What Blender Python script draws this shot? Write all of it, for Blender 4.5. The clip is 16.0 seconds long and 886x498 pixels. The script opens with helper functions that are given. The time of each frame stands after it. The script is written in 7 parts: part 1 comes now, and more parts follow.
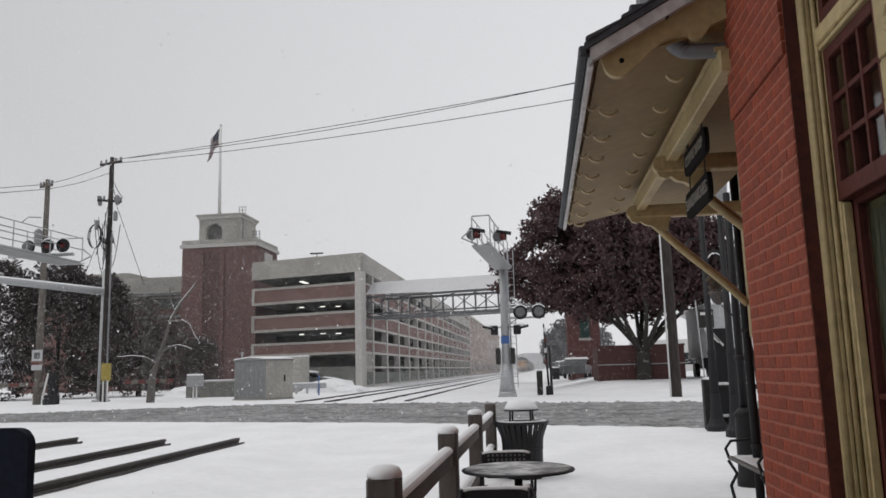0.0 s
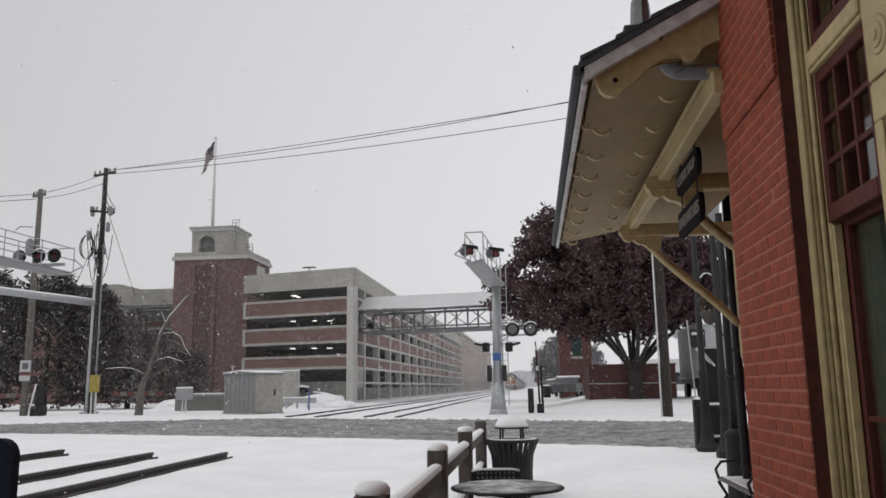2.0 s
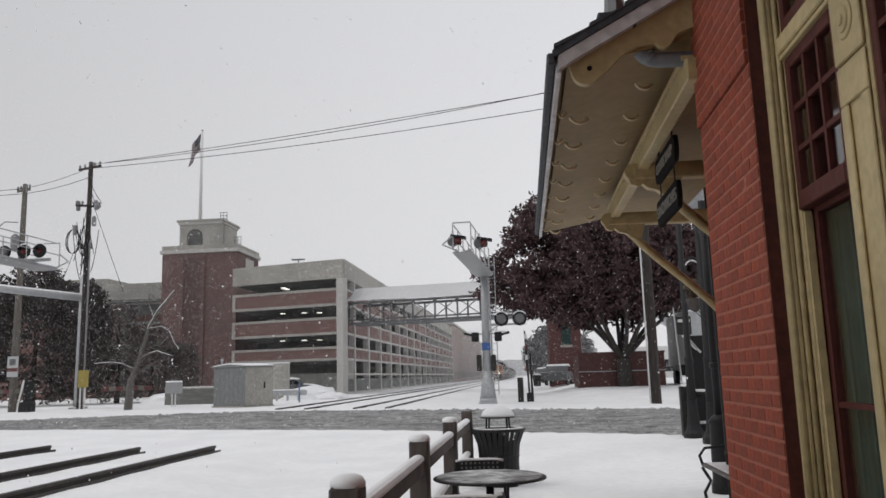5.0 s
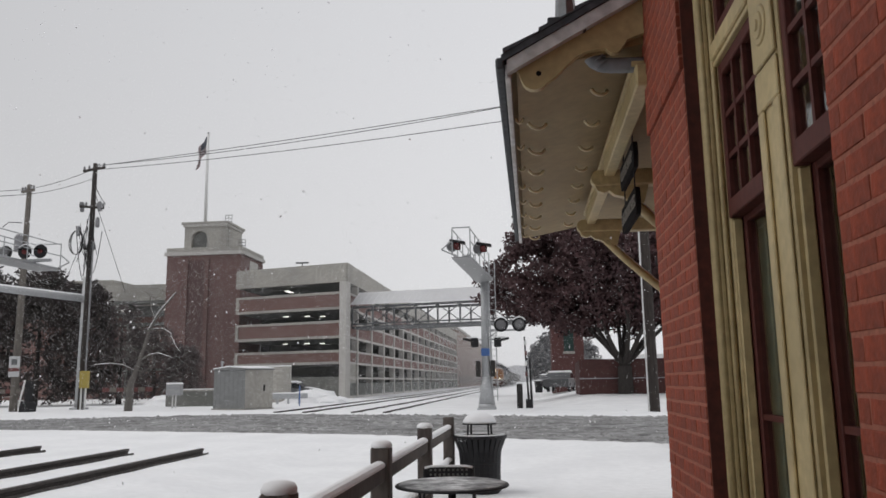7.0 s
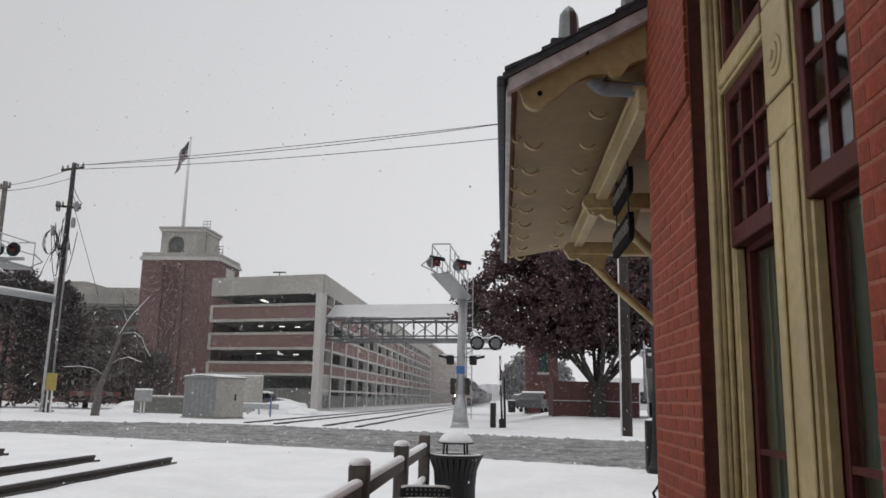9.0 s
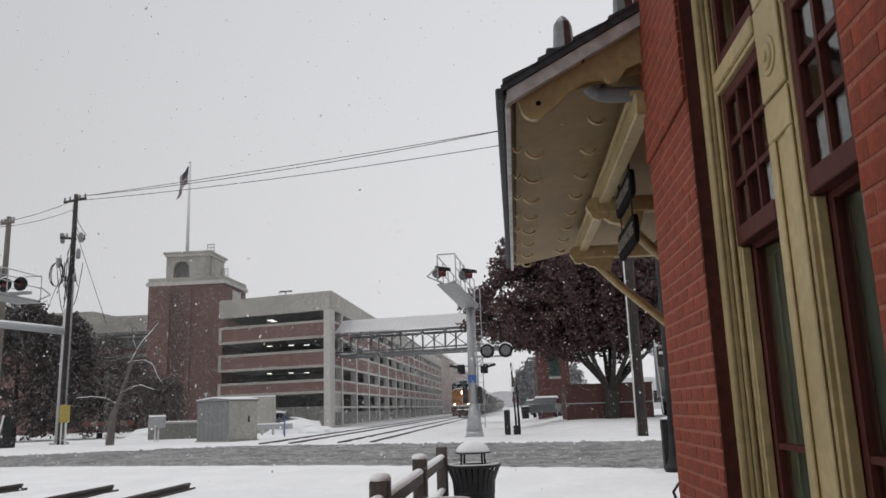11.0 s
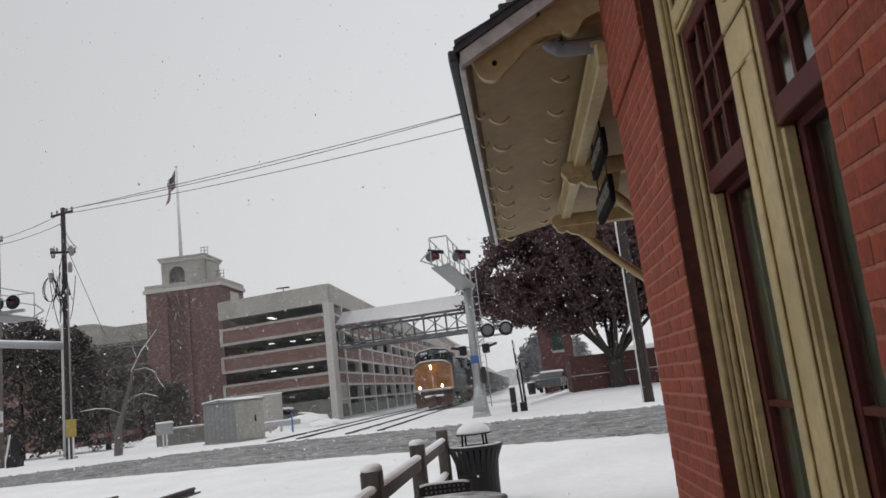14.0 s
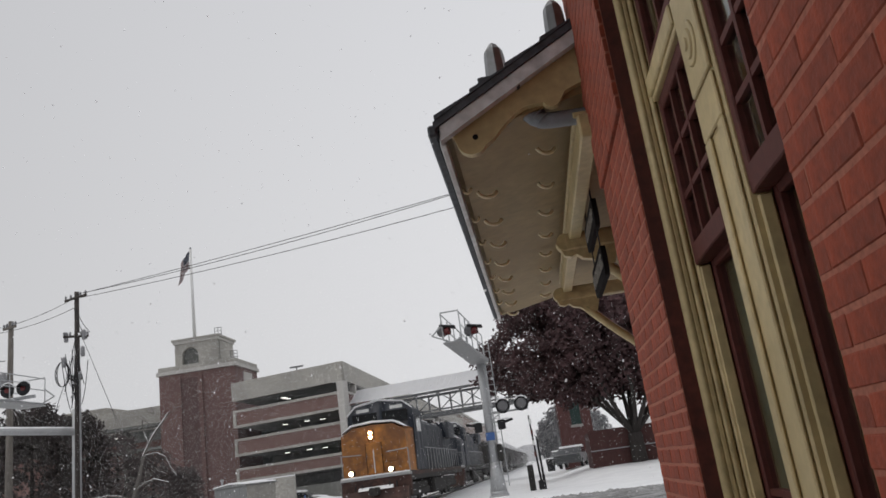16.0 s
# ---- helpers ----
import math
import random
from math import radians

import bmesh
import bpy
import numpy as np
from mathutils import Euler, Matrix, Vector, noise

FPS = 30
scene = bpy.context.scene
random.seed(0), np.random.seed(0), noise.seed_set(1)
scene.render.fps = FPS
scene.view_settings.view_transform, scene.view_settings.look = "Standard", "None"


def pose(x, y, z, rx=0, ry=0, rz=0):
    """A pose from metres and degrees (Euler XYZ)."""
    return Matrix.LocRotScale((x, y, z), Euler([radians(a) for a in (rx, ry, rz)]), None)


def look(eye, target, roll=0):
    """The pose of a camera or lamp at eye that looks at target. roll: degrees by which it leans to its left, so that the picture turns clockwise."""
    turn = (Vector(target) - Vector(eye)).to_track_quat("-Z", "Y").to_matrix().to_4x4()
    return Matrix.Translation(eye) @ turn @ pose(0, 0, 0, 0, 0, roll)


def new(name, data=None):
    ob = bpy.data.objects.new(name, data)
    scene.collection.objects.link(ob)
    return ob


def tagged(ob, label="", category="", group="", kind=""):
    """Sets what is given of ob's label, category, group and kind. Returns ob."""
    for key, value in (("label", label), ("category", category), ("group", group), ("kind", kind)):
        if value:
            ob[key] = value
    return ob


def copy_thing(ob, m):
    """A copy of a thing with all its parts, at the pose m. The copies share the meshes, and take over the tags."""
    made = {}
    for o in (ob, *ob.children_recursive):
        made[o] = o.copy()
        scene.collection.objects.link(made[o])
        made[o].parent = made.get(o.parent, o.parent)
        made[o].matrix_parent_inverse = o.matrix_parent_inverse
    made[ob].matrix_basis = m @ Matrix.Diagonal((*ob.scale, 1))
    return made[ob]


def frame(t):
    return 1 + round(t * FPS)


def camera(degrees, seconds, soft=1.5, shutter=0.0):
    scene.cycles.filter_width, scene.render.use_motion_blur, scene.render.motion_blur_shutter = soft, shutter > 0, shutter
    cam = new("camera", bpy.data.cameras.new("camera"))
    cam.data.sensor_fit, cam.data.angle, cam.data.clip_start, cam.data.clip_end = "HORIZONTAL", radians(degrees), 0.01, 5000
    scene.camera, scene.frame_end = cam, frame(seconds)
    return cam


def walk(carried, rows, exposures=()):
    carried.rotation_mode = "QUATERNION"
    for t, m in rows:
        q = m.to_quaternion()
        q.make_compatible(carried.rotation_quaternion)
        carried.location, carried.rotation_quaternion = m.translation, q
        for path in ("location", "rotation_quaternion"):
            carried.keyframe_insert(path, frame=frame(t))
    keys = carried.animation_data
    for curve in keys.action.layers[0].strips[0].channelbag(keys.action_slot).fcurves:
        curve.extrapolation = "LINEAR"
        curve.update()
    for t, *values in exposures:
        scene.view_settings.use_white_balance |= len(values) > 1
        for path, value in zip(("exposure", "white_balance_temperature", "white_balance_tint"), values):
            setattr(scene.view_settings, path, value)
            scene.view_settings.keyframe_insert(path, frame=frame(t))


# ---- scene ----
cam = camera(58.9, 16.0, soft=1.6)

PATH = [
    (0, (0.047, -2.041, 1.29), (-0.191, -0.079, 1.596), -1.6),
    (0.5, (0.031, -2.077, 1.279), (-0.169, -0.109, 1.573), -1.8),
    (1, (0.039, -2.068, 1.286), (-0.147, -0.104, 1.619), -1.2),
    (1.5, (0.053, -2.037, 1.3), (-0.158, -0.079, 1.649), -0.9),
    (2, (0.052, -2.04, 1.288), (-0.167, -0.083, 1.634), -0.8),
    (2.5, (0.034, -2.048, 1.287), (-0.182, -0.087, 1.618), -0.4),
    (3, (0.03, -2.072, 1.272), (-0.175, -0.112, 1.614), -0.1),
    (3.5, (0.044, -2.024, 1.294), (-0.156, -0.063, 1.633), -0.2),
    (4, (0.067, -2.02, 1.283), (-0.132, -0.056, 1.603), -0.9),
    (6.5, (0.354, -1.973, 1.312), (0.161, -0.008, 1.636), -1.8),
    (7, (0.442, -1.941, 1.295), (0.23, 0.02, 1.629), -0.9),
    (7.5, (0.433, -1.883, 1.302), (0.266, 0.086, 1.609), -1.5),
    (8, (0.397, -1.882, 1.304), (0.282, 0.086, 1.639), 0.0),
    (8.5, (0.371, -1.877, 1.31), (0.234, 0.088, 1.66), -0.2),
    (9, (0.358, -1.885, 1.312), (0.202, 0.073, 1.686), 1.3),
    (11.5, (0.323, -1.941, 1.325), (0.196, 0.013, 1.732), -3.6),
    (12, (0.306, -1.942, 1.322), (0.221, 0.011, 1.743), -4.9),
    (12.5, (0.34, -1.901, 1.327), (0.184, 0.045, 1.761), -4.2),
    (13, (0.4, -1.831, 1.332), (0.229, 0.114, 1.766), -4.2),
    (13.5, (0.472, -1.767, 1.321), (0.301, 0.175, 1.768), -5.0),
    (14, (0.472, -1.702, 1.312), (0.313, 0.26, 1.669), -6.7),
    (14.5, (0.441, -1.653, 1.342), (0.341, 0.3, 1.762), -6.3),
    (15, (0.508, -1.587, 1.336), (0.379, 0.357, 1.791), -7.7),
    (15.5, (0.577, -1.556, 1.345), (0.446, 0.372, 1.861), -7.1),
    (16, (0.61, -1.55, 1.344), (0.443, 0.368, 1.888), -8.1),
]
walk(cam, [(t, look(eye, target, roll)) for t, eye, target, roll in PATH])

# ---------------------------------------------------------------- light
world = bpy.data.worlds.new("overcast")
scene.world = world
world.use_nodes = True
wn, wl = world.node_tree.nodes, world.node_tree.links
wn.clear()
w_out = wn.new("ShaderNodeOutputWorld")
w_bg = wn.new("ShaderNodeBackground")
w_sky = wn.new("ShaderNodeTexSky")
w_sky.sky_type, w_sky.sun_disc = "NISHITA", False
w_sky.sun_elevation, w_sky.sun_rotation = radians(60), radians(253)
w_sat = wn.new("ShaderNodeHueSaturation")
w_sat.inputs["Saturation"].default_value = 0.1
w_sat.inputs["Value"].default_value = 0.10
w_tc = wn.new("ShaderNodeTexCoord")
w_sep = wn.new("ShaderNodeSeparateXYZ")
w_ramp = wn.new("ShaderNodeValToRGB")
w_ramp.color_ramp.elements[0].position, w_ramp.color_ramp.elements[0].color = 0.0, (0.70, 0.70, 0.715, 1)
w_ramp.color_ramp.elements[1].position, w_ramp.color_ramp.elements[1].color = 0.75, (0.53, 0.535, 0.56, 1)
w_mix = wn.new("ShaderNodeMixRGB")
w_mix.inputs["Fac"].default_value = 0.94
wl.new(w_tc.outputs["Generated"], w_sep.inputs[0])
wl.new(w_sep.outputs["Z"], w_ramp.inputs[0])
wl.new(w_sky.outputs[0], w_sat.inputs["Color"])
wl.new(w_sat.outputs[0], w_mix.inputs[1])
wl.new(w_ramp.outputs[0], w_mix.inputs[2])
w_dir = wn.new("ShaderNodeVectorMath")
w_dir.operation = "DOT_PRODUCT"
w_dir.inputs[1].default_value = (0.52, 0.62, 0.58)
w_glow = wn.new("ShaderNodeMapRange")
w_glow.inputs["From Min"].default_value, w_glow.inputs["From Max"].default_value = 0.35, 1.0
w_glow.inputs["To Min"].default_value, w_glow.inputs["To Max"].default_value = 0.94, 1.30
w_mul = wn.new("ShaderNodeVectorMath")
w_mul.operation = "SCALE"
wl.new(w_tc.outputs["Generated"], w_dir.inputs[0])
wl.new(w_dir.outputs["Value"], w_glow.inputs["Value"])
wl.new(w_mix.outputs[0], w_mul.inputs[0])
wl.new(w_glow.outputs[0], w_mul.inputs["Scale"])
wl.new(w_mul.outputs[0], w_bg.inputs["Color"])
w_bg.inputs["Strength"].default_value = 1.0
wl.new(w_bg.outputs[0], w_out.inputs["Surface"])

sun_data = bpy.data.lights.new("sun", "SUN")
sun_data.energy, sun_data.angle, sun_data.color = 0.82, radians(40), (1.0, 0.97, 0.93)
sun = new("sun", sun_data)
sun.matrix_world = look((-20, -6, 36), (0, 0, 0))
scene.view_settings.exposure = 0.0


# ---------------------------------------------------------------- materials
def mat(name, color, rough=0.7, metal=0.0, var=0.25, scale=18.0, coarse=1.2, bump=0.25, second=None, amount=0.5,
        emit=0.0, stretch=(1, 1, 1), random_piece=0.0, dist=0.01, spec=0.5):
    """Base colour with fine grain and coarse stains, and fine relief."""
    m = bpy.data.materials.new(name)
    m.use_nodes = True
    n, l = m.node_tree.nodes, m.node_tree.links
    b = n["Principled BSDF"]
    b.inputs["Roughness"].default_value = rough
    b.inputs["Metallic"].default_value = metal
    b.inputs["Specular IOR Level"].default_value = spec
    tc = n.new("ShaderNodeTexCoord")
    mp = n.new("ShaderNodeMapping")
    mp.inputs["Scale"].default_value = stretch
    l.new(tc.outputs["Object"], mp.inputs["Vector"])
    fine, big = n.new("ShaderNodeTexNoise"), n.new("ShaderNodeTexNoise")
    for t, s, d in ((fine, scale, 6), (big, coarse, 4)):
        t.inputs["Scale"].default_value, t.inputs["Detail"].default_value = s, d
        l.new(mp.outputs[0], t.inputs["Vector"])
    dark = tuple(c * (1 - var) for c in color) + (1,)
    lite = tuple(min(1, c * (1 + var)) for c in color) + (1,)
    r = n.new("ShaderNodeValToRGB")
    r.color_ramp.elements[0].position, r.color_ramp.elements[0].color = 0.3, dark
    r.color_ramp.elements[1].position, r.color_ramp.elements[1].color = 0.7, lite
    l.new(fine.outputs["Fac"], r.inputs[0])
    r2 = n.new("ShaderNodeValToRGB")
    r2.color_ramp.elements[0].position, r2.color_ramp.elements[1].position = 0.45 - 0.1 * amount, 0.62
    l.new(big.outputs["Fac"], r2.inputs[0])
    mx = n.new("ShaderNodeMixRGB")
    sc = second or tuple(c * (1 - 0.6 * var) for c in color)
    mx.inputs[2].default_value = (*sc, 1)
    mul = n.new("ShaderNodeMath")
    mul.operation = "MULTIPLY"
    mul.inputs[1].default_value = amount
    l.new(r2.outputs[0], mul.inputs[0])
    l.new(mul.outputs[0], mx.inputs[0])
    l.new(r.outputs[0], mx.inputs[1])
    colour = mx.outputs[0]
    if random_piece:
        oi = n.new("ShaderNodeObjectInfo")
        hs = n.new("ShaderNodeHueSaturation")
        mr = n.new("ShaderNodeMapRange")
        mr.inputs["To Min"].default_value, mr.inputs["To Max"].default_value = 1 - random_piece, 1 + random_piece
        l.new(oi.outputs["Random"], mr.inputs["Value"])
        l.new(mr.outputs[0], hs.inputs["Value"])
        l.new(colour, hs.inputs["Color"])
        colour = hs.outputs[0]
    l.new(colour, b.inputs["Base Color"])
    bp = n.new("ShaderNodeBump")
    bp.inputs["Strength"].default_value, bp.inputs["Distance"].default_value = bump, dist
    l.new(fine.outputs["Fac"], bp.inputs["Height"])
    l.new(bp.outputs[0], b.inputs["Normal"])
    if emit:
        b.inputs["Emission Color"].default_value = (*color, 1)
        b.inputs["Emission Strength"].default_value = emit
    return m


def brick_mat(name, brick, mortar, size=1.0):
    """Courses too far off to part; the size is that of real bricks."""
    m = mat(name, brick, 0.85, var=0.3, scale=9, coarse=0.35, amount=0.4)
    n, l = m.node_tree.nodes, m.node_tree.links
    b = n["Principled BSDF"]
    src = b.inputs["Base Color"].links[0].from_socket
    geo, sep, comb = n.new("ShaderNodeTexCoord"), n.new("ShaderNodeSeparateXYZ"), n.new("ShaderNodeCombineXYZ")
    add = n.new("ShaderNodeMath")
    l.new(geo.outputs["Object"], sep.inputs[0])
    l.new(sep.outputs["X"], add.inputs[0])
    l.new(sep.outputs["Y"], add.inputs[1])
    l.new(add.outputs[0], comb.inputs["X"])
    l.new(sep.outputs["Z"], comb.inputs["Y"])
    bt = n.new("ShaderNodeTexBrick")
    bt.inputs["Scale"].default_value = 1.0 / size
    bt.inputs["Brick Width"].default_value, bt.inputs["Row Height"].default_value = 0.215, 0.075
    bt.inputs["Mortar Size"].default_value = 0.006
    bt.inputs["Mortar"].default_value = (*mortar, 1)
    l.new(comb.outputs[0], bt.inputs["Vector"])
    l.new(src, bt.inputs["Color1"])
    l.new(src, bt.inputs["Color2"])
    l.new(bt.outputs["Color"], b.inputs["Base Color"])
    return m


def glass_mat(name, tint, rough=0.03):
    m = bpy.data.materials.new(name)
    m.use_nodes = True
    b = m.node_tree.nodes["Principled BSDF"]
    b.inputs["Base Color"].default_value = (*tint, 1)
    b.inputs["Transmission Weight"].default_value = 1.0
    b.inputs["Roughness"].default_value = rough
    b.inputs["IOR"].default_value = 1.33
    return m


SNOW = mat("snow", (0.89, 0.895, 0.905), 0.9, var=0.04, scale=7, coarse=0.7, amount=0.5, second=(0.78, 0.785, 0.80), bump=0.45, dist=0.03, spec=0.2)
SLUSH = mat("slushy_asphalt", (0.165, 0.163, 0.162), 0.75, var=0.75, scale=3.2, coarse=0.8, amount=0.5, second=(0.46, 0.46, 0.465), bump=1.0, dist=0.08, stretch=(0.8, 2.0, 1))
BRICK = mat("painted_red_brick", (0.262, 0.044, 0.0145), 0.8, var=0.36, scale=30, coarse=2.2, amount=0.6, second=(0.150, 0.029, 0.0125), bump=0.9, dist=0.007, random_piece=0.09)
MORTAR = mat("red_washed_mortar", (0.33, 0.115, 0.072), 0.9, var=0.3, scale=60, coarse=3, bump=0.4, dist=0.004)
CREAM = mat("cream_paint", (0.475, 0.375, 0.192), 0.5, var=0.16, scale=22, coarse=1.5, amount=0.5, second=(0.30, 0.235, 0.115), bump=0.12, dist=0.004)
# Cream made paler to carry the snow light on the scallop edges.
SCALLOP_LIT = mat("cream_lit_edge", (0.66, 0.56, 0.36), 0.5, var=0.1, scale=30, coarse=2)
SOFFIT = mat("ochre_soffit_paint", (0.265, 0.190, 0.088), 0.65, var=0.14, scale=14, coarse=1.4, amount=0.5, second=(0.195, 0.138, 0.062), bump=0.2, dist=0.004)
MAROON = mat("maroon_sash_paint", (0.088, 0.026, 0.021), 0.6, spec=0.2, var=0.2, scale=30, coarse=2, bump=0.12, dist=0.003)
SHINGLE = mat("dark_slate_shingle", (0.055, 0.06, 0.068), 0.75, var=0.35, scale=24, coarse=2, bump=0.4)
VERGE = mat("snow_dusted_pale_trim", (0.56, 0.56, 0.56), 0.6, var=0.25, scale=14, coarse=3, amount=0.6, second=(0.40, 0.37, 0.34))
FLASH = mat("grey_painted_metal_trim", (0.34, 0.345, 0.35), 0.45, metal=0.2, var=0.18, scale=16, coarse=2, amount=0.5)
SPOUT = mat("blue_grey_downspout_paint", (0.17, 0.185, 0.20), 0.5, var=0.2, scale=18, coarse=4)
PLOUGH = mat("rusty_dark_plough", (0.075, 0.036, 0.028), 0.8, var=0.5, scale=6, coarse=1.5, amount=0.6, second=(0.035, 0.03, 0.028), bump=0.4)
GALV = mat("galvanised_steel", (0.42, 0.43, 0.44), 0.5, metal=0.35, var=0.2, scale=12, coarse=1.5, amount=0.5, bump=0.1)
BLACK = mat("black_powder_coat", (0.018, 0.018, 0.020), 0.55, spec=0.3, var=0.3, scale=40, coarse=4, bump=0.15, dist=0.002)
WOODFENCE = mat("weathered_brown_timber", (0.072, 0.061, 0.056), 0.85, var=0.4, scale=26, coarse=2.5, amount=0.5, second=(0.13, 0.11, 0.095), bump=0.6, stretch=(1, 1, 0.25))
POLEWOOD = mat("creosoted_pole_wood", (0.045, 0.037, 0.033), 0.9, var=0.4, scale=14, coarse=1, amount=0.5, bump=0.5, stretch=(1, 1, 0.15))
POLEGREY = mat("greyed_pole_wood", (0.15, 0.135, 0.12), 0.9, var=0.35, scale=14, coarse=1, amount=0.5, bump=0.5, stretch=(1, 1, 0.15))
CONCRETE = mat("precast_concrete", (0.40, 0.385, 0.35), 0.85, var=0.2, scale=5, coarse=0.35, amount=0.7, second=(0.29, 0.28, 0.258), bump=0.2)
CONCRETE_DARK = mat("stained_concrete", (0.20, 0.20, 0.185), 0.85, var=0.2, scale=4, coarse=0.4, amount=0.6, second=(0.12, 0.125, 0.11))
CONCRETE_PALE = mat("pale_painted_concrete", (0.50, 0.485, 0.46), 0.8, var=0.1, scale=5, coarse=0.3, amount=0.4)
# The next three bricks are greyed: distance haze is put into their colour.
FARBRICK = brick_mat("hazed_red_brown_brick", (0.180, 0.102, 0.091), (0.21, 0.145, 0.130))
FARHAZED = brick_mat("hazed_far_brick", (0.27, 0.21, 0.185), (0.30, 0.25, 0.22))
TOWERBRICK = brick_mat("hazed_tower_brick", (0.152, 0.088, 0.081), (0.175, 0.120, 0.112))
STAIRBRICK = brick_mat("stair_tower_brick", (0.105, 0.040, 0.037), (0.12, 0.07, 0.065))
PLANTERBRICK = brick_mat("planter_brick", (0.080, 0.030, 0.027), (0.085, 0.052, 0.048))
# Tone for decks and insides, and for sheets that imitate shaded openings.
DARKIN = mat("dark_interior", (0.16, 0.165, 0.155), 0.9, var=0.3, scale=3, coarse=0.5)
GREYSTEEL = mat("bridge_grey_steel", (0.13, 0.135, 0.14), 0.6, metal=0.2, var=0.2, scale=6, coarse=0.6)
ROOFWHITE = mat("snowy_standing_seam_roof", (0.90, 0.90, 0.91), 0.8, var=0.05, scale=4, coarse=0.5, amount=0.3)
HUTMETAL = mat("aluminium_hut_sheet", (0.215, 0.22, 0.22), 0.5, metal=0.3, var=0.14, scale=4, coarse=0.8, amount=0.5)
RAIL = mat("rail_steel", (0.060, 0.052, 0.048), 0.55, metal=0.4, var=0.35, scale=15, coarse=1)
LEAF_RED = mat("maroon_leaf", (0.085, 0.042, 0.044), 0.7, var=0.45, scale=3.0, coarse=0.6, amount=0.6, second=(0.050, 0.026, 0.028), bump=0.0)
LEAF_DARK = mat("dark_evergreen_needle", (0.046, 0.040, 0.038), 0.8, var=0.45, scale=3.0, coarse=0.5, amount=0.5, second=(0.052, 0.034, 0.035), bump=0.0)
# Twig brown lightened so that haze sits in the colour.
LEAF_HAZED = mat("hazed_brown_twig", (0.105, 0.088, 0.086), 0.85, var=0.35, scale=3.0, coarse=0.5, amount=0.5, second=(0.075, 0.060, 0.060), bump=0.0)
# One grey for far trunks and twigs, with the mist painted in.
LEAF_GREY = mat("misted_twig_grey", (0.155, 0.155, 0.162), 0.9, var=0.2, scale=2.0, coarse=0.4, bump=0.0)
BARK = mat("dark_wet_bark", (0.040, 0.034, 0.031), 0.9, var=0.4, scale=18, coarse=2, bump=0.6, stretch=(1, 1, 0.3))
BARK_GREY = mat("grey_bark", (0.13, 0.12, 0.11), 0.9, var=0.3, scale=18, coarse=2, bump=0.5)
# Darker copy of the brick; the shade of the window reveal is in it.
REVEAL_SHADE = mat("shaded_brick_reveal", (0.088, 0.019, 0.0125), 0.75, var=0.3, scale=30, coarse=2.5, amount=0.5, second=(0.042, 0.013, 0.010), bump=0.5, dist=0.004)
YELLOW = mat("loco_yellow_orange", (0.36, 0.140, 0.022), 0.5, var=0.4, scale=5, coarse=0.9, amount=0.8, second=(0.13, 0.050, 0.020), bump=0.08)
NAVY = mat("loco_dark_blue", (0.022, 0.027, 0.038), 0.7, spec=0.25, var=0.4, scale=6, coarse=1.6, amount=0.75, second=(0.150, 0.155, 0.165), bump=0.1, stretch=(1.6, 1.6, 0.28))
UNDER = mat("grimy_running_gear", (0.030, 0.028, 0.026), 0.8, var=0.5, scale=9, coarse=1.5, bump=0.4)
CARGREY = mat("hopper_car_grey", (0.115, 0.112, 0.11), 0.7, var=0.3, scale=5, coarse=0.6, amount=0.6, second=(0.07, 0.065, 0.062))
SIGNBLACK = mat("black_sign_paint", (0.014, 0.012, 0.012), 0.85, spec=0.08, var=0.2, scale=20, coarse=2)
LETTER = mat("cream_sign_letter", (0.26, 0.24, 0.21), 0.6, var=0.1, scale=30, coarse=3)
CURTAIN = mat("dark_green_blind", (0.019, 0.044, 0.039), 0.8, var=0.2, scale=12, coarse=1.5)
# Near-black for plaster: the dimness of the room is put into it.
ROOMWALL = mat("room_dimness_tone", (0.055, 0.050, 0.048), 0.9, var=0.15, scale=5, coarse=0.6)
PANE = glass_mat("window_glass", (0.85, 0.9, 0.88))
DARKGLASS = mat("dark_vehicle_glass", (0.012, 0.014, 0.016), 0.08, var=0.1, scale=3, bump=0.0)
LAMPON = mat("headlamp_lit", (1.0, 0.80, 0.50), 0.3, emit=14.0, var=0.02, bump=0.0)
TUBELIT = mat("fluorescent_lit", (1.0, 0.97, 0.90), 0.3, emit=1.3, var=0.02, bump=0.0)
REDLIT = mat("red_signal_lit", (0.17, 0.022, 0.022), 0.4, emit=0.02, var=0.02, bump=0.0)
REDDARK = mat("red_signal_lens", (0.11, 0.018, 0.018), 0.2, var=0.1, bump=0.0)
REDPAINT = mat("red_barrier_stripe", (0.125, 0.040, 0.037), 0.6, var=0.2, scale=10, coarse=1)
WHITEPAINT = mat("white_enamel", (0.70, 0.70, 0.69), 0.55, var=0.1, scale=12, coarse=1.5)
YELLOWBOX = mat("yellow_box_paint", (0.36, 0.28, 0.06), 0.5, var=0.15, scale=12, coarse=2)
BLUESIGN = mat("blue_enamel", (0.05, 0.12, 0.32), 0.5, var=0.15, scale=12, coarse=2)
NAVYBOX = mat("navy_plastic", (0.010, 0.013, 0.024), 0.8, spec=0.15, var=0.2, scale=30, coarse=3)
FLAGRED = mat("flag_cloth_red", (0.36, 0.20, 0.20), 0.85, var=0.15, scale=10)
FLAGWHITE = mat("flag_cloth_white", (0.72, 0.72, 0.74), 0.85, var=0.1, scale=10)
FLAGBLUE = mat("flag_cloth_blue", (0.15, 0.16, 0.19), 0.85, var=0.15, scale=10)
TIN = mat("tin_cap", (0.22, 0.225, 0.23), 0.4, metal=0.6, var=0.2, scale=20)
INSUL = mat("porcelain_grey", (0.22, 0.22, 0.23), 0.3, var=0.15)
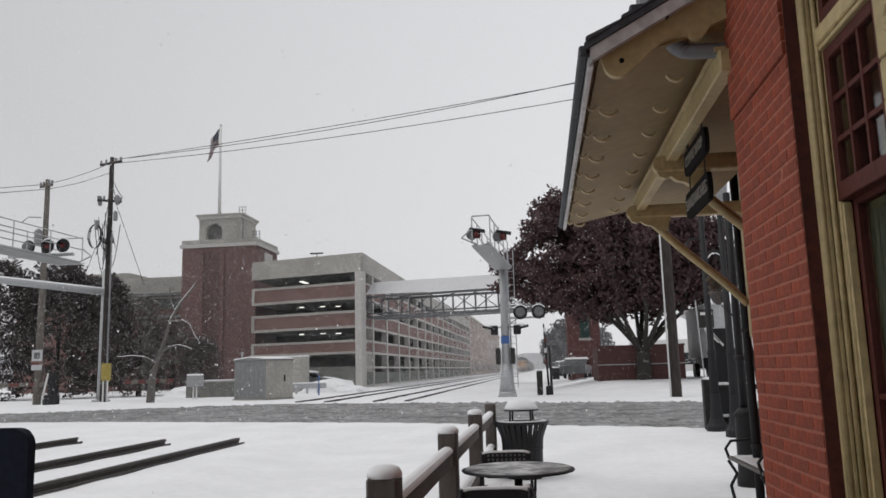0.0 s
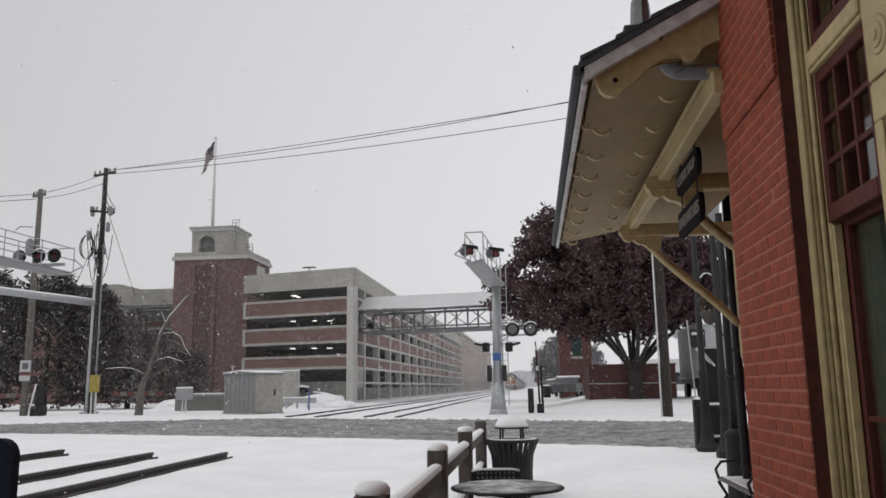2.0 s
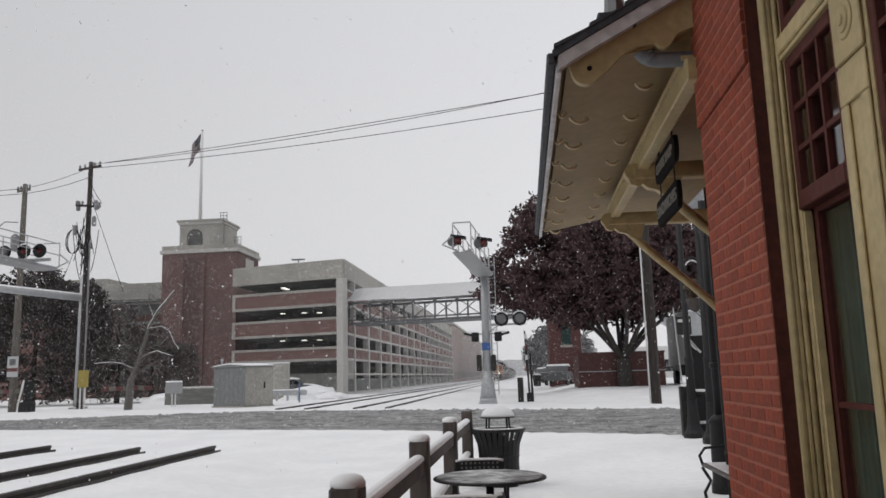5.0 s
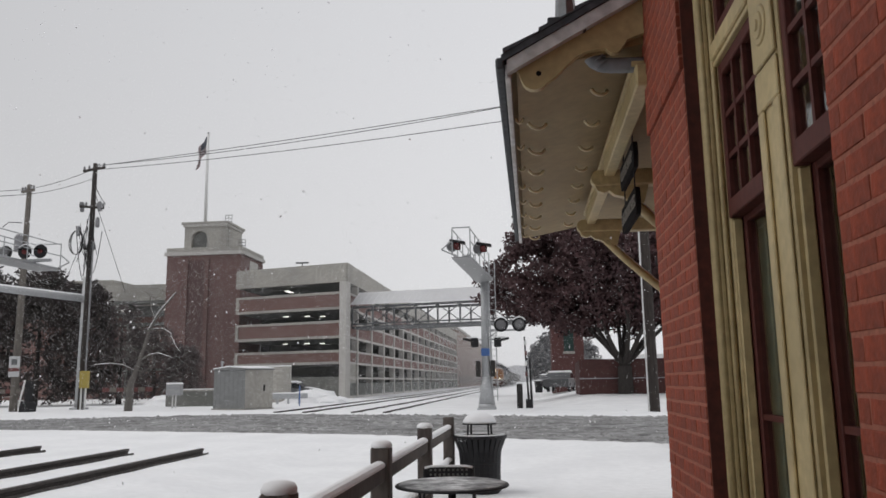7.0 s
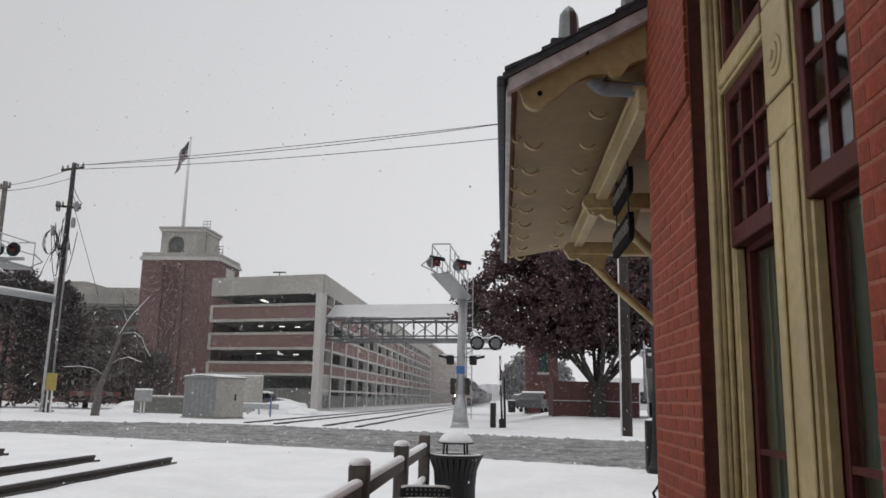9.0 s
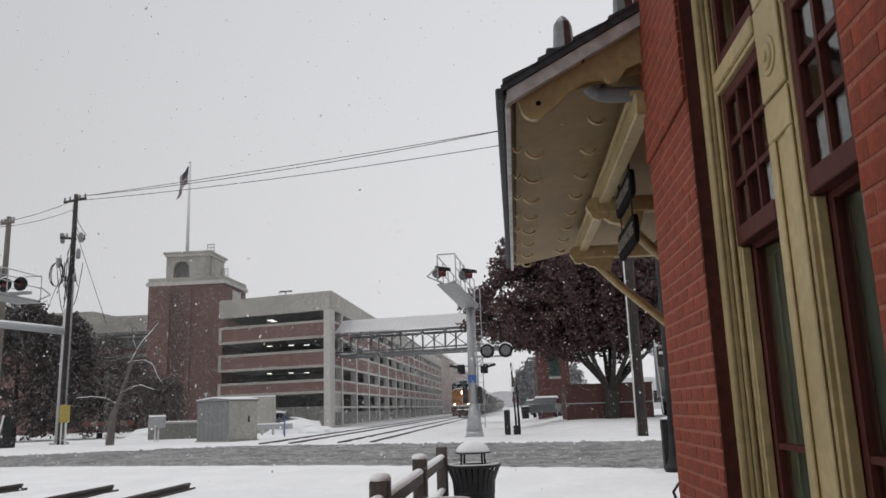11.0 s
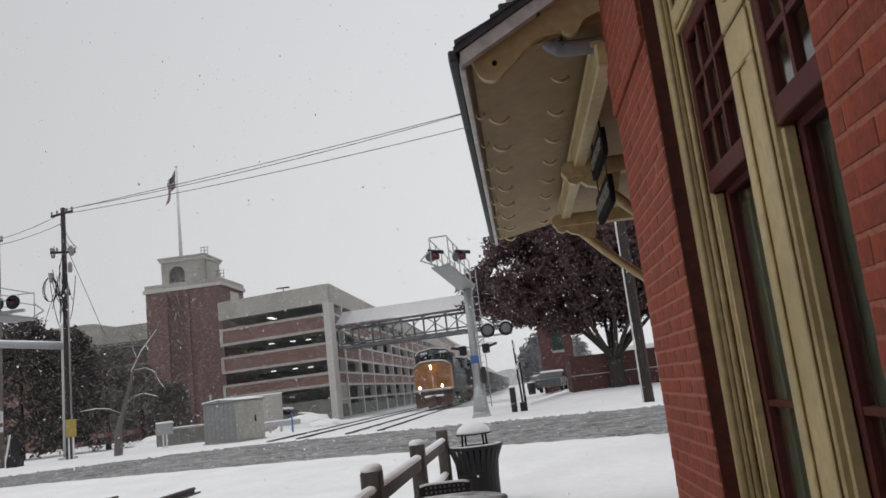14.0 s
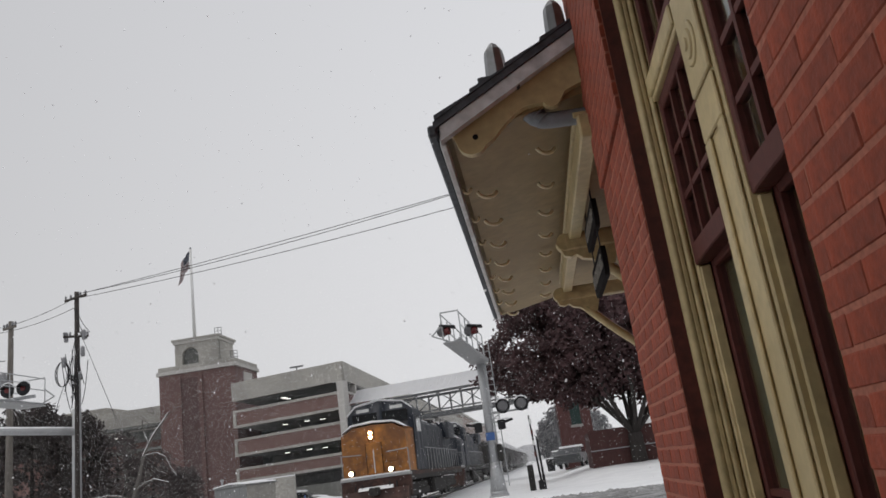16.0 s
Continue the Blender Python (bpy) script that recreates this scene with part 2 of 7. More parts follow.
CARPAINT = mat("grey_car_paint", (0.085, 0.088, 0.092), 0.3, var=0.1, scale=4)
TRUCKBOX = mat("truck_box_grey", (0.46, 0.47, 0.475), 0.6, var=0.1, scale=4, coarse=0.8)
FLAKE = mat("airy_snowflake", (0.95, 0.95, 0.96), 0.9, var=0.01, bump=0.0, spec=0.0)
fn, fl = FLAKE.node_tree.nodes, FLAKE.node_tree.links
f_tr, f_mx = fn.new("ShaderNodeBsdfTranslucent"), fn.new("ShaderNodeMixShader")
f_tr.inputs["Color"].default_value = (0.97, 0.97, 0.98, 1)
f_mx.inputs[0].default_value = 0.5
fl.new(fn["Principled BSDF"].outputs[0], f_mx.inputs[1])
fl.new(f_tr.outputs[0], f_mx.inputs[2])
fl.new(f_mx.outputs[0], fn["Material Output"].inputs["Surface"])
# Backdrop grey that carries the haze over the distant woods.
HAZE = mat("hazed_woods_backdrop", (0.47, 0.47, 0.485), 1.0, var=0.05, scale=0.2, coarse=0.03, bump=0.0, spec=0.0)


# ---------------------------------------------------------------- mesh helpers
def bx(bm, c, s, rot=None, bevel=0.0):
    """A box of size s round c."""
    g = bmesh.ops.create_cube(bm, size=1.0)["verts"]
    for v in g:
        v.co = Vector((v.co.x * s[0], v.co.y * s[1], v.co.z * s[2]))
    if bevel:
        es = list({e for v in g for e in v.link_edges})
        g = list({v for f in bmesh.ops.bevel(bm, geom=es, offset=bevel, segments=1, affect="EDGES", profile=0.5)["faces"] for v in f.verts} | {v for v in g if v.is_valid})
    for v in g:
        co = v.co.copy()
        if rot is not None:
            co = rot @ co
        v.co = co + Vector(c)
    return bm


def box(x0, x1, y0, y1, z0, z1, bevel=0.0, bm=None):
    bm = bm or bmesh.new()
    return bx(bm, ((x0 + x1) / 2, (y0 + y1) / 2, (z0 + z1) / 2), (x1 - x0, y1 - y0, z1 - z0), None, bevel)


def rod(bm, a, b, r, r2=None, n=10, caps=True):
    """A round bar from a to b."""
    a, b = Vector(a), Vector(b)
    d = b - a
    q = d.to_track_quat("Z", "Y")
    r2 = r if r2 is None else r2
    ring = []
    for p, rr in ((a, r), (b, r2)):
        ring.append([bm.verts.new(p + q @ Vector((rr * math.cos(2 * math.pi * i / n), rr * math.sin(2 * math.pi * i / n), 0))) for i in range(n)])
    for i in range(n):
        f = bm.faces.new((ring[0][i], ring[0][(i + 1) % n], ring[1][(i + 1) % n], ring[1][i]))
        f.smooth = n > 6
    if caps:
        bm.faces.new(ring[0][::-1])
        bm.faces.new(ring[1])
    return bm


def pipe(bm, pts, r, n=8):
    """One bent tube through all the points."""
    pts = [Vector(p) for p in pts]
    rings = []
    for i, p in enumerate(pts):
        d = (pts[min(i + 1, len(pts) - 1)] - pts[max(i - 1, 0)]).normalized()
        side = d.orthogonal().normalized() if not rings else (rings[-1][1] - d * rings[-1][1].dot(d)).normalized()
        other = d.cross(side)
        rings.append(([bm.verts.new(p + (side * math.cos(2 * math.pi * k / n) + other * math.sin(2 * math.pi * k / n)) * r) for k in range(n)], side))
    for (a, _), (b, _) in zip(rings, rings[1:]):
        for k in range(n):
            bm.faces.new((a[k], a[(k + 1) % n], b[(k + 1) % n], b[k])).smooth = True
    bm.faces.new(rings[0][0][::-1])
    bm.faces.new(rings[-1][0])
    return bm


def lathe(bm, c, prof, n=20, smooth=True):
    """Turn (radius, height) pairs round the upright through c."""
    rings = []
    for r, z in prof:
        rings.append([bm.verts.new((c[0] + r * math.cos(2 * math.pi * i / n), c[1] + r * math.sin(2 * math.pi * i / n), c[2] + z)) for i in range(n)])
    for a, b in zip(rings, rings[1:]):
        for i in range(n):
            f = bm.faces.new((a[i], a[(i + 1) % n], b[(i + 1) % n], b[i]))
            f.smooth = smooth
    bm.faces.new(rings[0][::-1])
    bm.faces.new(rings[-1])
    return bm


def slab(bm, pts, a, b, axis="y"):
    """A flat outline drawn out between a and b. axis y: points are (x, z); x: (y, z); z: (x, y)."""
    def at(p, d):
        return (p[0], d, p[1]) if axis == "y" else (d, p[0], p[1]) if axis == "x" else (p[0], p[1], d)
    lo = [bm.verts.new(at(p, a)) for p in pts]
    hi = [bm.verts.new(at(p, b)) for p in pts]
    fa, fb = bm.faces.new(lo), bm.faces.new(hi[::-1])
    n = len(pts)
    for i in range(n):
        bm.faces.new((lo[i], hi[i], hi[(i + 1) % n], lo[(i + 1) % n]))
    bmesh.ops.recalc_face_normals(bm, faces=bm.faces[:])
    return bm


def part(name, bm, material, parent=None, label=""):
    me = bpy.data.meshes.new(name)
    bm.to_mesh(me)
    bm.free()
    me.materials.append(material)
    ob = new(name, me)
    ob.parent = parent
    if label:
        ob["label"] = label
    return ob


def base(name, label, category, group="", kind=""):
    ob = new(name)
    ob.empty_display_size = 0.2
    return tagged(ob, label, category, group, kind)


def setting(name, bm, material, label="", category=""):
    return tagged(part(name, bm, material), label, category, kind="structure")


def smooth(a, b, v):
    t = min(1.0, max(0.0, (v - a) / (b - a)))
    return t * t * (3 - 2 * t)


def leaves(name, centres, per, spread, size, material, parent, seed, label=""):
    """Many small leaf blades round the given twig ends."""
    rng = np.random.default_rng(seed)
    c = np.repeat(np.array(centres, float), per, axis=0)
    n = len(c)
    off = rng.normal(0, 1, (n, 3))
    off *= (spread * rng.random((n, 1)) ** 0.5) / np.maximum(np.linalg.norm(off, axis=1, keepdims=True), 1e-6)
    off[:, 2] *= 0.75
    p = c + off
    u = rng.normal(0, 1, (n, 3))
    u /= np.linalg.norm(u, axis=1, keepdims=True)
    v = np.cross(u, rng.normal(0, 1, (n, 3)))
    v /= np.maximum(np.linalg.norm(v, axis=1, keepdims=True), 1e-6)
    s = size * (0.6 + 0.8 * rng.random((n, 1)))
    quad = np.stack([p - u * s, p + v * s * 0.45, p + u * s, p - v * s * 0.45], axis=1).reshape(-1, 3)
    idx = np.arange(n * 4).reshape(-1, 4)
    me = bpy.data.meshes.new(name)
    me.from_pydata(quad.tolist(), [], idx.tolist())
    me.materials.append(material)
    ob = new(name, me)
    ob.parent = parent
    ob["kind"] = "stuff"
    if label:
        ob["label"] = label
    return ob


def grow(bm, rng, p, d, length, r, depth, ends, bend=0.45, split=3):
    """Limbs that taper and fork; the ends of the twigs go into ends."""
    q = p
    for k in range(3):
        d = (d + Vector((rng.uniform(-1, 1), rng.uniform(-1, 1), rng.uniform(-0.5, 0.8))) * bend * 0.35).normalized()
        nq = q + d * length / 3
        rod(bm, q, nq, r * (1 - 0.13 * k), r * (1 - 0.13 * (k + 1)), n=7 if depth > 1 else 5, caps=False)
        q = nq
        if depth <= 2:
            ends.append(tuple(q))
    if depth == 0:
        return
    for k in range(split):
        a = Vector((rng.uniform(-1, 1), rng.uniform(-1, 1), rng.uniform(-0.25, 0.7)))
        grow(bm, rng, q, (d + a * bend * 1.6).normalized(), length * rng.uniform(0.62, 0.85), r * 0.58, depth - 1, ends, bend, split)


# ---------------------------------------------------------------- ground, road, rails
NEAR_EDGE = [(60, -12.0), (3.2, 14.6), (-3.8, 18.0), (-15.0, 21.6), (-22.0, 22.6), (-90, 30.0)]
FAR_EDGE = [(60, 1.0), (5.2, 25.7), (-2.5, 29.3), (-12.0, 32.4), (-22.0, 28.5), (-90, 38.0)]
PATIO = -0.17


def along(line, x):
    for (xa, ya), (xb, yb) in zip(line, line[1:]):
        if xb <= x <= xa:
            return ya + (yb - ya) * (x - xa) / (xb - xa)
    return line[0][1] if x > line[0][0] else line[-1][1]


def ground_z(x, y):
    near = along(NEAR_EDGE, x)
    z = PATIO * smooth(-4.9, -3.6, x) * smooth(-1.5, -5.0, y - near) if y < near else 0.0
    if y > near:
        z += 0.45 * smooth(0.5, 4.0, x) * smooth(33.0, 46.0, y)
    edge = min(abs(y - near), abs(y - along(FAR_EDGE, x)))
    if not near - 0.2 < y < along(FAR_EDGE, x) + 0.2:
        z += 0.05 * smooth(2.0, 0.4, edge) * smooth(0, 0.4, edge)
        if -30 < x < 20 and y < 60:
            z += 0.026 * noise.noise((x * 0.9, y * 0.9, 0)) * smooth(0.3, 1.5, edge)
    else:
        z -= 0.03
    return z


def make_ground():
    xs = [-3000, -800, -250, -120] + list(np.arange(-70, -14, 2.0)) + list(np.arange(-14, 12.1, 0.3)) + list(np.arange(14, 62, 4.0)) + [120, 300, 900, 3000]
    ys = [-3000, -600, -150, -60, -30, -16] + list(np.arange(-9, 42, 0.34)) + list(np.arange(43, 80, 2.5)) + [90, 110, 150, 220, 400, 800, 1600, 4000]
    verts = [(x, y, ground_z(x, y)) for y in ys for x in xs]
    w = len(xs)
    faces = [(j * w + i, j * w + i + 1, (j + 1) * w + i + 1, (j + 1) * w + i) for j in range(len(ys) - 1) for i in range(w - 1)]
    me = bpy.data.meshes.new("ground")
    me.from_pydata(verts, [], faces)
    me.materials.append(SNOW)
    for p in me.polygons:
        p.use_smooth = True
    tagged(new("ground", me), "fresh trodden snow over the station yard", "snow", kind="structure")


def make_road():
    """Slush with tyre ruts, drawn along between the two verges."""
    xs = list(np.arange(-90, -26, 1.0)) + list(np.arange(-26, 9, 0.22)) + list(np.arange(9, 60.1, 1.0))
    rows = 70
    verts, faces = [], []
    for x in xs:
        a, b = along(NEAR_EDGE, x), along(FAR_EDGE, x)
        a += 0.35 * noise.noise((x * 0.7, 3, 0))
        b += 0.35 * noise.noise((x * 0.7, 9, 0))
        for k in range(rows + 1):
            f = k / rows
            y = a + (b - a) * f + 0.45 * x
            rut = 0.018 * math.sin(y * 3.1) + 0.035 * noise.noise((x * 0.5, y * 2.6, 2)) + 0.03 * noise.noise((x * 1.9, y * 4.2, 5))
            verts.append((x, a + (b - a) * f, 0.012 + rut if 0 < k < rows else -0.02))
    w = rows + 1
    for i in range(len(xs) - 1):
        for k in range(rows):
            faces.append((i * w + k, (i + 1) * w + k, (i + 1) * w + k + 1, i * w + k + 1))
    me = bpy.data.meshes.new("road")
    me.from_pydata(verts, [], faces)
    me.materials.append(SLUSH)
    for p in me.polygons:
        p.use_smooth = True
    tagged(new("road", me), "grey slush-covered asphalt road with wheel ruts", "road", kind="structure")


RAIL_X = (-5.86, -7.36, -9.75, -11.25)


def make_rails():
    prof = [(-0.07, -0.12), (0.07, -0.12), (0.07, -0.09), (0.02, -0.07), (0.02, 0.03), (0.037, 0.045), (0.037, 0.085), (-0.037, 0.085), (-0.037, 0.045), (-0.02, 0.03), (-0.02, -0.07), (-0.07, -0.09)]
    for x in RAIL_X:
        for y0, y1 in ((-60.0, 12.9 + (0.9 if x < -8 else 0)), (along(FAR_EDGE, x) + 1.3, 900.0)):
            far = y0 > 20
            bm = slab(bmesh.new(), [(x + px * (0.8 if far else 1), pz - (0.012 if far else -0.03)) for px, pz in prof], y0, y1)
            if not far:
                slab(bm, [(x + 0.05, -0.02), (x + 0.13, -0.02), (x + 0.13, 0.035), (x + 0.05, 0.025)], y0, y1)
            tagged(part("rail", bm, RAIL), "dark steel rail proud of the snow", "rail", "running rails", "structure")


def make_slush():
    """Lumps thrown up by wheels, thick along the verges and between the ruts."""
    rng = np.random.default_rng(17)
    verts, faces = [], []
    tri = ((0, 1, 4), (1, 2, 4), (2, 3, 4), (3, 0, 4))
    for k in range(5200):
        x = rng.uniform(-28, 9)
        a, b = along(NEAR_EDGE, x), along(FAR_EDGE, x)
        f = rng.random()
        if rng.random() < 0.12:
            f = abs(rng.normal(0, 0.05)) if rng.random() < 0.5 else 1 - abs(rng.normal(0, 0.05))
        y = a + (b - a) * min(1.02, max(-0.02, f))
        r = 0.04 + 0.15 * rng.random() ** 3
        h = r * rng.uniform(0.12, 0.36)
        t = rng.uniform(0, 6.28)
        n = len(verts)
        for q in range(4):
            rr = r * rng.uniform(0.7, 1.3)
            verts.append((x + 1.5 * rr * math.cos(t + q * 1.57), y + rr * math.sin(t + q * 1.57) - 0.4 * 1.5 * rr * math.cos(t + q * 1.57), -0.03))
        verts.append((x + 0.3 * r * rng.normal(), y, 0.025 + h))
        faces += [tuple(n + i for i in f3) for f3 in tri]
    me = bpy.data.meshes.new("slush_lumps")
    me.from_pydata(verts, [], faces)
    me.materials.append(SLUSHLUMP)
    tagged(new("slush_lumps", me), "grey lumps of thrown-up slush on the road", "slush", kind="stuff")


SLUSHLUMP = mat("dirty_slush", (0.36, 0.36, 0.36), 0.85, var=0.45, scale=5, coarse=0.9, amount=0.6, second=(0.17, 0.168, 0.165), bump=0.5)
make_ground()
make_slush()
make_road()
make_rails()


def make_paving():
    """Wet paving kept clear of snow beside the wall, with a ragged edge."""
    ys = [-9.0 + 0.15 * k for k in range(83)]
    verts, faces = [], []
    for y in ys:
        edge = -0.55 + 0.28 * noise.noise((y * 0.9, 4, 1)) + 0.12 * noise.noise((y * 3.1, 7, 2)) + 1.2 * smooth(0.8, 3.3, y)
        for k in range(13):
            f = k / 12
            x = edge + (1.105 - edge) * f
            verts.append((x, y, max(ground_z(x, y), PATIO) + (0.03 if k else -0.03) + 0.004 * noise.noise((x * 4, y * 4, 3))))
    for j in range(len(ys) - 1):
        for k in range(12):
            n = j * 13 + k
            faces.append((n, n + 1, n + 14, n + 13))
    me = bpy.data.meshes.new("pavement")
    me.from_pydata(verts, [], faces)
    me.materials.append(WETPAVE)
    for p in me.polygons:
        p.use_smooth = True
    tagged(new("pavement", me), "dark wet paving with thin slush beside the station wall", "pavement", kind="structure")


WETPAVE = mat("wet_dark_paving", (0.062, 0.058, 0.056), 0.45, var=0.4, scale=9, coarse=1.8, amount=0.55, second=(0.20, 0.20, 0.205), bump=0.5, dist=0.01)
make_paving()


def make_backdrop():
    """Woods at the end of the line, their mist painted as pale grey."""
    rng = random.Random(4)
    x, pts = -700.0, []
    while x < 700:
        pts.append((x, 16 + 10 * rng.random() + 10 * smooth(150, 500, abs(x))))
        x += rng.uniform(6, 16)
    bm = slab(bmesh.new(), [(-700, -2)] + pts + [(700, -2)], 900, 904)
    setting("backdrop", bm, HAZE, "flat backdrop of distant woods, haze painted as pale grey", "woods")


make_backdrop()

# ---------------------------------------------------------------- station: brick block with window bay
W = 1.10
FAR_Y, JAMB_FAR, JAMB_NEAR = 2.09, 1.185, -0.23
HEAD_Z = 3.6


def make_station_shell():
    setting("wall_1", box(W + 0.0018, 1.55, JAMB_FAR + 0.001, FAR_Y - 0.001, PATIO - 0.3, 5.2), MORTAR, "red painted brick pier of the station", "wall")
    # Slab over the reveal whose dark colour stands for its shade.
    rv = part("reveal", box(W + 0.004, W + 0.30, JAMB_FAR - 0.004, JAMB_FAR + 0.001, PATIO, 3.4), REVEAL_SHADE, bpy.data.objects["wall_1"], "brick reveal with its shade put into a darker brick red")
    part("mortar_bed", box(W - 0.0122, W + 0.0017, JAMB_FAR + 0.004, FAR_Y - 0.004, 2.545, 4.28), MORTAR, bpy.data.objects["wall_1"])
    setting("wall_2", box(W + 0.0018, 1.55, -1.45, JAMB_NEAR - 0.001, PATIO - 0.3, 5.2), MORTAR, "red painted brick pier of the station", "wall")
    setting("wall_3", box(W + 0.01, 1.55, -9.0, -1.45, PATIO - 0.3, 5.2), BRICK, "red painted brick wall of the station", "wall")
    setting("wall_4", box(W + 0.01, 1.55, JAMB_NEAR - 0.012, JAMB_FAR + 0.012, HEAD_Z, 5.2), BRICK, "red painted brick over the window head", "wall")
    setting("wall_5", box(W + 0.01, 1.55, JAMB_NEAR - 0.012, JAMB_FAR + 0.012, PATIO - 0.3, 0.25), BRICK, "red painted brick under the window sill", "wall")
    setting("wall_6", box(1.55, 9.0, FAR_Y - 0.4, FAR_Y - 0.012, PATIO - 0.3, 5.2), BRICK, "red painted brick end wall of the station", "wall")
    setting("wall_7", box(8.6, 9.0, -9.0, FAR_Y - 0.4, PATIO - 0.3, 5.2), BRICK, "red painted brick rear wall of the station", "wall")
    setting("wall_8", box(1.55, 8.6, -9.0, -8.6, PATIO - 0.3, 5.2), BRICK, "red painted brick end wall of the station", "wall")
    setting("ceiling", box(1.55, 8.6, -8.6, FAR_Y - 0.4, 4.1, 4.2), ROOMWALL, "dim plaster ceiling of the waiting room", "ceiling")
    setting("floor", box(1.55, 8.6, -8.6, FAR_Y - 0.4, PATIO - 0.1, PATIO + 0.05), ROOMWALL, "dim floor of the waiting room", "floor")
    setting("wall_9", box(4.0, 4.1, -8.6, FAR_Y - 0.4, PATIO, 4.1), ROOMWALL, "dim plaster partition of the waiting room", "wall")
    # Unseen roof; its overhang is set low to shade the brick.
    roof = slab(bmesh.new(), [(0.15, 4.3), (5.0, 7.1), (9.9, 4.3), (9.9, 4.45), (5.0, 7.3), (0.15, 4.45)], -9.4, 1.75)
    setting("roof", roof, SHINGLE, "unseen dark slate roof of the station block, its eave lowered to shade the brick", "roof")
    # Unseen eave, added only to shade the near wall.
    eave = slab(bmesh.new(), [(-1.5, 3.345), (0.148, 4.298), (0.148, 4.448), (-1.5, 3.495)], -9.4, -0.9)
    setting("shade_eave", eave, SHINGLE, "unseen dark slate eave added to shade the near wall", "roof")
    # Unseen wall behind the camera, added to cut light on the brick.
    setting("wall_11", box(-2.6, W + 0.005, -5.6, -5.2, PATIO - 0.3, 4.2), BRICK, "unseen red brick wall added behind the camera to shade the near wall", "wall")
    # porch wall behind the canopy
    setting("wall_10", box(2.3, 2.6, FAR_Y, 6.75, PATIO - 0.3, 4.4), BRICK, "red painted brick wall behind the porch", "wall")
    setting("trim", box(2.26, 2.34, 6.6, 6.78, 1.55, 3.4, 0.008), CREAM, "cream painted corner board of the porch", "corner board")


make_station_shell()


def sash_light(parent, y0, y1, z0, z1, cols, rows, x, name, st=0.042):
    """One glazed sash: stiles, rails, glazing bars and panes."""
    frame_ob = part(name, box(x, x + 0.045, y0, y0 + st, z0, z1, 0.004), MAROON, parent)
    part("stile", box(x, x + 0.045, y1 - st, y1, z0, z1, 0.004), MAROON, frame_ob)
    part("sash_rail", box(x - 0.004, x + 0.049, y0 + st, y1 - st, z0, z0 + 0.07, 0.004), MAROON, frame_ob)
    part("sash_rail", box(x, x + 0.045, y0 + st, y1 - st, z1 - 0.05, z1, 0.004), MAROON, frame_ob)
    a, b, c, d = y0 + st, y1 - st, z0 + 0.07, z1 - 0.05
    for i in range(1, cols):
        y = a + (b - a) * i / cols
        part("glazing_bar", box(x + 0.004, x + 0.04, y - 0.010, y + 0.010, c, d), MAROON, frame_ob)
    for j in range(1, rows):
        z = c + (d - c) * j / rows
        part("glazing_bar", box(x + 0.006, x + 0.038, a, b, z - 0.010, z + 0.010), MAROON, frame_ob)
    for i in range(cols):
        for j in range(rows):
            ya, yb = a + (b - a) * i / cols, a + (b - a) * (i + 1) / cols
            za, zb = c + (d - c) * j / rows, c + (d - c) * (j + 1) / rows
            p = part("pane", box(x + 0.018, x + 0.023, ya - 0.006, yb + 0.006, za - 0.006, zb + 0.006), PANE, frame_ob)
            p.visible_shadow = False


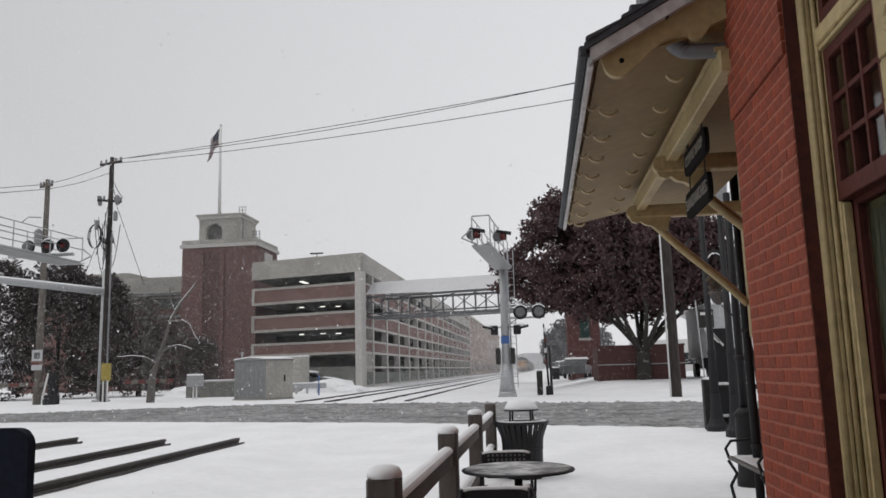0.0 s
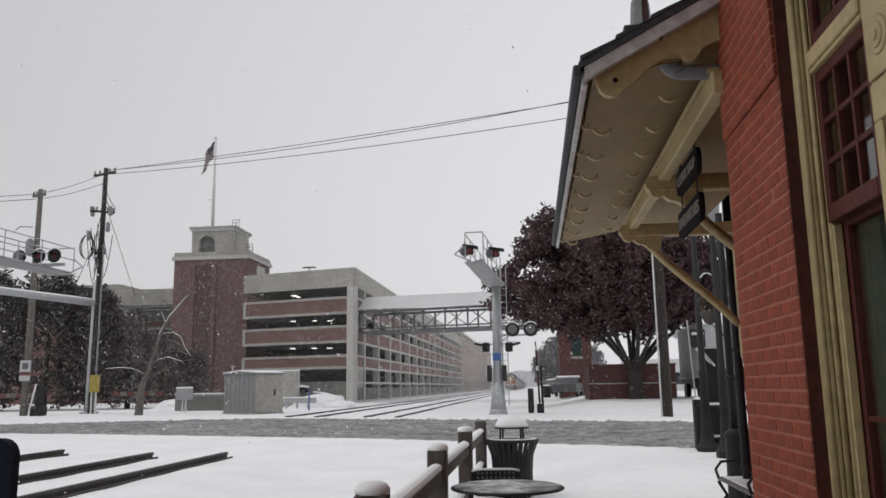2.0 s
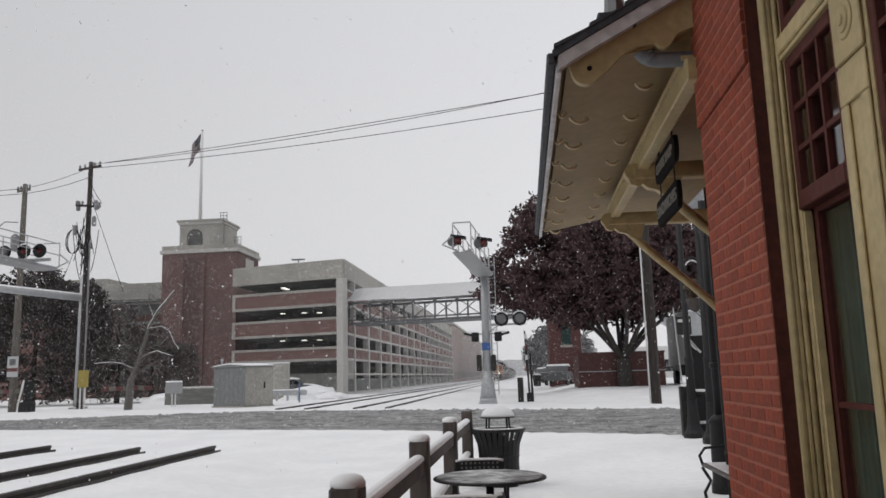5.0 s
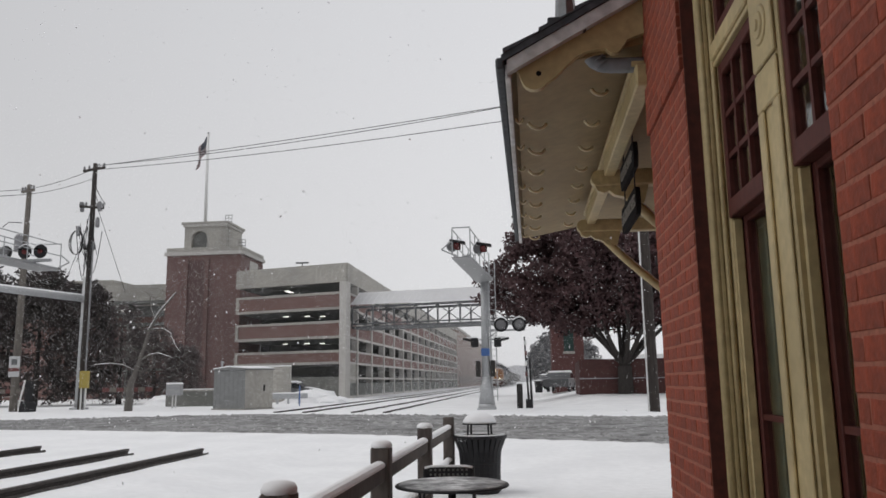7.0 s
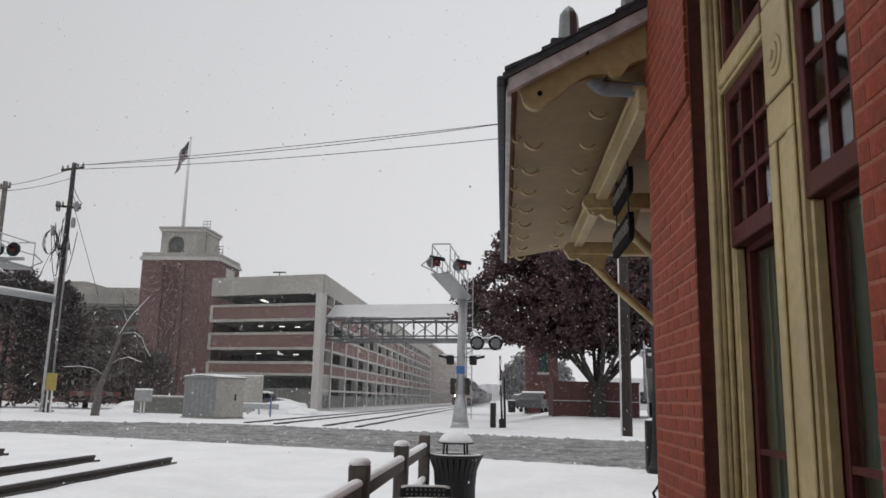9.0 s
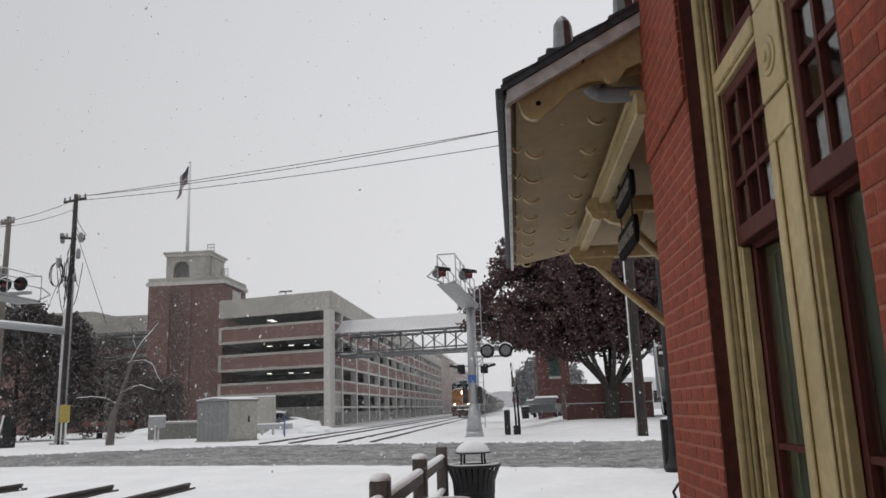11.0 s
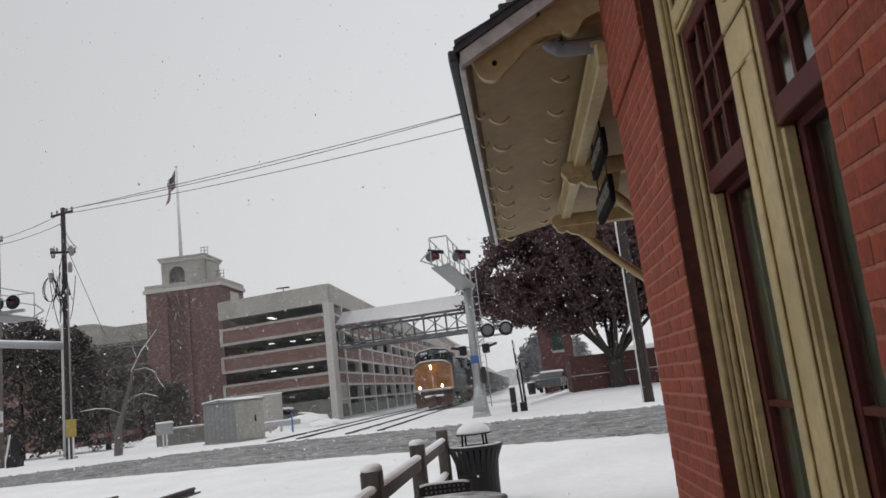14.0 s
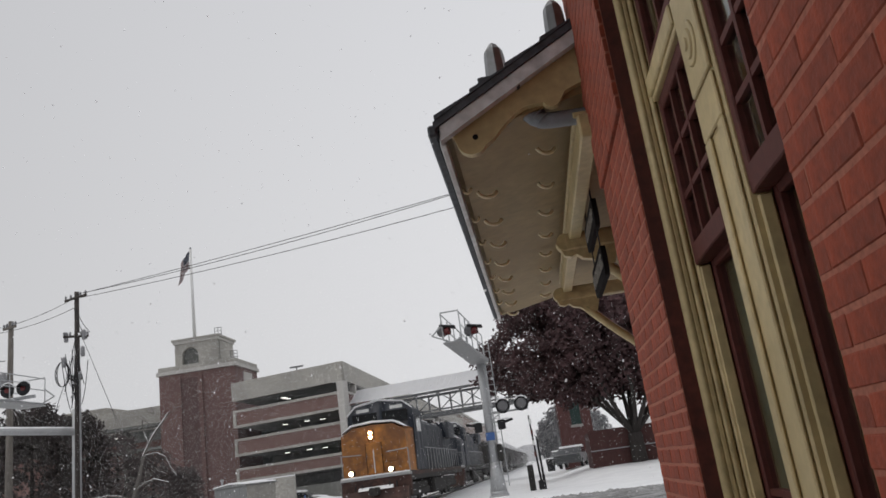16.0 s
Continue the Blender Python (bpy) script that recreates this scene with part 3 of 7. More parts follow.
def make_window():
    win = base("window_1", "twin sash window in cream moulded casing, maroon sashes", "window", kind="structure")
    yf, yn, m0, m1 = JAMB_FAR, JAMB_NEAR, 0.385, 0.63
    # far jamb: mouldings stacked inwards from the brick reveal
    for xa, xb, t in ((W + 0.056, W + 0.082, 0.012), (W + 0.082, W + 0.100, 0.030), (W + 0.100, W + 0.126, 0.020), (W + 0.126, W + 0.172, 0.044)):
        part("casing", box(xa, xb, yf - t, yf + 0.002, 0.25, HEAD_Z, 0.004), CREAM, win)
    for x, t, r in ((W + 0.074, 0.016, 0.015), (W + 0.112, 0.030, 0.011), (W + 0.136, 0.046, 0.009)):
        part("bead", rod(bmesh.new(), (x, yf - t, 0.25), (x, yf - t, HEAD_Z), r, n=12), CREAM, win)
    for xa, xb, t in ((W + 0.04, W + 0.09, 0.03), (W + 0.09, W + 0.172, 0.10)):
        part("casing", box(xa, xb, yn - 0.002, yn + t, 0.25, HEAD_Z, 0.006), CREAM, win)
    # mullion with a sunk panel between raised margins, capital block and rosette
    part("mullion", box(W + 0.116, W + 0.24, m0, m1 - 0.005, 0.25, HEAD_Z, 0.006), CREAM, win)
    for ya, yb in ((m0 + 0.010, m0 + 0.066), (m1 - 0.078, m1 - 0.022)):
        part("mullion_face", box(W + 0.104, W + 0.115, ya, yb, 0.25, 2.13, 0.004), CREAM, win)
    part("mullion_face", box(W + 0.104, W + 0.115, m0 + 0.010, m1 - 0.022, 2.132, 2.262, 0.004), CREAM, win)
    part("capital_block", box(W + 0.102, W + 0.115, m0 + 0.010, m1 - 0.022, 2.272, 2.60, 0.004), CREAM, win)
    part("mullion_face", box(W + 0.104, W + 0.115, m0 + 0.010, m1 - 0.022, 2.61, HEAD_Z, 0.004), CREAM, win)
    bm = bmesh.new()
    for r, d in ((0.068, 0.006), (0.047, 0.012), (0.021, 0.018)):
        rod(bm, (W + 0.103, m0 + 0.118, 2.40), (W + 0.103 - d, m0 + 0.118, 2.40), r, r * 0.88, n=22)
    part("rosette", bm, CREAM, win)
    for y0, y1 in ((m1, yf - 0.046), (yn + 0.10, m0)):
        part("transom", box(W + 0.098, W + 0.18, y0, y1, 2.541, 2.61, 0.006), CREAM, win)
        part("transom", box(W + 0.108, W + 0.18, y0, y1, 2.52, 2.54, 0.004), CREAM, win)
        sash_light(win, y0, y1, 2.61, HEAD_Z, 2, 2, W + 0.125, "sash")
        sash_light(win, y0, y1, 1.90, 2.52, 3, 3, W + 0.125, "sash")
        sash_light(win, y0 + 0.004, y1 - 0.004, 0.35, 1.93, 1, 2, W + 0.174, "sash", 0.040)
        part("stop", box(W + 0.135, W + 0.170, y1 - 0.018, y1 - 0.002, 0.35, 1.895, 0.004), CREAM, win)
    part("sill", box(W - 0.03, W + 0.28, yn + 0.01, yf - 0.04, 0.25, 0.33, 0.01), CREAM, win)
    # blinds hang inside
    for y0, y1 in ((m1 + 0.01, yf - 0.005), (yn + 0.10, m0 - 0.01)):
        bl = base("roller_blind", "dark green fabric blind drawn behind the lower sash", "blind", "window blinds")
        bm = bmesh.new()
        n = 14
        slab(bm, [(1.330 + 0.006 * math.sin(i * 1.9), y0 + (y1 - y0) * i / n) for i in range(n + 1)] + [(1.338 + 0.006 * math.sin((n - i) * 1.9), y1 - (y1 - y0) * i / n) for i in range(n + 1)], 0.4, 1.85, "z")
        part("fabric", bm, CURTAIN, bl)
        part("head_rail", box(1.325, 1.36, y0, y1, 1.851, 1.90, 0.006), CURTAIN, bl)


make_window()


# ---------------------------------------------------------------- canopy
ROOF_X0, ROOF_Z0, SLOPE = 0.372, 2.945, 0.545


def roof_z(x):
    return ROOF_Z0 + (x - ROOF_X0) * SLOPE


def rafter_profile(inner):
    """Scrolled rafter tail: rounded lobe outside, sweeping hollow, small cusp inside."""
    pts = [(0.40, roof_z(0.40) - 0.03), (0.43, 2.90)]
    cx, cz, r = 0.515, 2.865, 0.072
    for k in range(9):
        a = radians(195 + k * 17)
        pts.append((cx + r * math.cos(a), cz + r * math.sin(a)))
    pts += [(0.62, 2.855), (0.68, 2.915), (0.74, 2.965), (0.80, 2.995), (0.86, 3.0)]
    cx, cz, r = 0.93, 3.015, 0.045
    for k in range(6):
        a = radians(200 + k * 26)
        pts.append((cx + r * math.cos(a), cz + r * math.sin(a)))
    pts += [(1.0, 3.04), (1.08, 3.07), (inner, 3.09), (inner, roof_z(inner) - 0.03)]
    return pts


def lining_profile(inner):
    """The lining between the rafters: their sweep without the lobes."""
    low = [(0.42, 2.905), (0.56, 2.928), (0.72, 2.958), (0.88, 2.990), (1.08, 3.03), (inner, 3.10)]
    return low + [(inner, roof_z(inner) - 0.035), (0.42, roof_z(0.42) - 0.035)]


def make_canopy():
    cp = base("porch_canopy", "ochre timber porch canopy with scrolled rafters and slate roof", "canopy")
    x1 = 3.2
    deck = [(ROOF_X0, roof_z(ROOF_X0) - 0.03), (x1, roof_z(x1) - 0.03), (x1, roof_z(x1)), (ROOF_X0, roof_z(ROOF_X0))]
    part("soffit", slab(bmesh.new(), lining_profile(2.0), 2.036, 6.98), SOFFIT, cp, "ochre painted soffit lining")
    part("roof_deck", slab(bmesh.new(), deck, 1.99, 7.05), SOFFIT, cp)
    top = [(ROOF_X0 - 0.03, roof_z(ROOF_X0 - 0.03) + 0.002), (x1, roof_z(x1) + 0.002), (x1, roof_z(x1) + 0.04), (ROOF_X0 - 0.03, roof_z(ROOF_X0 - 0.03) + 0.04)]
    part("shingles", slab(bmesh.new(), top, 1.93, 7.1), SHINGLE, cp, "dark slate shingles")
    # stepped shingle butts at the verge
    for k in range(9):
        xa = ROOF_X0 - 0.02 + k * 0.19
        pts = [(xa, roof_z(xa) + 0.042), (xa + 0.2, roof_z(xa + 0.2) + 0.042), (xa + 0.2, roof_z(xa + 0.2) + 0.048), (xa, roof_z(xa) + 0.068)]
        part("shingle_course", slab(bmesh.new(), pts, 1.925, 7.1), SHINGLE, cp)
    verge = [(ROOF_X0, roof_z(ROOF_X0) - 0.075), (x1, roof_z(x1) - 0.075), (x1, roof_z(x1) - 0.002), (ROOF_X0, roof_z(ROOF_X0) - 0.002)]
    part("verge_trim", slab(bmesh.new(), verge, 1.94, 1.988), VERGE, cp, "pale verge trim dusted with snow")
    part("fascia", box(ROOF_X0 - 0.012, ROOF_X0 + 0.018, 1.99, 7.05, ROOF_Z0 - 0.085, ROOF_Z0 - 0.005, 0.004), VERGE, cp, "pale fascia board")
    part("gutter", box(ROOF_X0 - 0.06, ROOF_X0 - 0.014, 1.93, 7.1, ROOF_Z0 - 0.05, ROOF_Z0 + 0.012, 0.01), SHINGLE, cp, "dark metal gutter")
    barge = rafter_profile(1.9)
    part("bargeboard", slab(bmesh.new(), barge, 1.992, 2.035), CREAM, cp, "cream scrolled bargeboard with bored hole")
    # Black disc on the board; its colour stands for the dark of a hole.
    hole = bmesh.new()
    rod(hole, (0.535, 1.9885, 2.88), (0.535, 1.998, 2.88), 0.014, n=14)
    part("hole_shade_disc", hole, SIGNBLACK, cp)
    for k in range(8):
        # Thin pale arcs stand for the lit undersides of the rafter lobes.
        for name, cx, cz, r, y in (("rafter_tail", 0.535, 2.905, 0.056, 2.84 + k * 0.565), ("rafter_lobe", 0.895, 2.975, 0.048, 2.50 + k * 0.565)):
            arc = [(cx + r * math.cos(radians(a)), y + 0.02 * math.cos(radians(a)), cz - 0.004 + r * 0.8 * math.sin(radians(a))) for a in range(190, 351, 16)]
            part(name, pipe(bmesh.new(), arc, 0.011, 7), SCALLOP_LIT, cp, "scalloped rafter end, its lit edge put into a paler cream")
        arc = [(0.425 + 0.022 * math.cos(radians(a)), 2.74 + k * 0.565, 2.895 + 0.03 * math.sin(radians(a))) for a in range(180, 361, 20)]
        part("fascia_cusp", pipe(bmesh.new(), arc, 0.008, 6), SCALLOP_LIT, cp)
    part("purlin", box(1.035, 1.12, 2.0, 5.87, 2.79, 2.91, 0.008), CREAM, cp, "cream painted purlin")
    part("purlin_cap", box(1.02, 1.135, 2.04, 5.865, 2.91, 2.94, 0.004), CREAM, cp)
    for y in (3.9, 5.75):
        z = 2.72
        beam = part("bracket_beam", box(1.0, 2.05, y - 0.055, y + 0.055, z, z + 0.12, 0.01), CREAM, cp, "cream bracket beam with rounded nose")
        part("nose", rod(bmesh.new(), (1.0, y - 0.053, z + 0.06), (1.0, y + 0.053, z + 0.06), 0.06, n=16), CREAM, beam)
        knee = [(0.965, z + 0.01), (0.985, z - 0.035), (1.03, z - 0.05), (1.07, z - 0.035), (1.11, z - 0.07), (1.17, z - 0.085), (1.24, z - 0.14), (1.32, z - 0.14), (1.36, z + 0.001)]
        part("knee", slab(bmesh.new(), knee, y - 0.035, y + 0.035), CREAM, beam, "scrolled knee under the beam")
        pts = []
        for i in range(11):
            f = i / 10
            pts.append((1.22 + 0.80 * f, y, 2.63 - 0.79 * f - 0.012 * math.sin(f * 2 * math.pi)))
        part("brace", pipe(bmesh.new(), pts, 0.037, 10), CREAM, cp, "turned cream timber brace")
        ridge = [(p[0] + 0.012, p[1], p[2] + 0.031) for p in pts[1:-1]]
        part("brace_snow", pipe(bmesh.new(), ridge, 0.014, 6), SNOW, cp)
        part("wall_post", box(2.02, 2.085, y - 0.045, y + 0.045, 1.52, 2.72, 0.01), CREAM, cp, "cream wall post")
    el = bmesh.new()
    pipe(el, [(0.795, 2.085, 3.07), (0.80, 2.085, 3.03), (0.815, 2.085, 2.995), (0.84, 2.085, 2.965), (0.875, 2.085, 2.945), (0.92, 2.085, 2.938), (1.10, 2.085, 2.932), (1.35, 2.085, 2.93)], 0.042, 12)
    for k in range(4):
        rod(el, (0.803 + 0.024 * k, 2.085, 3.022 - 0.024 * k), (0.810 + 0.024 * k, 2.085, 3.012 - 0.024 * k), 0.048, n=12)
    part("downspout", el, SPOUT, cp, "grey painted downspout elbow")
    return cp


make_canopy()


def make_roof_cap():
    v = base("roof_finial", "small faceted tin vent cap on the verge", "roof vent")
    c = (0.69, 2.02, roof_z(0.69) + 0.04)
    bm = lathe(bmesh.new(), c, [(0.060, -0.03), (0.056, 0.05), (0.050, 0.15), (0.046, 0.175), (0.026, 0.205), (0.006, 0.222)], 8, False)
    part("cap", bm, TIN, v)
    part("saddle", box(c[0] - 0.10, c[0] + 0.10, c[1] - 0.07, c[1] + 0.07, c[2] - 0.07, c[2] + 0.015, 0.008), SHINGLE, v)
    f = base("roof_finial", "small faceted tin vent cap on the verge", "roof vent")
    c = (1.02, 2.02, roof_z(1.02) + 0.04)
    part("cap", lathe(bmesh.new(), c, [(0.060, -0.03), (0.056, 0.05), (0.050, 0.15), (0.046, 0.175), (0.026, 0.205), (0.006, 0.222)], 8, False), TIN, f)


make_roof_cap()


def text_mesh(name, body, size, material, parent, m, extrude=0.004):
    cu = bpy.data.curves.new(name, "FONT")
    cu.body, cu.size, cu.extrude = body, size, extrude
    cu.align_x, cu.align_y = "CENTER", "CENTER"
    cu.materials.append(material)
    ob = new(name, cu)
    ob.parent = parent
    ob.matrix_basis = m
    return ob


def make_hanging_sign(y, x, z, w, h, words):
    """A board along the porch, its face to the tracks."""
    s = base("hanging_sign", "black oval-ended shop sign with cream lettering, hung under the canopy", "sign", "hanging shop signs")
    n = 10
    pts = []
    for k in range(n + 1):
        a = radians(-90 + 180 * k / n)
        pts.append((y + w / 2 - h * 0.28 + h * 0.28 * math.cos(a), z + h / 2 * math.sin(a)))
    for k in range(n + 1):
        a = radians(90 + 180 * k / n)
        pts.append((y - w / 2 + h * 0.28 + h * 0.28 * math.cos(a), z + h / 2 * math.sin(a)))
    part("board", slab(bmesh.new(), pts, x, x + 0.03, "x"), SIGNBLACK, s)
    text_mesh("lettering", words, 1.42 * w / len(words), LETTER, s, pose(x - 0.003, y, z, 90, 0, -90))
    for dy in (-w * 0.33, w * 0.33):
        part("hanger", pipe(bmesh.new(), [(x + 0.015, y + dy, z + h / 2 - 0.01), (x + 0.015, y + dy, 2.98)], 0.005, 6), BLACK, s)


make_hanging_sign(3.3, 1.13, 2.70, 0.74, 0.17, "COFFEE SHOP")
make_hanging_sign(3.32, 1.13, 2.40, 0.78, 0.18, "SANDWICHES")


# ---------------------------------------------------------------- yard things by the platform
def snow_cap(bm, x, y, z, w, h, n=5):
    """Soft pillow of snow on a square top."""
    prof = [(w * 0.52, 0.0), (w * 0.53, h * 0.35), (w * 0.45, h * 0.75), (w * 0.25, h * 0.97), (0.002, h)]
    return lathe(bm, (x, y, z), prof, 12)


def make_yard_fence(x, ys, top, ground, end=None):
    f = base("post_and_rail_fence", "weathered brown timber post and rail fence topped with snow", "fence")
    for i, y in enumerate(ys):
        p = part("post", box(x - 0.072, x + 0.072, y - 0.072, y + 0.072, ground - 0.2, top, 0.012), WOODFENCE, f)
        if i < 3:
            part("snow_cap", snow_cap(bmesh.new(), x, y, top - 0.004, 0.158, 0.055), SNOW, p, "rounded cap of snow")
        if i:
            for z in (top - 0.19, top - 0.62):
                bm = bmesh.new()
                bx(bm, (x, (ys[i - 1] + y) / 2, z), (0.085, y - ys[i - 1] - 0.16, 0.125), None, 0.02)
                r = part("rail", bm, WOODFENCE, f)
                bm = bmesh.new()
                slab(bm, [(x - 0.044, z + 0.05), (x + 0.044, z + 0.05), (x + 0.047, z + 0.068), (x + 0.036, z + 0.086), (x + 0.012, z + 0.096), (x - 0.012, z + 0.096), (x - 0.036, z + 0.086), (x - 0.047, z + 0.068)], ys[i - 1] + 0.1, y - 0.1)
                part("snow_strip", bm, SNOW, r, "ridge of snow along the rail")
    return f


make_yard_fence(-0.69, (1.58, 4.02, 6.46, 8.90), 0.822, PATIO)


def make_litter_bin():
    c = (-0.27, 8.88, PATIO - 0.035)
    b = base("litter_bin", "black flared steel-slat litter bin with snow on its bonnet", "litter bin")
    n = 26
    for i in range(n):
        a = 2 * math.pi * i / n
        bm = bmesh.new()
        ca, sa = math.cos(a), math.sin(a)
        pts = [(0.265, 0.06), (0.268, 0.40), (0.285, 0.58), (0.33, 0.70), (0.355, 0.755)]
        for (r0, z0), (r1, z1) in zip(pts, pts[1:]):
            q = [(r0, z0, -1), (r0, z0, 1), (r1, z1, 1), (r1, z1, -1)]
            vs = []
            for inn in (0, 0.008):
                vs.append([bm.verts.new((c[0] + (r - inn) * ca - s * 0.0305 * sa, c[1] + (r - inn) * sa + s * 0.0305 * ca, c[2] + z)) for r, z, s in q])
            bm.faces.new(vs[0])
            bm.faces.new(vs[1][::-1])
            for k in range(4):
                bm.faces.new((vs[0][k], vs[1][k], vs[1][(k + 1) % 4], vs[0][(k + 1) % 4]))
        part("slat", bm, BLACK, b)
    part("liner", lathe(bmesh.new(), c, [(0.24, 0.03), (0.245, 0.46), (0.235, 0.46), (0.23, 0.05)], 24), BLACK, b)
    ring = lathe(bmesh.new(), c, [(0.34, 0.75), (0.366, 0.757), (0.366, 0.785), (0.30, 0.79), (0.27, 0.775)], 30)
    part("rim", ring, BLACK, b)
    part("rim_snow", lathe(bmesh.new(), c, [(0.34, 0.787), (0.335, 0.799), (0.29, 0.803), (0.28, 0.787)], 30), SNOW, b)
    for z in (0.10, 0.42):
        part("hoop", lathe(bmesh.new(), c, [(0.262, z), (0.276, z), (0.276, z + 0.03), (0.262, z + 0.03)], 26), BLACK, b)
    for k in range(4):
        a = radians(40 + 90 * k)
        bm = bmesh.new()
        rod(bm, (c[0] + 0.20 * math.cos(a), c[1] + 0.20 * math.sin(a), c[2] + 0.78), (c[0] + 0.19 * math.cos(a), c[1] + 0.19 * math.sin(a), c[2] + 0.94), 0.013, n=8)
        part("support", bm, BLACK, b)
    bon = part("bonnet", lathe(bmesh.new(), c, [(0.232, 0.93), (0.236, 0.945), (0.16, 0.97), (0.03, 0.985)], 28), BLACK, b)
    part("snow_cap", lathe(bmesh.new(), c, [(0.228, 0.946), (0.222, 0.975), (0.19, 1.03), (0.115, 1.075), (0.004, 1.088)], 28), SNOW, bon, "dome of snow")


make_litter_bin()


def make_table():
    c = (-0.175, 4.14, PATIO)
    t = base("patio_table", "round dark metal patio table dusted with snow", "table")
    top = part("tabletop", lathe(bmesh.new(), c, [(0.405, 0.688), (0.425, 0.692), (0.43, 0.699), (0.425, 0.706), (0.41, 0.71), (0.002, 0.71)], 40), BLACK, t)
    bm = bmesh.new()
    lathe(bm, c, [(0.405, 0.709), (0.40, 0.7145), (0.2, 0.716), (0.002, 0.716)], 40)
    part("snow_dusting", bm, THINSNOW, top, "thin icy dusting of snow")
    ped = bmesh.new()
    lathe(ped, c, [(0.035, 0.02), (0.03, 0.3), (0.03, 0.672)], 14)
    part("pedestal", ped, BLACK, t)
    for k in range(4):
        a = radians(20 + 90 * k)
        bm = bmesh.new()
        pipe(bm, [(c[0] + 0.02 * math.cos(a), c[1] + 0.02 * math.sin(a), c[2] + 0.16), (c[0] + 0.2 * math.cos(a), c[1] + 0.2 * math.sin(a), c[2] + 0.09), (c[0] + 0.34 * math.cos(a), c[1] + 0.34 * math.sin(a), c[2] + 0.005)], 0.016, 8)
        part("foot", bm, BLACK, t)


THINSNOW = mat("icy_snow_film", (0.55, 0.555, 0.56), 0.7, var=0.5, scale=16, coarse=5, amount=0.95, second=(0.12, 0.12, 0.125), bump=0.4, dist=0.006)
make_table()


def make_chair(m, label):
    ch = base("patio_chair", label, "chair", "chairs round the patio table")
    ch.matrix_basis = m
    part("seat", box(-0.21, 0.21, -0.2, 0.2, 0.42, 0.44, 0.008), BLACK, ch)
    part("seat_snow", lathe(bmesh.new(), (0, 0, 0.438), [(0.19, 0), (0.185, 0.02), (0.1, 0.034), (0.002, 0.036)], 16), SNOW, ch)
    for sx in (-1, 1):
        bm = bmesh.new()
        pipe(bm, [(sx * 0.22, 0.21, 0.0), (sx * 0.22, 0.2, 0.44), (sx * 0.215, 0.26, 0.72)], 0.013, 8)
        part("leg", bm, BLACK, ch)
        bm = bmesh.new()
        pipe(bm, [(sx * 0.22, -0.21, 0.0), (sx * 0.22, -0.19, 0.43)], 0.013, 8)
        part("leg", bm, BLACK, ch)
        bm = bmesh.new()
        pipe(bm, [(sx * 0.225, -0.18, 0.43), (sx * 0.235, -0.16, 0.62), (sx * 0.235, 0.22, 0.62)], 0.012, 8)
        part("armrest", bm, BLACK, ch)
    bm = bmesh.new()
    pts = []
    for k in range(9):
        f = k / 8 * 2 - 1
        pts.append((0.215 * f, 0.70 + 0.014 * (1 - f ** 6)))
    slab(bm, [(-0.2, 0.5), (0.2, 0.5)] + pts[::-1], 0.235, 0.247)
    back = part("backrest", bm, BLACK, ch, "perforated black metal back")
    bm = bmesh.new()
    for i in range(9):
        for j in range(5):
            bx(bm, (-0.16 + i * 0.04, 0.233, 0.53 + j * 0.04), (0.018, 0.004, 0.018), None)
    part("perforations", bm, DARKIN, back)
    bm = bmesh.new()
    pipe(bm, [(x, 0.241, z + 0.008) for x, z in pts], 0.012, 6)
    part("top_snow", bm, SNOW, back)


make_chair(pose(-0.30, 5.02, PATIO, 0, 0, 4), "black perforated metal patio chair tucked behind the table")
make_chair(pose(-0.30, 3.30, PATIO, 0, 0, 184), "black perforated metal patio chair with its back to the platform")


def make_navy_box():
    b = base("navy_board", "dark navy plastic board standing by the platform fence", "board")
    pts = [(-2.35, PATIO), (-1.70, PATIO)]
    for x, a0 in ((-1.76, 0), (-2.29, 90)):
        pts += [(x + 0.06 * math.cos(radians(a0 + 15 * k)), 1.075 + 0.06 * math.sin(radians(a0 + 15 * k))) for k in range(7)]
    part("body", slab(bmesh.new(), pts, 0.50, 0.54), NAVYBOX, b)
    for x in (-2.25, -1.80):
        part("foot", box(x - 0.03, x + 0.03, 0.30, 0.74, PATIO, PATIO + 0.05, 0.008), NAVYBOX, b)


make_navy_box()


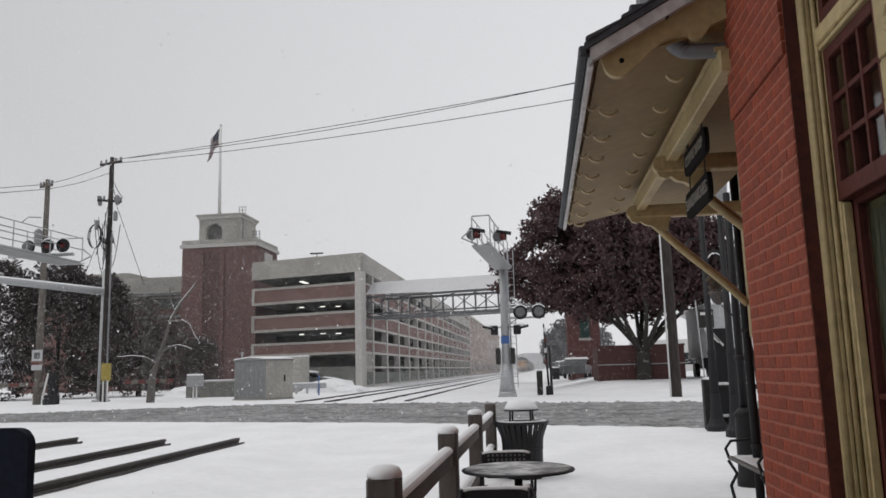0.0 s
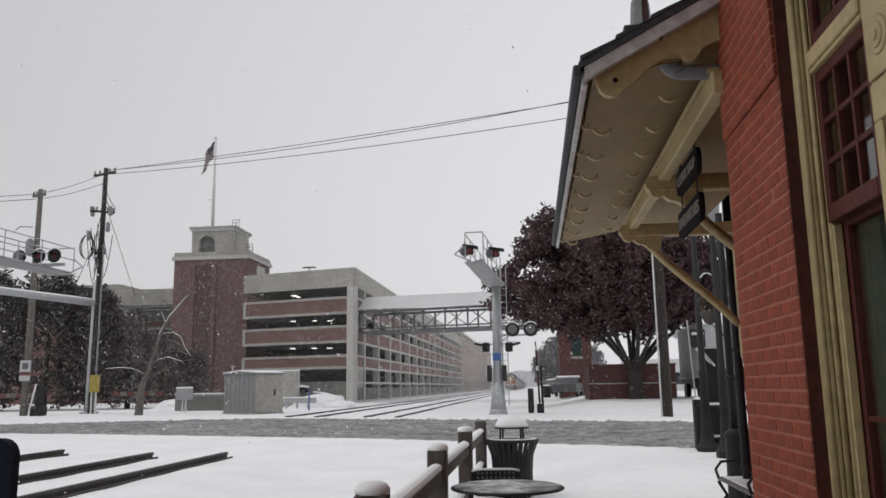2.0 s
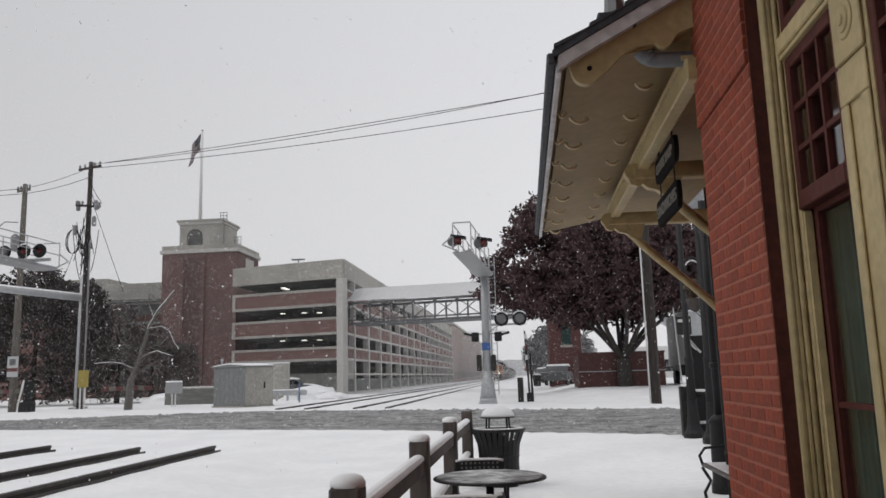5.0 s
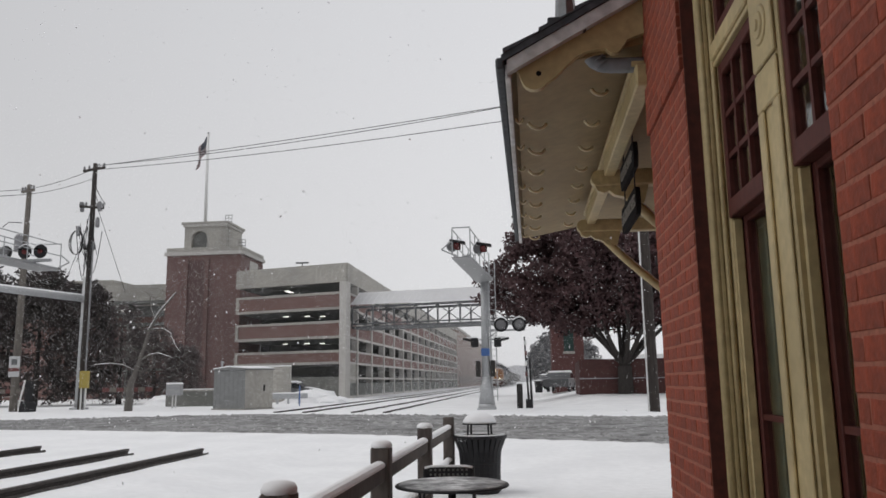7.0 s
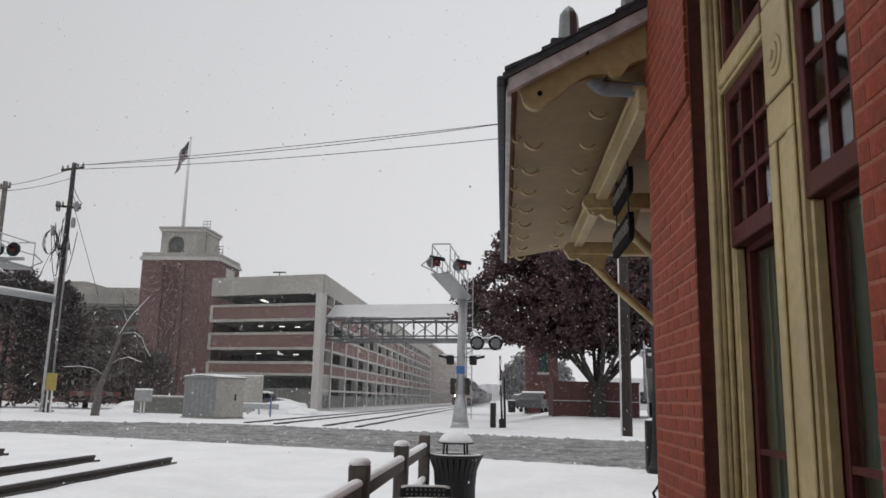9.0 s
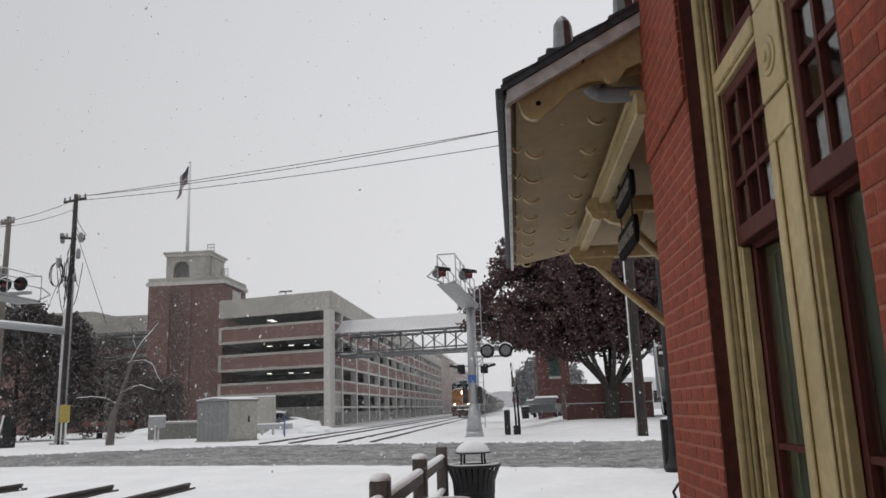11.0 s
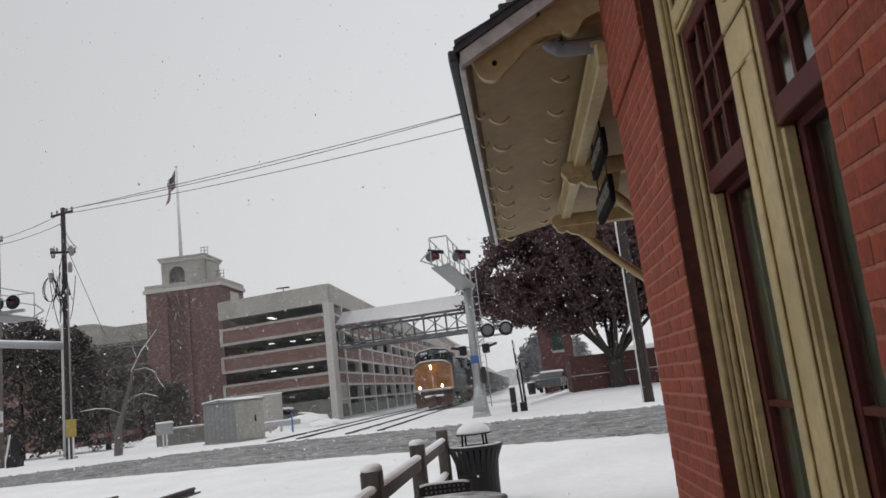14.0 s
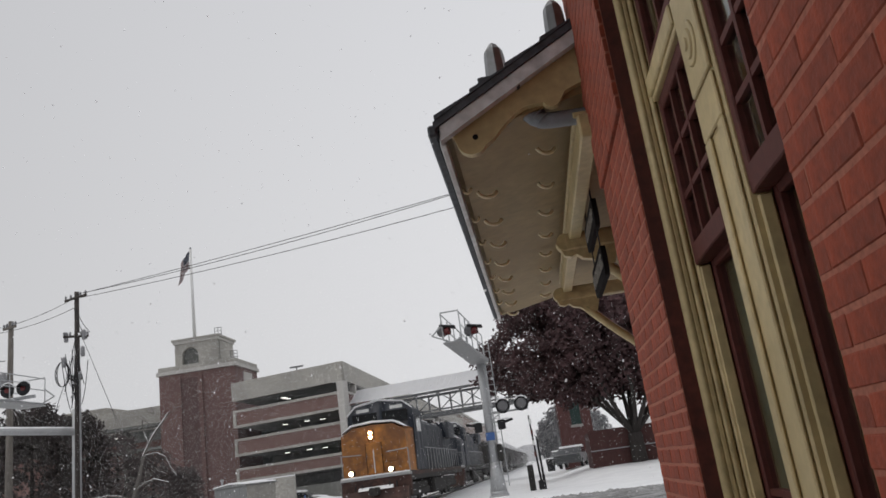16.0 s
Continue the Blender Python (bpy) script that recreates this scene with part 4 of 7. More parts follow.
def make_bench():
    b = base("park_bench", "black iron park bench with grey slatted seat, dusted with snow", "bench")
    x0, y0 = 1.95, 5.55
    for k in range(5):
        part("slat", box(x0 + 0.02 + k * 0.09, x0 + 0.095 + k * 0.09, y0, y0 + 1.4, 0.27, 0.30, 0.005), WOODGREY, b)
    part("seat_snow", box(x0 + 0.06, x0 + 0.44, y0 + 0.1, y0 + 1.3, 0.30, 0.315, 0.006), SNOW, b)
    for y in (y0 + 0.05, y0 + 1.35):
        bm = bmesh.new()
        pipe(bm, [(x0 + 0.06, y, PATIO), (x0 + 0.03, y, 0.0), (x0 + 0.10, y, 0.12), (x0 + 0.02, y, 0.26)], 0.018, 8)
        pipe(bm, [(x0 + 0.46, y, PATIO), (x0 + 0.42, y, 0.1), (x0 + 0.46, y, 0.28), (x0 + 0.54, y, 0.72)], 0.018, 8)
        pipe(bm, [(x0 + 0.03, y, 0.28), (x0 + 0.0, y, 0.38), (x0 + 0.06, y, 0.46), (x0 + 0.2, y, 0.47), (x0 + 0.48, y, 0.5)], 0.016, 8)
        part("iron_end", bm, BLACK, b)
    for k in range(3):
        part("back_slat", box(x0 + 0.46 + 0.03 * k, x0 + 0.49 + 0.03 * k, y0, y0 + 1.4, 0.40 + k * 0.11, 0.48 + k * 0.11, 0.005), WOODGREY, b)


WOODGREY = mat("grey_weathered_slat", (0.16, 0.15, 0.14), 0.85, var=0.3, scale=20, coarse=2, bump=0.4)
make_bench()


def make_porch_post():
    u = base("porch_post", "black iron porch post with a broad round foot", "post")
    part("foot", lathe(bmesh.new(), (2.44, 8.0, PATIO), [(0.15, 0), (0.15, 0.1), (0.13, 0.14), (0.12, 0.80), (0.14, 0.84), (0.06, 0.92)], 16), BLACK, u)
    part("shaft", rod(bmesh.new(), (2.44, 8.0, PATIO + 0.9), (2.44, 8.0, 3.4), 0.05, 0.045, n=12), BLACK, u)
    part("collar", lathe(bmesh.new(), (2.44, 8.0, 1.3), [(0.055, 0), (0.07, 0.02), (0.07, 0.06), (0.055, 0.08)], 12), BLACK, u)
    for dy in (-0.35, 0.35):
        pts = [(2.44, 8.0 + dy * math.sin(radians(a)), 3.3 - abs(dy) * math.cos(radians(a))) for a in range(0, 91, 15)]
        part("scroll", pipe(bmesh.new(), pts, 0.014, 6), BLACK, u)


make_porch_post()


def make_planter_box():
    """Tall dark tub of bare canes, added for an unidentified dark mass at the porch corner."""
    p = base("planter_tub", "tall black tub with bare dark canes, added for an unidentified dark mass at the porch corner", "planter")
    x, y = 2.86, 8.45
    part("tub", lathe(bmesh.new(), (x, y, PATIO), [(0.16, 0), (0.17, 0.04), (0.20, 0.78), (0.23, 0.80), (0.23, 0.88), (0.19, 0.88)], 16), BLACK, p)
    part("soil", lathe(bmesh.new(), (x, y, PATIO), [(0.188, 0.83), (0.02, 0.86)], 14), UNDER, p)
    rng = random.Random(61)
    bm, ends = bmesh.new(), []
    for k in range(7):
        a = rng.uniform(0, 6.28)
        grow(bm, rng, Vector((x + 0.08 * math.cos(a), y + 0.08 * math.sin(a), PATIO + 0.84)), Vector((0.18 * math.cos(a), 0.18 * math.sin(a), 1)).normalized(), rng.uniform(0.7, 1.0), 0.022, 2, ends, 0.25, 2)
    part("canes", bm, BARK, p, "bare dark canes")


make_planter_box()


def make_downpipe():
    # Added pipe that darkens the bright gap beside the pier.
    d = base("downpipe", "black pipe added to darken the gap at the porch corner", "downpipe")
    part("pipe", rod(bmesh.new(), (2.20, 6.62, PATIO), (2.20, 6.62, 3.5), 0.045, n=12), BLACK, d)
    for z in (0.4, 1.6, 2.8):
        part("clamp", lathe(bmesh.new(), (2.20, 6.62, z), [(0.046, 0), (0.056, 0.005), (0.056, 0.045), (0.046, 0.05)], 12), UNDER, d)


make_downpipe()


def make_corner_fence():
    f = base("rail_barrier", "short black-brown timber barrier with two snowy rails", "fence")
    for x, y in ((3.22, 13.9), (3.92, 13.9), (4.9, 13.9)):
        p = part("post", box(x - 0.12, x + 0.12, y - 0.09, y + 0.09, PATIO - 0.2, 0.98, 0.01), UNDER, f)
        part("snow_cap", snow_cap(bmesh.new(), x, y, 0.976, 0.2, 0.05), SNOW, p)
    for z in (0.23, 0.83):
        bm = bmesh.new()
        rod(bm, (3.25, 13.78, z), (4.9, 13.78, z), 0.06, n=8)
        r = part("rail", bm, UNDER, f)
        bm = bmesh.new()
        rod(bm, (3.3, 13.78, z + 0.045), (4.9, 13.78, z + 0.045), 0.045, n=8)
        part("snow_strip", bm, SNOW, r)


make_corner_fence()


def make_lamp_post(x, y, h, label):
    s = base("street_lamp", label, "street lamp", "ornamental lamps at the corner")
    part("plinth", lathe(bmesh.new(), (x, y, PATIO), [(0.20, 0), (0.20, 0.28), (0.16, 0.34), (0.13, 0.42), (0.105, 0.62), (0.09, 0.9)], 12, False), BLACK, s)
    part("shaft", lathe(bmesh.new(), (x, y, PATIO), [(0.088, 0.88), (0.075, 1.6), (0.085, 1.62), (0.085, 1.68), (0.065, 1.72), (0.05, h)], 14), BLACK, s)
    bm = bmesh.new()
    pts = []
    for k in range(15):
        a = radians(-60 + k * 22)
        pts.append((x - 0.16 + 0.15 * math.cos(a), y, PATIO + h * 0.76 + 0.15 * math.sin(a)))
    pipe(bm, pts, 0.018, 6)
    part("scroll", bm, BLACK, s)
    part("lantern", lathe(bmesh.new(), (x, y, PATIO + h), [(0.06, 0), (0.16, 0.1), (0.19, 0.4), (0.1, 0.55), (0.02, 0.66)], 12), FLASH, s)


make_lamp_post(3.40, 12.65, 4.4, "black fluted cast-iron street lamp with scroll bracket")
make_lamp_post(3.26, 13.6, 4.9, "slender black cast-iron street lamp with scroll bracket")


def make_notice_post():
    s = base("menu_stand", "dark tall notice stand with white framed sheets by the porch", "notice stand")
    for x in (3.42, 3.90):
        part("upright", rod(bmesh.new(), (x, 15.0, PATIO), (x - 0.12, 15.0, 2.6), 0.014, n=8), GALV, s)
    part("panel", box(3.50, 3.86, 14.97, 15.03, -0.05, 2.0, 0.004), BLACK, s)
    part("sheet_frame", box(3.32, 3.62, 14.86, 14.90, 2.02, 2.40, 0.006), UNDER, s)
    part("sheet", box(3.35, 3.59, 14.845, 14.857, 2.28, 2.34), WHITEPAINT, s)
    part("arrow_strip", bx(bmesh.new(), (3.56, 14.86, 1.86), (0.40, 0.02, 0.06), Euler((0, radians(48), 0)).to_matrix()), WHITEPAINT, s)
    part("arrow_strip", bx(bmesh.new(), (3.66, 14.86, 1.78), (0.36, 0.02, 0.04), Euler((0, radians(52), 0)).to_matrix()), WHITEPAINT, s)


make_notice_post()


def make_basket():
    """Wire basket of dead stalks under an arched hook."""
    h = base("hanging_basket", "brown withered plant basket hung from a snowy arched hook", "hanging basket")
    x, y = 3.32, 12.95
    arc = [(x + 0.13 * math.cos(radians(a)), y, 3.12 + 0.17 * math.sin(radians(a))) for a in range(0, 181, 15)]
    part("hook", pipe(bmesh.new(), arc + [(x - 0.13, y, 2.95)], 0.016, 7), BLACK, h)
    part("hook_snow", pipe(bmesh.new(), [(a[0], a[1], a[2] + 0.022) for a in arc[2:-2]], 0.016, 6), SNOW, h)
    part("basket", lathe(bmesh.new(), (x, y, 2.35), [(0.03, 0), (0.11, 0.06), (0.15, 0.2), (0.16, 0.24)], 14), WOODFENCE, h)
    rng = np.random.default_rng(44)
    cl = [(x + rng.normal(0, 0.05), y + rng.normal(0, 0.05), 2.5 + 0.45 * rng.random()) for k in range(46)]
    leaves("stalks", cl, 14, 0.07, 0.035, DEADSTALK, h, 45, "brown withered stalks")
    part("chain", rod(bmesh.new(), (x, y, 2.9), (x, y, 3.28), 0.006, n=5), BLACK, h)
    part("arm", rod(bmesh.new(), (x - 0.13, y, 2.95), (3.40, 12.70, 2.80), 0.014, n=6), BLACK, h)


DEADSTALK = mat("withered_brown_stalk", (0.14, 0.105, 0.075), 0.85, var=0.4, scale=8, coarse=3, bump=0.0)
make_basket()


# ---------------------------------------------------------------- crossing signal with overhead walkway
SIGNALGREY = mat("signal_housing_grey", (0.16, 0.16, 0.165), 0.6, var=0.2, scale=15, coarse=3)


def round_signal(parent, c, facing, lit=False, r=0.31, snowy=True):
    """Disc background, hood and lens on the side it faces (+1 or -1 along y)."""
    bm = bmesh.new()
    rod(bm, (c[0], c[1], c[2]), (c[0], c[1] + 0.03 * facing, c[2]), r, n=24)
    d = part("signal_disc", bm, BLACK, parent, "round black background disc")
    bm = bmesh.new()
    rod(bm, (c[0], c[1] + 0.03 * facing, c[2]), (c[0], c[1] + 0.06 * facing, c[2]), 0.11, n=18)
    part("lens", bm, REDLIT if lit else REDDARK, d)
    bm = bmesh.new()
    rod(bm, (c[0], c[1] - 0.005 * facing, c[2]), (c[0], c[1] - 0.16 * facing, c[2]), 0.235, 0.17, n=20)
    part("housing", bm, SIGNALGREY, d, "grey signal housing")
    bm = bmesh.new()
    for k in range(9):
        a0, a1 = radians(20 + k * 15.5), radians(20 + (k + 1) * 15.5)
        vs = [bm.verts.new((c[0] + 0.13 * math.cos(a), c[1] + y * facing, c[2] + 0.13 * math.sin(a))) for a, y in ((a0, 0.03), (a1, 0.03), (a1, 0.30), (a0, 0.30))]
        bm.faces.new(vs)
    bmesh.ops.solidify(bm, geom=bm.faces[:], thickness=0.008)
    part("visor", bm, BLACK, d)
    if not snowy:
        return
    bm = bmesh.new()
    pts = []
    for k in range(9):
        a = radians(35 + k * 13.75)
        pts.append((c[0] + (r + 0.012) * math.cos(a), c[1] + 0.015 * facing, c[2] + (r + 0.012) * math.sin(a)))
    pipe(bm, pts, 0.03, 6)
    part("snow_rim", bm, SNOW, d)


def make_cantilever(mx, my, ex, ey, z, label, half=0.52, top=6.5):
    s = base("crossing_signal", label, "crossing signal", "level crossing signals")
    m = bmesh.new()
    rod(m, (mx, my, 0.0), (mx, my, 0.25), 0.42, 0.38, n=14)
    rod(m, (mx, my, 0.25), (mx, my, 1.5), 0.38, 0.20, n=14)
    rod(m, (mx, my, 1.5), (mx, my, top), 0.20, 0.17, n=14)
    part("mast", m, GALV, s, "galvanised steel mast with flared foot")
    part("foot_plate", box(mx - 0.42, mx + 0.42, my - 0.42, my + 0.42, -0.05, 0.09, 0.02), GALV, s)
    a, b = Vector((mx, my, z)), Vector((ex, ey, z + 0.15))
    d = (b - a).normalized()
    side = Vector((-d.y, d.x, 0)).normalized()
    up = Vector((0, 0, 1))
    L = (b - a).length
    # two chords, grating, braces
    for sgn in (-1, 1):
        bm = bmesh.new()
        rod(bm, a + side * 0.38 * sgn, b + side * half * 0.73 * sgn, 0.075, 0.05, n=8)
        part("chord", bm, GALV, s)
        bm = bmesh.new()
        for f in (0.12, 0.36, 0.6, 0.8, 1.0):
            rod(bm, a + d * L * f + side * half * sgn, a + d * L * f + side * half * sgn + up * 1.05, 0.024, n=6)
        for h in (0.55, 1.05):
            rod(bm, a + d * L * 0.12 + side * half * sgn + up * h, b + side * half * sgn + up * h, 0.024, n=6)
        part("handrail", bm, GALV, s, "tubular walkway handrail")
    bm = bmesh.new()
    rot = d.to_track_quat("Y", "Z").to_matrix()
    bx(bm, (a + b) / 2 - up * 0.09, (2 * half + 0.06, L, 0.05), rot)
    part("walkway", bm, FLASH, s, "grating walkway")
    bm = bmesh.new()
    n = 8
    for k in range(n):
        f0, f1 = k / n, (k + 1) / n
        rod(bm, a + d * L * f0 + side * 0.38 * (-1) ** k, a + d * L * f1 - side * 0.38 * (-1) ** k, 0.03, n=6)
    part("lacing", bm, GALV, s)
    bm = bmesh.new()
    rod(bm, b - side * half + up * 1.1, b + side * half + up * 1.1, 0.03, n=6)
    part("end_rail", bm, GALV, s)
    bm = bmesh.new()
    rod(bm, b - side * half + up * 0.6, b - side * (half + 0.43) + up * 0.25, 0.03, n=6)
    rod(bm, b - side * (half + 0.43) + up * 0.25, b - side * half * 0.73, 0.03, n=6)
    part("lamp_bracket", bm, GALV, s)
    return s, a, b, d, side


def make_crossing_signal():
    s, a, b, d, side = make_cantilever(-1.62, 35.0, -2.12, 28.4, 6.05, "galvanised crossing signal with overhead walkway and red lamps", 0.36, 6.3)
    for c in ((-2.5, 28.6), (-1.5, 29.4)):
        bm = bmesh.new()
        rod(bm, (c[0], c[1], 6.3), (c[0], c[1], 7.0), 0.04, n=8)
        part("stem", bm, GALV, s)
        round_signal(s, (c[0], c[1] + 0.1, 6.62), 1, False, 0.2, False)
        bm = bmesh.new()
        bx(bm, (c[0] + 0.22, c[1], 6.76), (0.62, 0.4, 0.09), Euler((0, radians(10), 0)).to_matrix(), 0.02)
        part("hood", bm, BLACK, s, "black lamp hood")
        bm = bmesh.new()
        rod(bm, (c[0] + 0.1, c[1], 6.58), (c[0] + 0.3, c[1] - 0.06, 6.58), 0.15, n=16)
        part("lens", bm, REDDARK, s, "dull red lens")
    bm = bmesh.new()
    rod(bm, (-1.62, 34.9, 3.62), (0.25, 34.6, 3.62), 0.045, n=8)
    rod(bm, (-1.62, 34.9, 3.2), (-0.75, 34.6, 3.75), 0.03, n=8)
    part("cross_arm", bm, GALV, s)
    for x in (-0.86, -0.02):
        round_signal(s, (x, 34.5, 3.86), 1, False, 0.33)
    for x, sg in ((-2.12, -1), (-1.05, 1)):
        bm = bmesh.new()
        rod(bm, (-1.62, 35.0, 3.22), (x, 34.95, 3.22), 0.035, n=8)
        part("side_arm", bm, GALV, s)
        bm = bmesh.new()
        rod(bm, (x, 34.95, 3.22), (x, 34.95, 2.86), 0.11, 0.08, n=10)
        bx(bm, (x, 34.95, 3.08), (0.34, 0.34, 0.42), None, 0.03)
        bx(bm, (x + sg * 0.28, 34.9, 3.20), (0.52, 0.34, 0.10), Euler((0, radians(-14 * sg), 0)).to_matrix(), 0.01)
        part("side_lamp", bm, BLACK, s, "black hooded side lamp")
        bm = bmesh.new()
        bx(bm, (x + sg * 0.12, 34.9, 3.315), (0.5, 0.3, 0.05), None, 0.015)
        part("snow_cap", bm, SNOW, s)
    part("blue_plate", box(-1.82, -1.42, 34.74, 34.79, 2.45, 2.8, 0.01), BLUESIGN, s, "blue enamel plate")
    for x in (-1.98, -1.30):
        part("relay_box", box(x - 0.11, x + 0.11, 34.8, 35.05, 1.5, 2.25, 0.03), UNDER, s, "dark relay box")
    bm = bmesh.new()
    for x in (-1.40, -1.12):
        rod(bm, (x, 35.22, 0.4), (x, 35.22, 6.9), 0.022, n=6)
    for k in range(20):
        rod(bm, (-1.40, 35.22, 0.6 + 0.31 * k), (-1.12, 35.22, 0.6 + 0.31 * k), 0.014, n=5)
    part("ladder", bm, GALV, s, "narrow service ladder")
    bm = bmesh.new()
    pipe(bm, [(-1.33, 34.9, 0.1), (-1.36, 34.85, 3.2), (-1.44, 34.85, 6.0)], 0.035, 8)
    part("conduit", bm, GALV, s)


make_crossing_signal()


def make_gate():
    g = base("crossing_gate", "raised crossing gate on a dark stand with counterweight", "crossing gate")
    x, y = -0.12, 36.6
    part("stand", box(x - 0.14, x + 0.14, y - 0.2, y + 0.2, 0.0, 1.15, 0.03), UNDER, g)
    part("mechanism", box(x + 0.28, x + 0.62, y - 0.22, y + 0.22, -0.02, 0.42, 0.03), BLACK, g)
    bm = bmesh.new()
    rod(bm, (x + 0.42, y, 0.4), (x + 0.30, y, 3.4), 0.05, 0.035, n=8)
    rod(bm, (x + 0.56, y, 0.4), (x + 0.52, y, 2.3), 0.06, 0.04, n=8)
    part("gate_arm", bm, BLACK, g, "dark raised gate arm")
    for k in range(4):
        part("stripe", box(x + 0.29, x + 0.40, y - 0.055, y + 0.055, 1.5 + k * 0.5, 1.72 + k * 0.5, 0.005), WHITEPAINT if k % 2 else REDPAINT, g)
    bm = bmesh.new()
    snow_cap(bm, x, y, 1.145, 0.34, 0.1)
    part("snow_cap", bm, SNOW, g)


make_gate()


def make_platform_bin():
    b = base("litter_bin", "small dark litter bin on the far snowy platform", "litter bin")
    part("body", lathe(bmesh.new(), (1.0, 58.0, 0.40), [(0.26, 0), (0.29, 0.4), (0.33, 0.85)], 14), BLACK, b)
    part("snow_cap", lathe(bmesh.new(), (1.0, 58.0, 1.245), [(0.32, 0), (0.25, 0.07), (0.01, 0.1)], 14), SNOW, b)


make_platform_bin()


# left-hand cantilever, reaching in from beyond the road
def make_left_signal():
    s, a, b, d, side = make_cantilever(-20.4, 18.4, -20.6, 30.3, 6.35, "galvanised crossing signal reaching over the road, dull red lamps under snow", top=6.8)
    part("lamp_beam", box(-22.5, -19.5, 28.7, 28.82, 6.55, 6.68, 0.02), GALV, s)
    for k, x in enumerate((-21.5, -20.6, -19.9)):
        round_signal(s, (x, 28.6, 6.98), 1 if k == 0 else -1, k == 1, 0.3)


make_left_signal()


def make_signal_mast():
    s = base("traffic_mast", "grey steel traffic mast with long snowy arm", "traffic mast")
    bm = bmesh.new()
    rod(bm, (-26.6, 43.4, -0.1), (-26.6, 43.4, 8.0), 0.26, 0.20, n=14)
    part("pole", bm, GALV, s)
    bm = bmesh.new()
    rod(bm, (-26.6, 43.3, 6.65), (-26.1, 27.5, 6.05), 0.21, 0.14, n=12)
    arm = part("arm", bm, GALV, s)
    bm = bmesh.new()
    rod(bm, (-26.6, 43.1, 6.83), (-26.1, 27.5, 6.17), 0.10, 0.08, n=8)
    part("snow_strip", bm, SNOW, arm)
    part("base_plate", box(-27.0, -26.2, 43.0, 43.8, -0.1, 0.12, 0.03), GALV, s)


make_signal_mast()


# ---------------------------------------------------------------- utility poles and wires
def make_pole(x, y, h, r, material, label, arms):
    p = base("utility_pole", label, "utility pole", "utility poles")
    bm = bmesh.new()
    rod(bm, (x, y, -0.2), (x, y, h), r, r * 0.62, n=12)
    part("shaft", bm, material, p)
    for z, half, ang in arms:
        bm = bmesh.new()
        rot = Euler((0, 0, radians(ang))).to_matrix()
        bx(bm, (x, y - 0.12, z), (2 * half, 0.11, 0.13), rot, 0.01)
        a = part("cross_arm", bm, material, p)
        for f in (-0.92, -0.45, 0.45, 0.92):
            q = rot @ Vector((half * f, 0, 0)) + Vector((x, y - 0.12, z + 0.06))
            part("insulator", lathe(bmesh.new(), q, [(0.03, 0), (0.07, 0.05), (0.05, 0.10), (0.075, 0.14), (0.03, 0.24)], 10), INSUL, a)
    return p


UP = make_pole(-26.0, 42.6, 15.0, 0.21, POLEWOOD, "dark timber utility pole hung with cables and fittings", ((14.6, 0.95, -20), (12.2, 0.7, 30), (9.6, 0.35, 0)))
P2 = make_pole(-28.75, 40.4, 13.2, 0.22, POLEGREY, "greyed timber utility pole with brackets", ((12.8, 0.55, -20),))
P3 = make_pole(5.30, 30.6, 14.4, 0.205, POLEWOOD, "dark timber utility pole with a pale conduit", ((13.5, 1.0, -20),))


def sag(a, b, drop, n=14):
    a, b = Vector(a), Vector(b)
    return [a.lerp(b, i / n) - Vector((0, 0, 4 * drop * (i / n) * (1 - i / n))) for i in range(n + 1)]


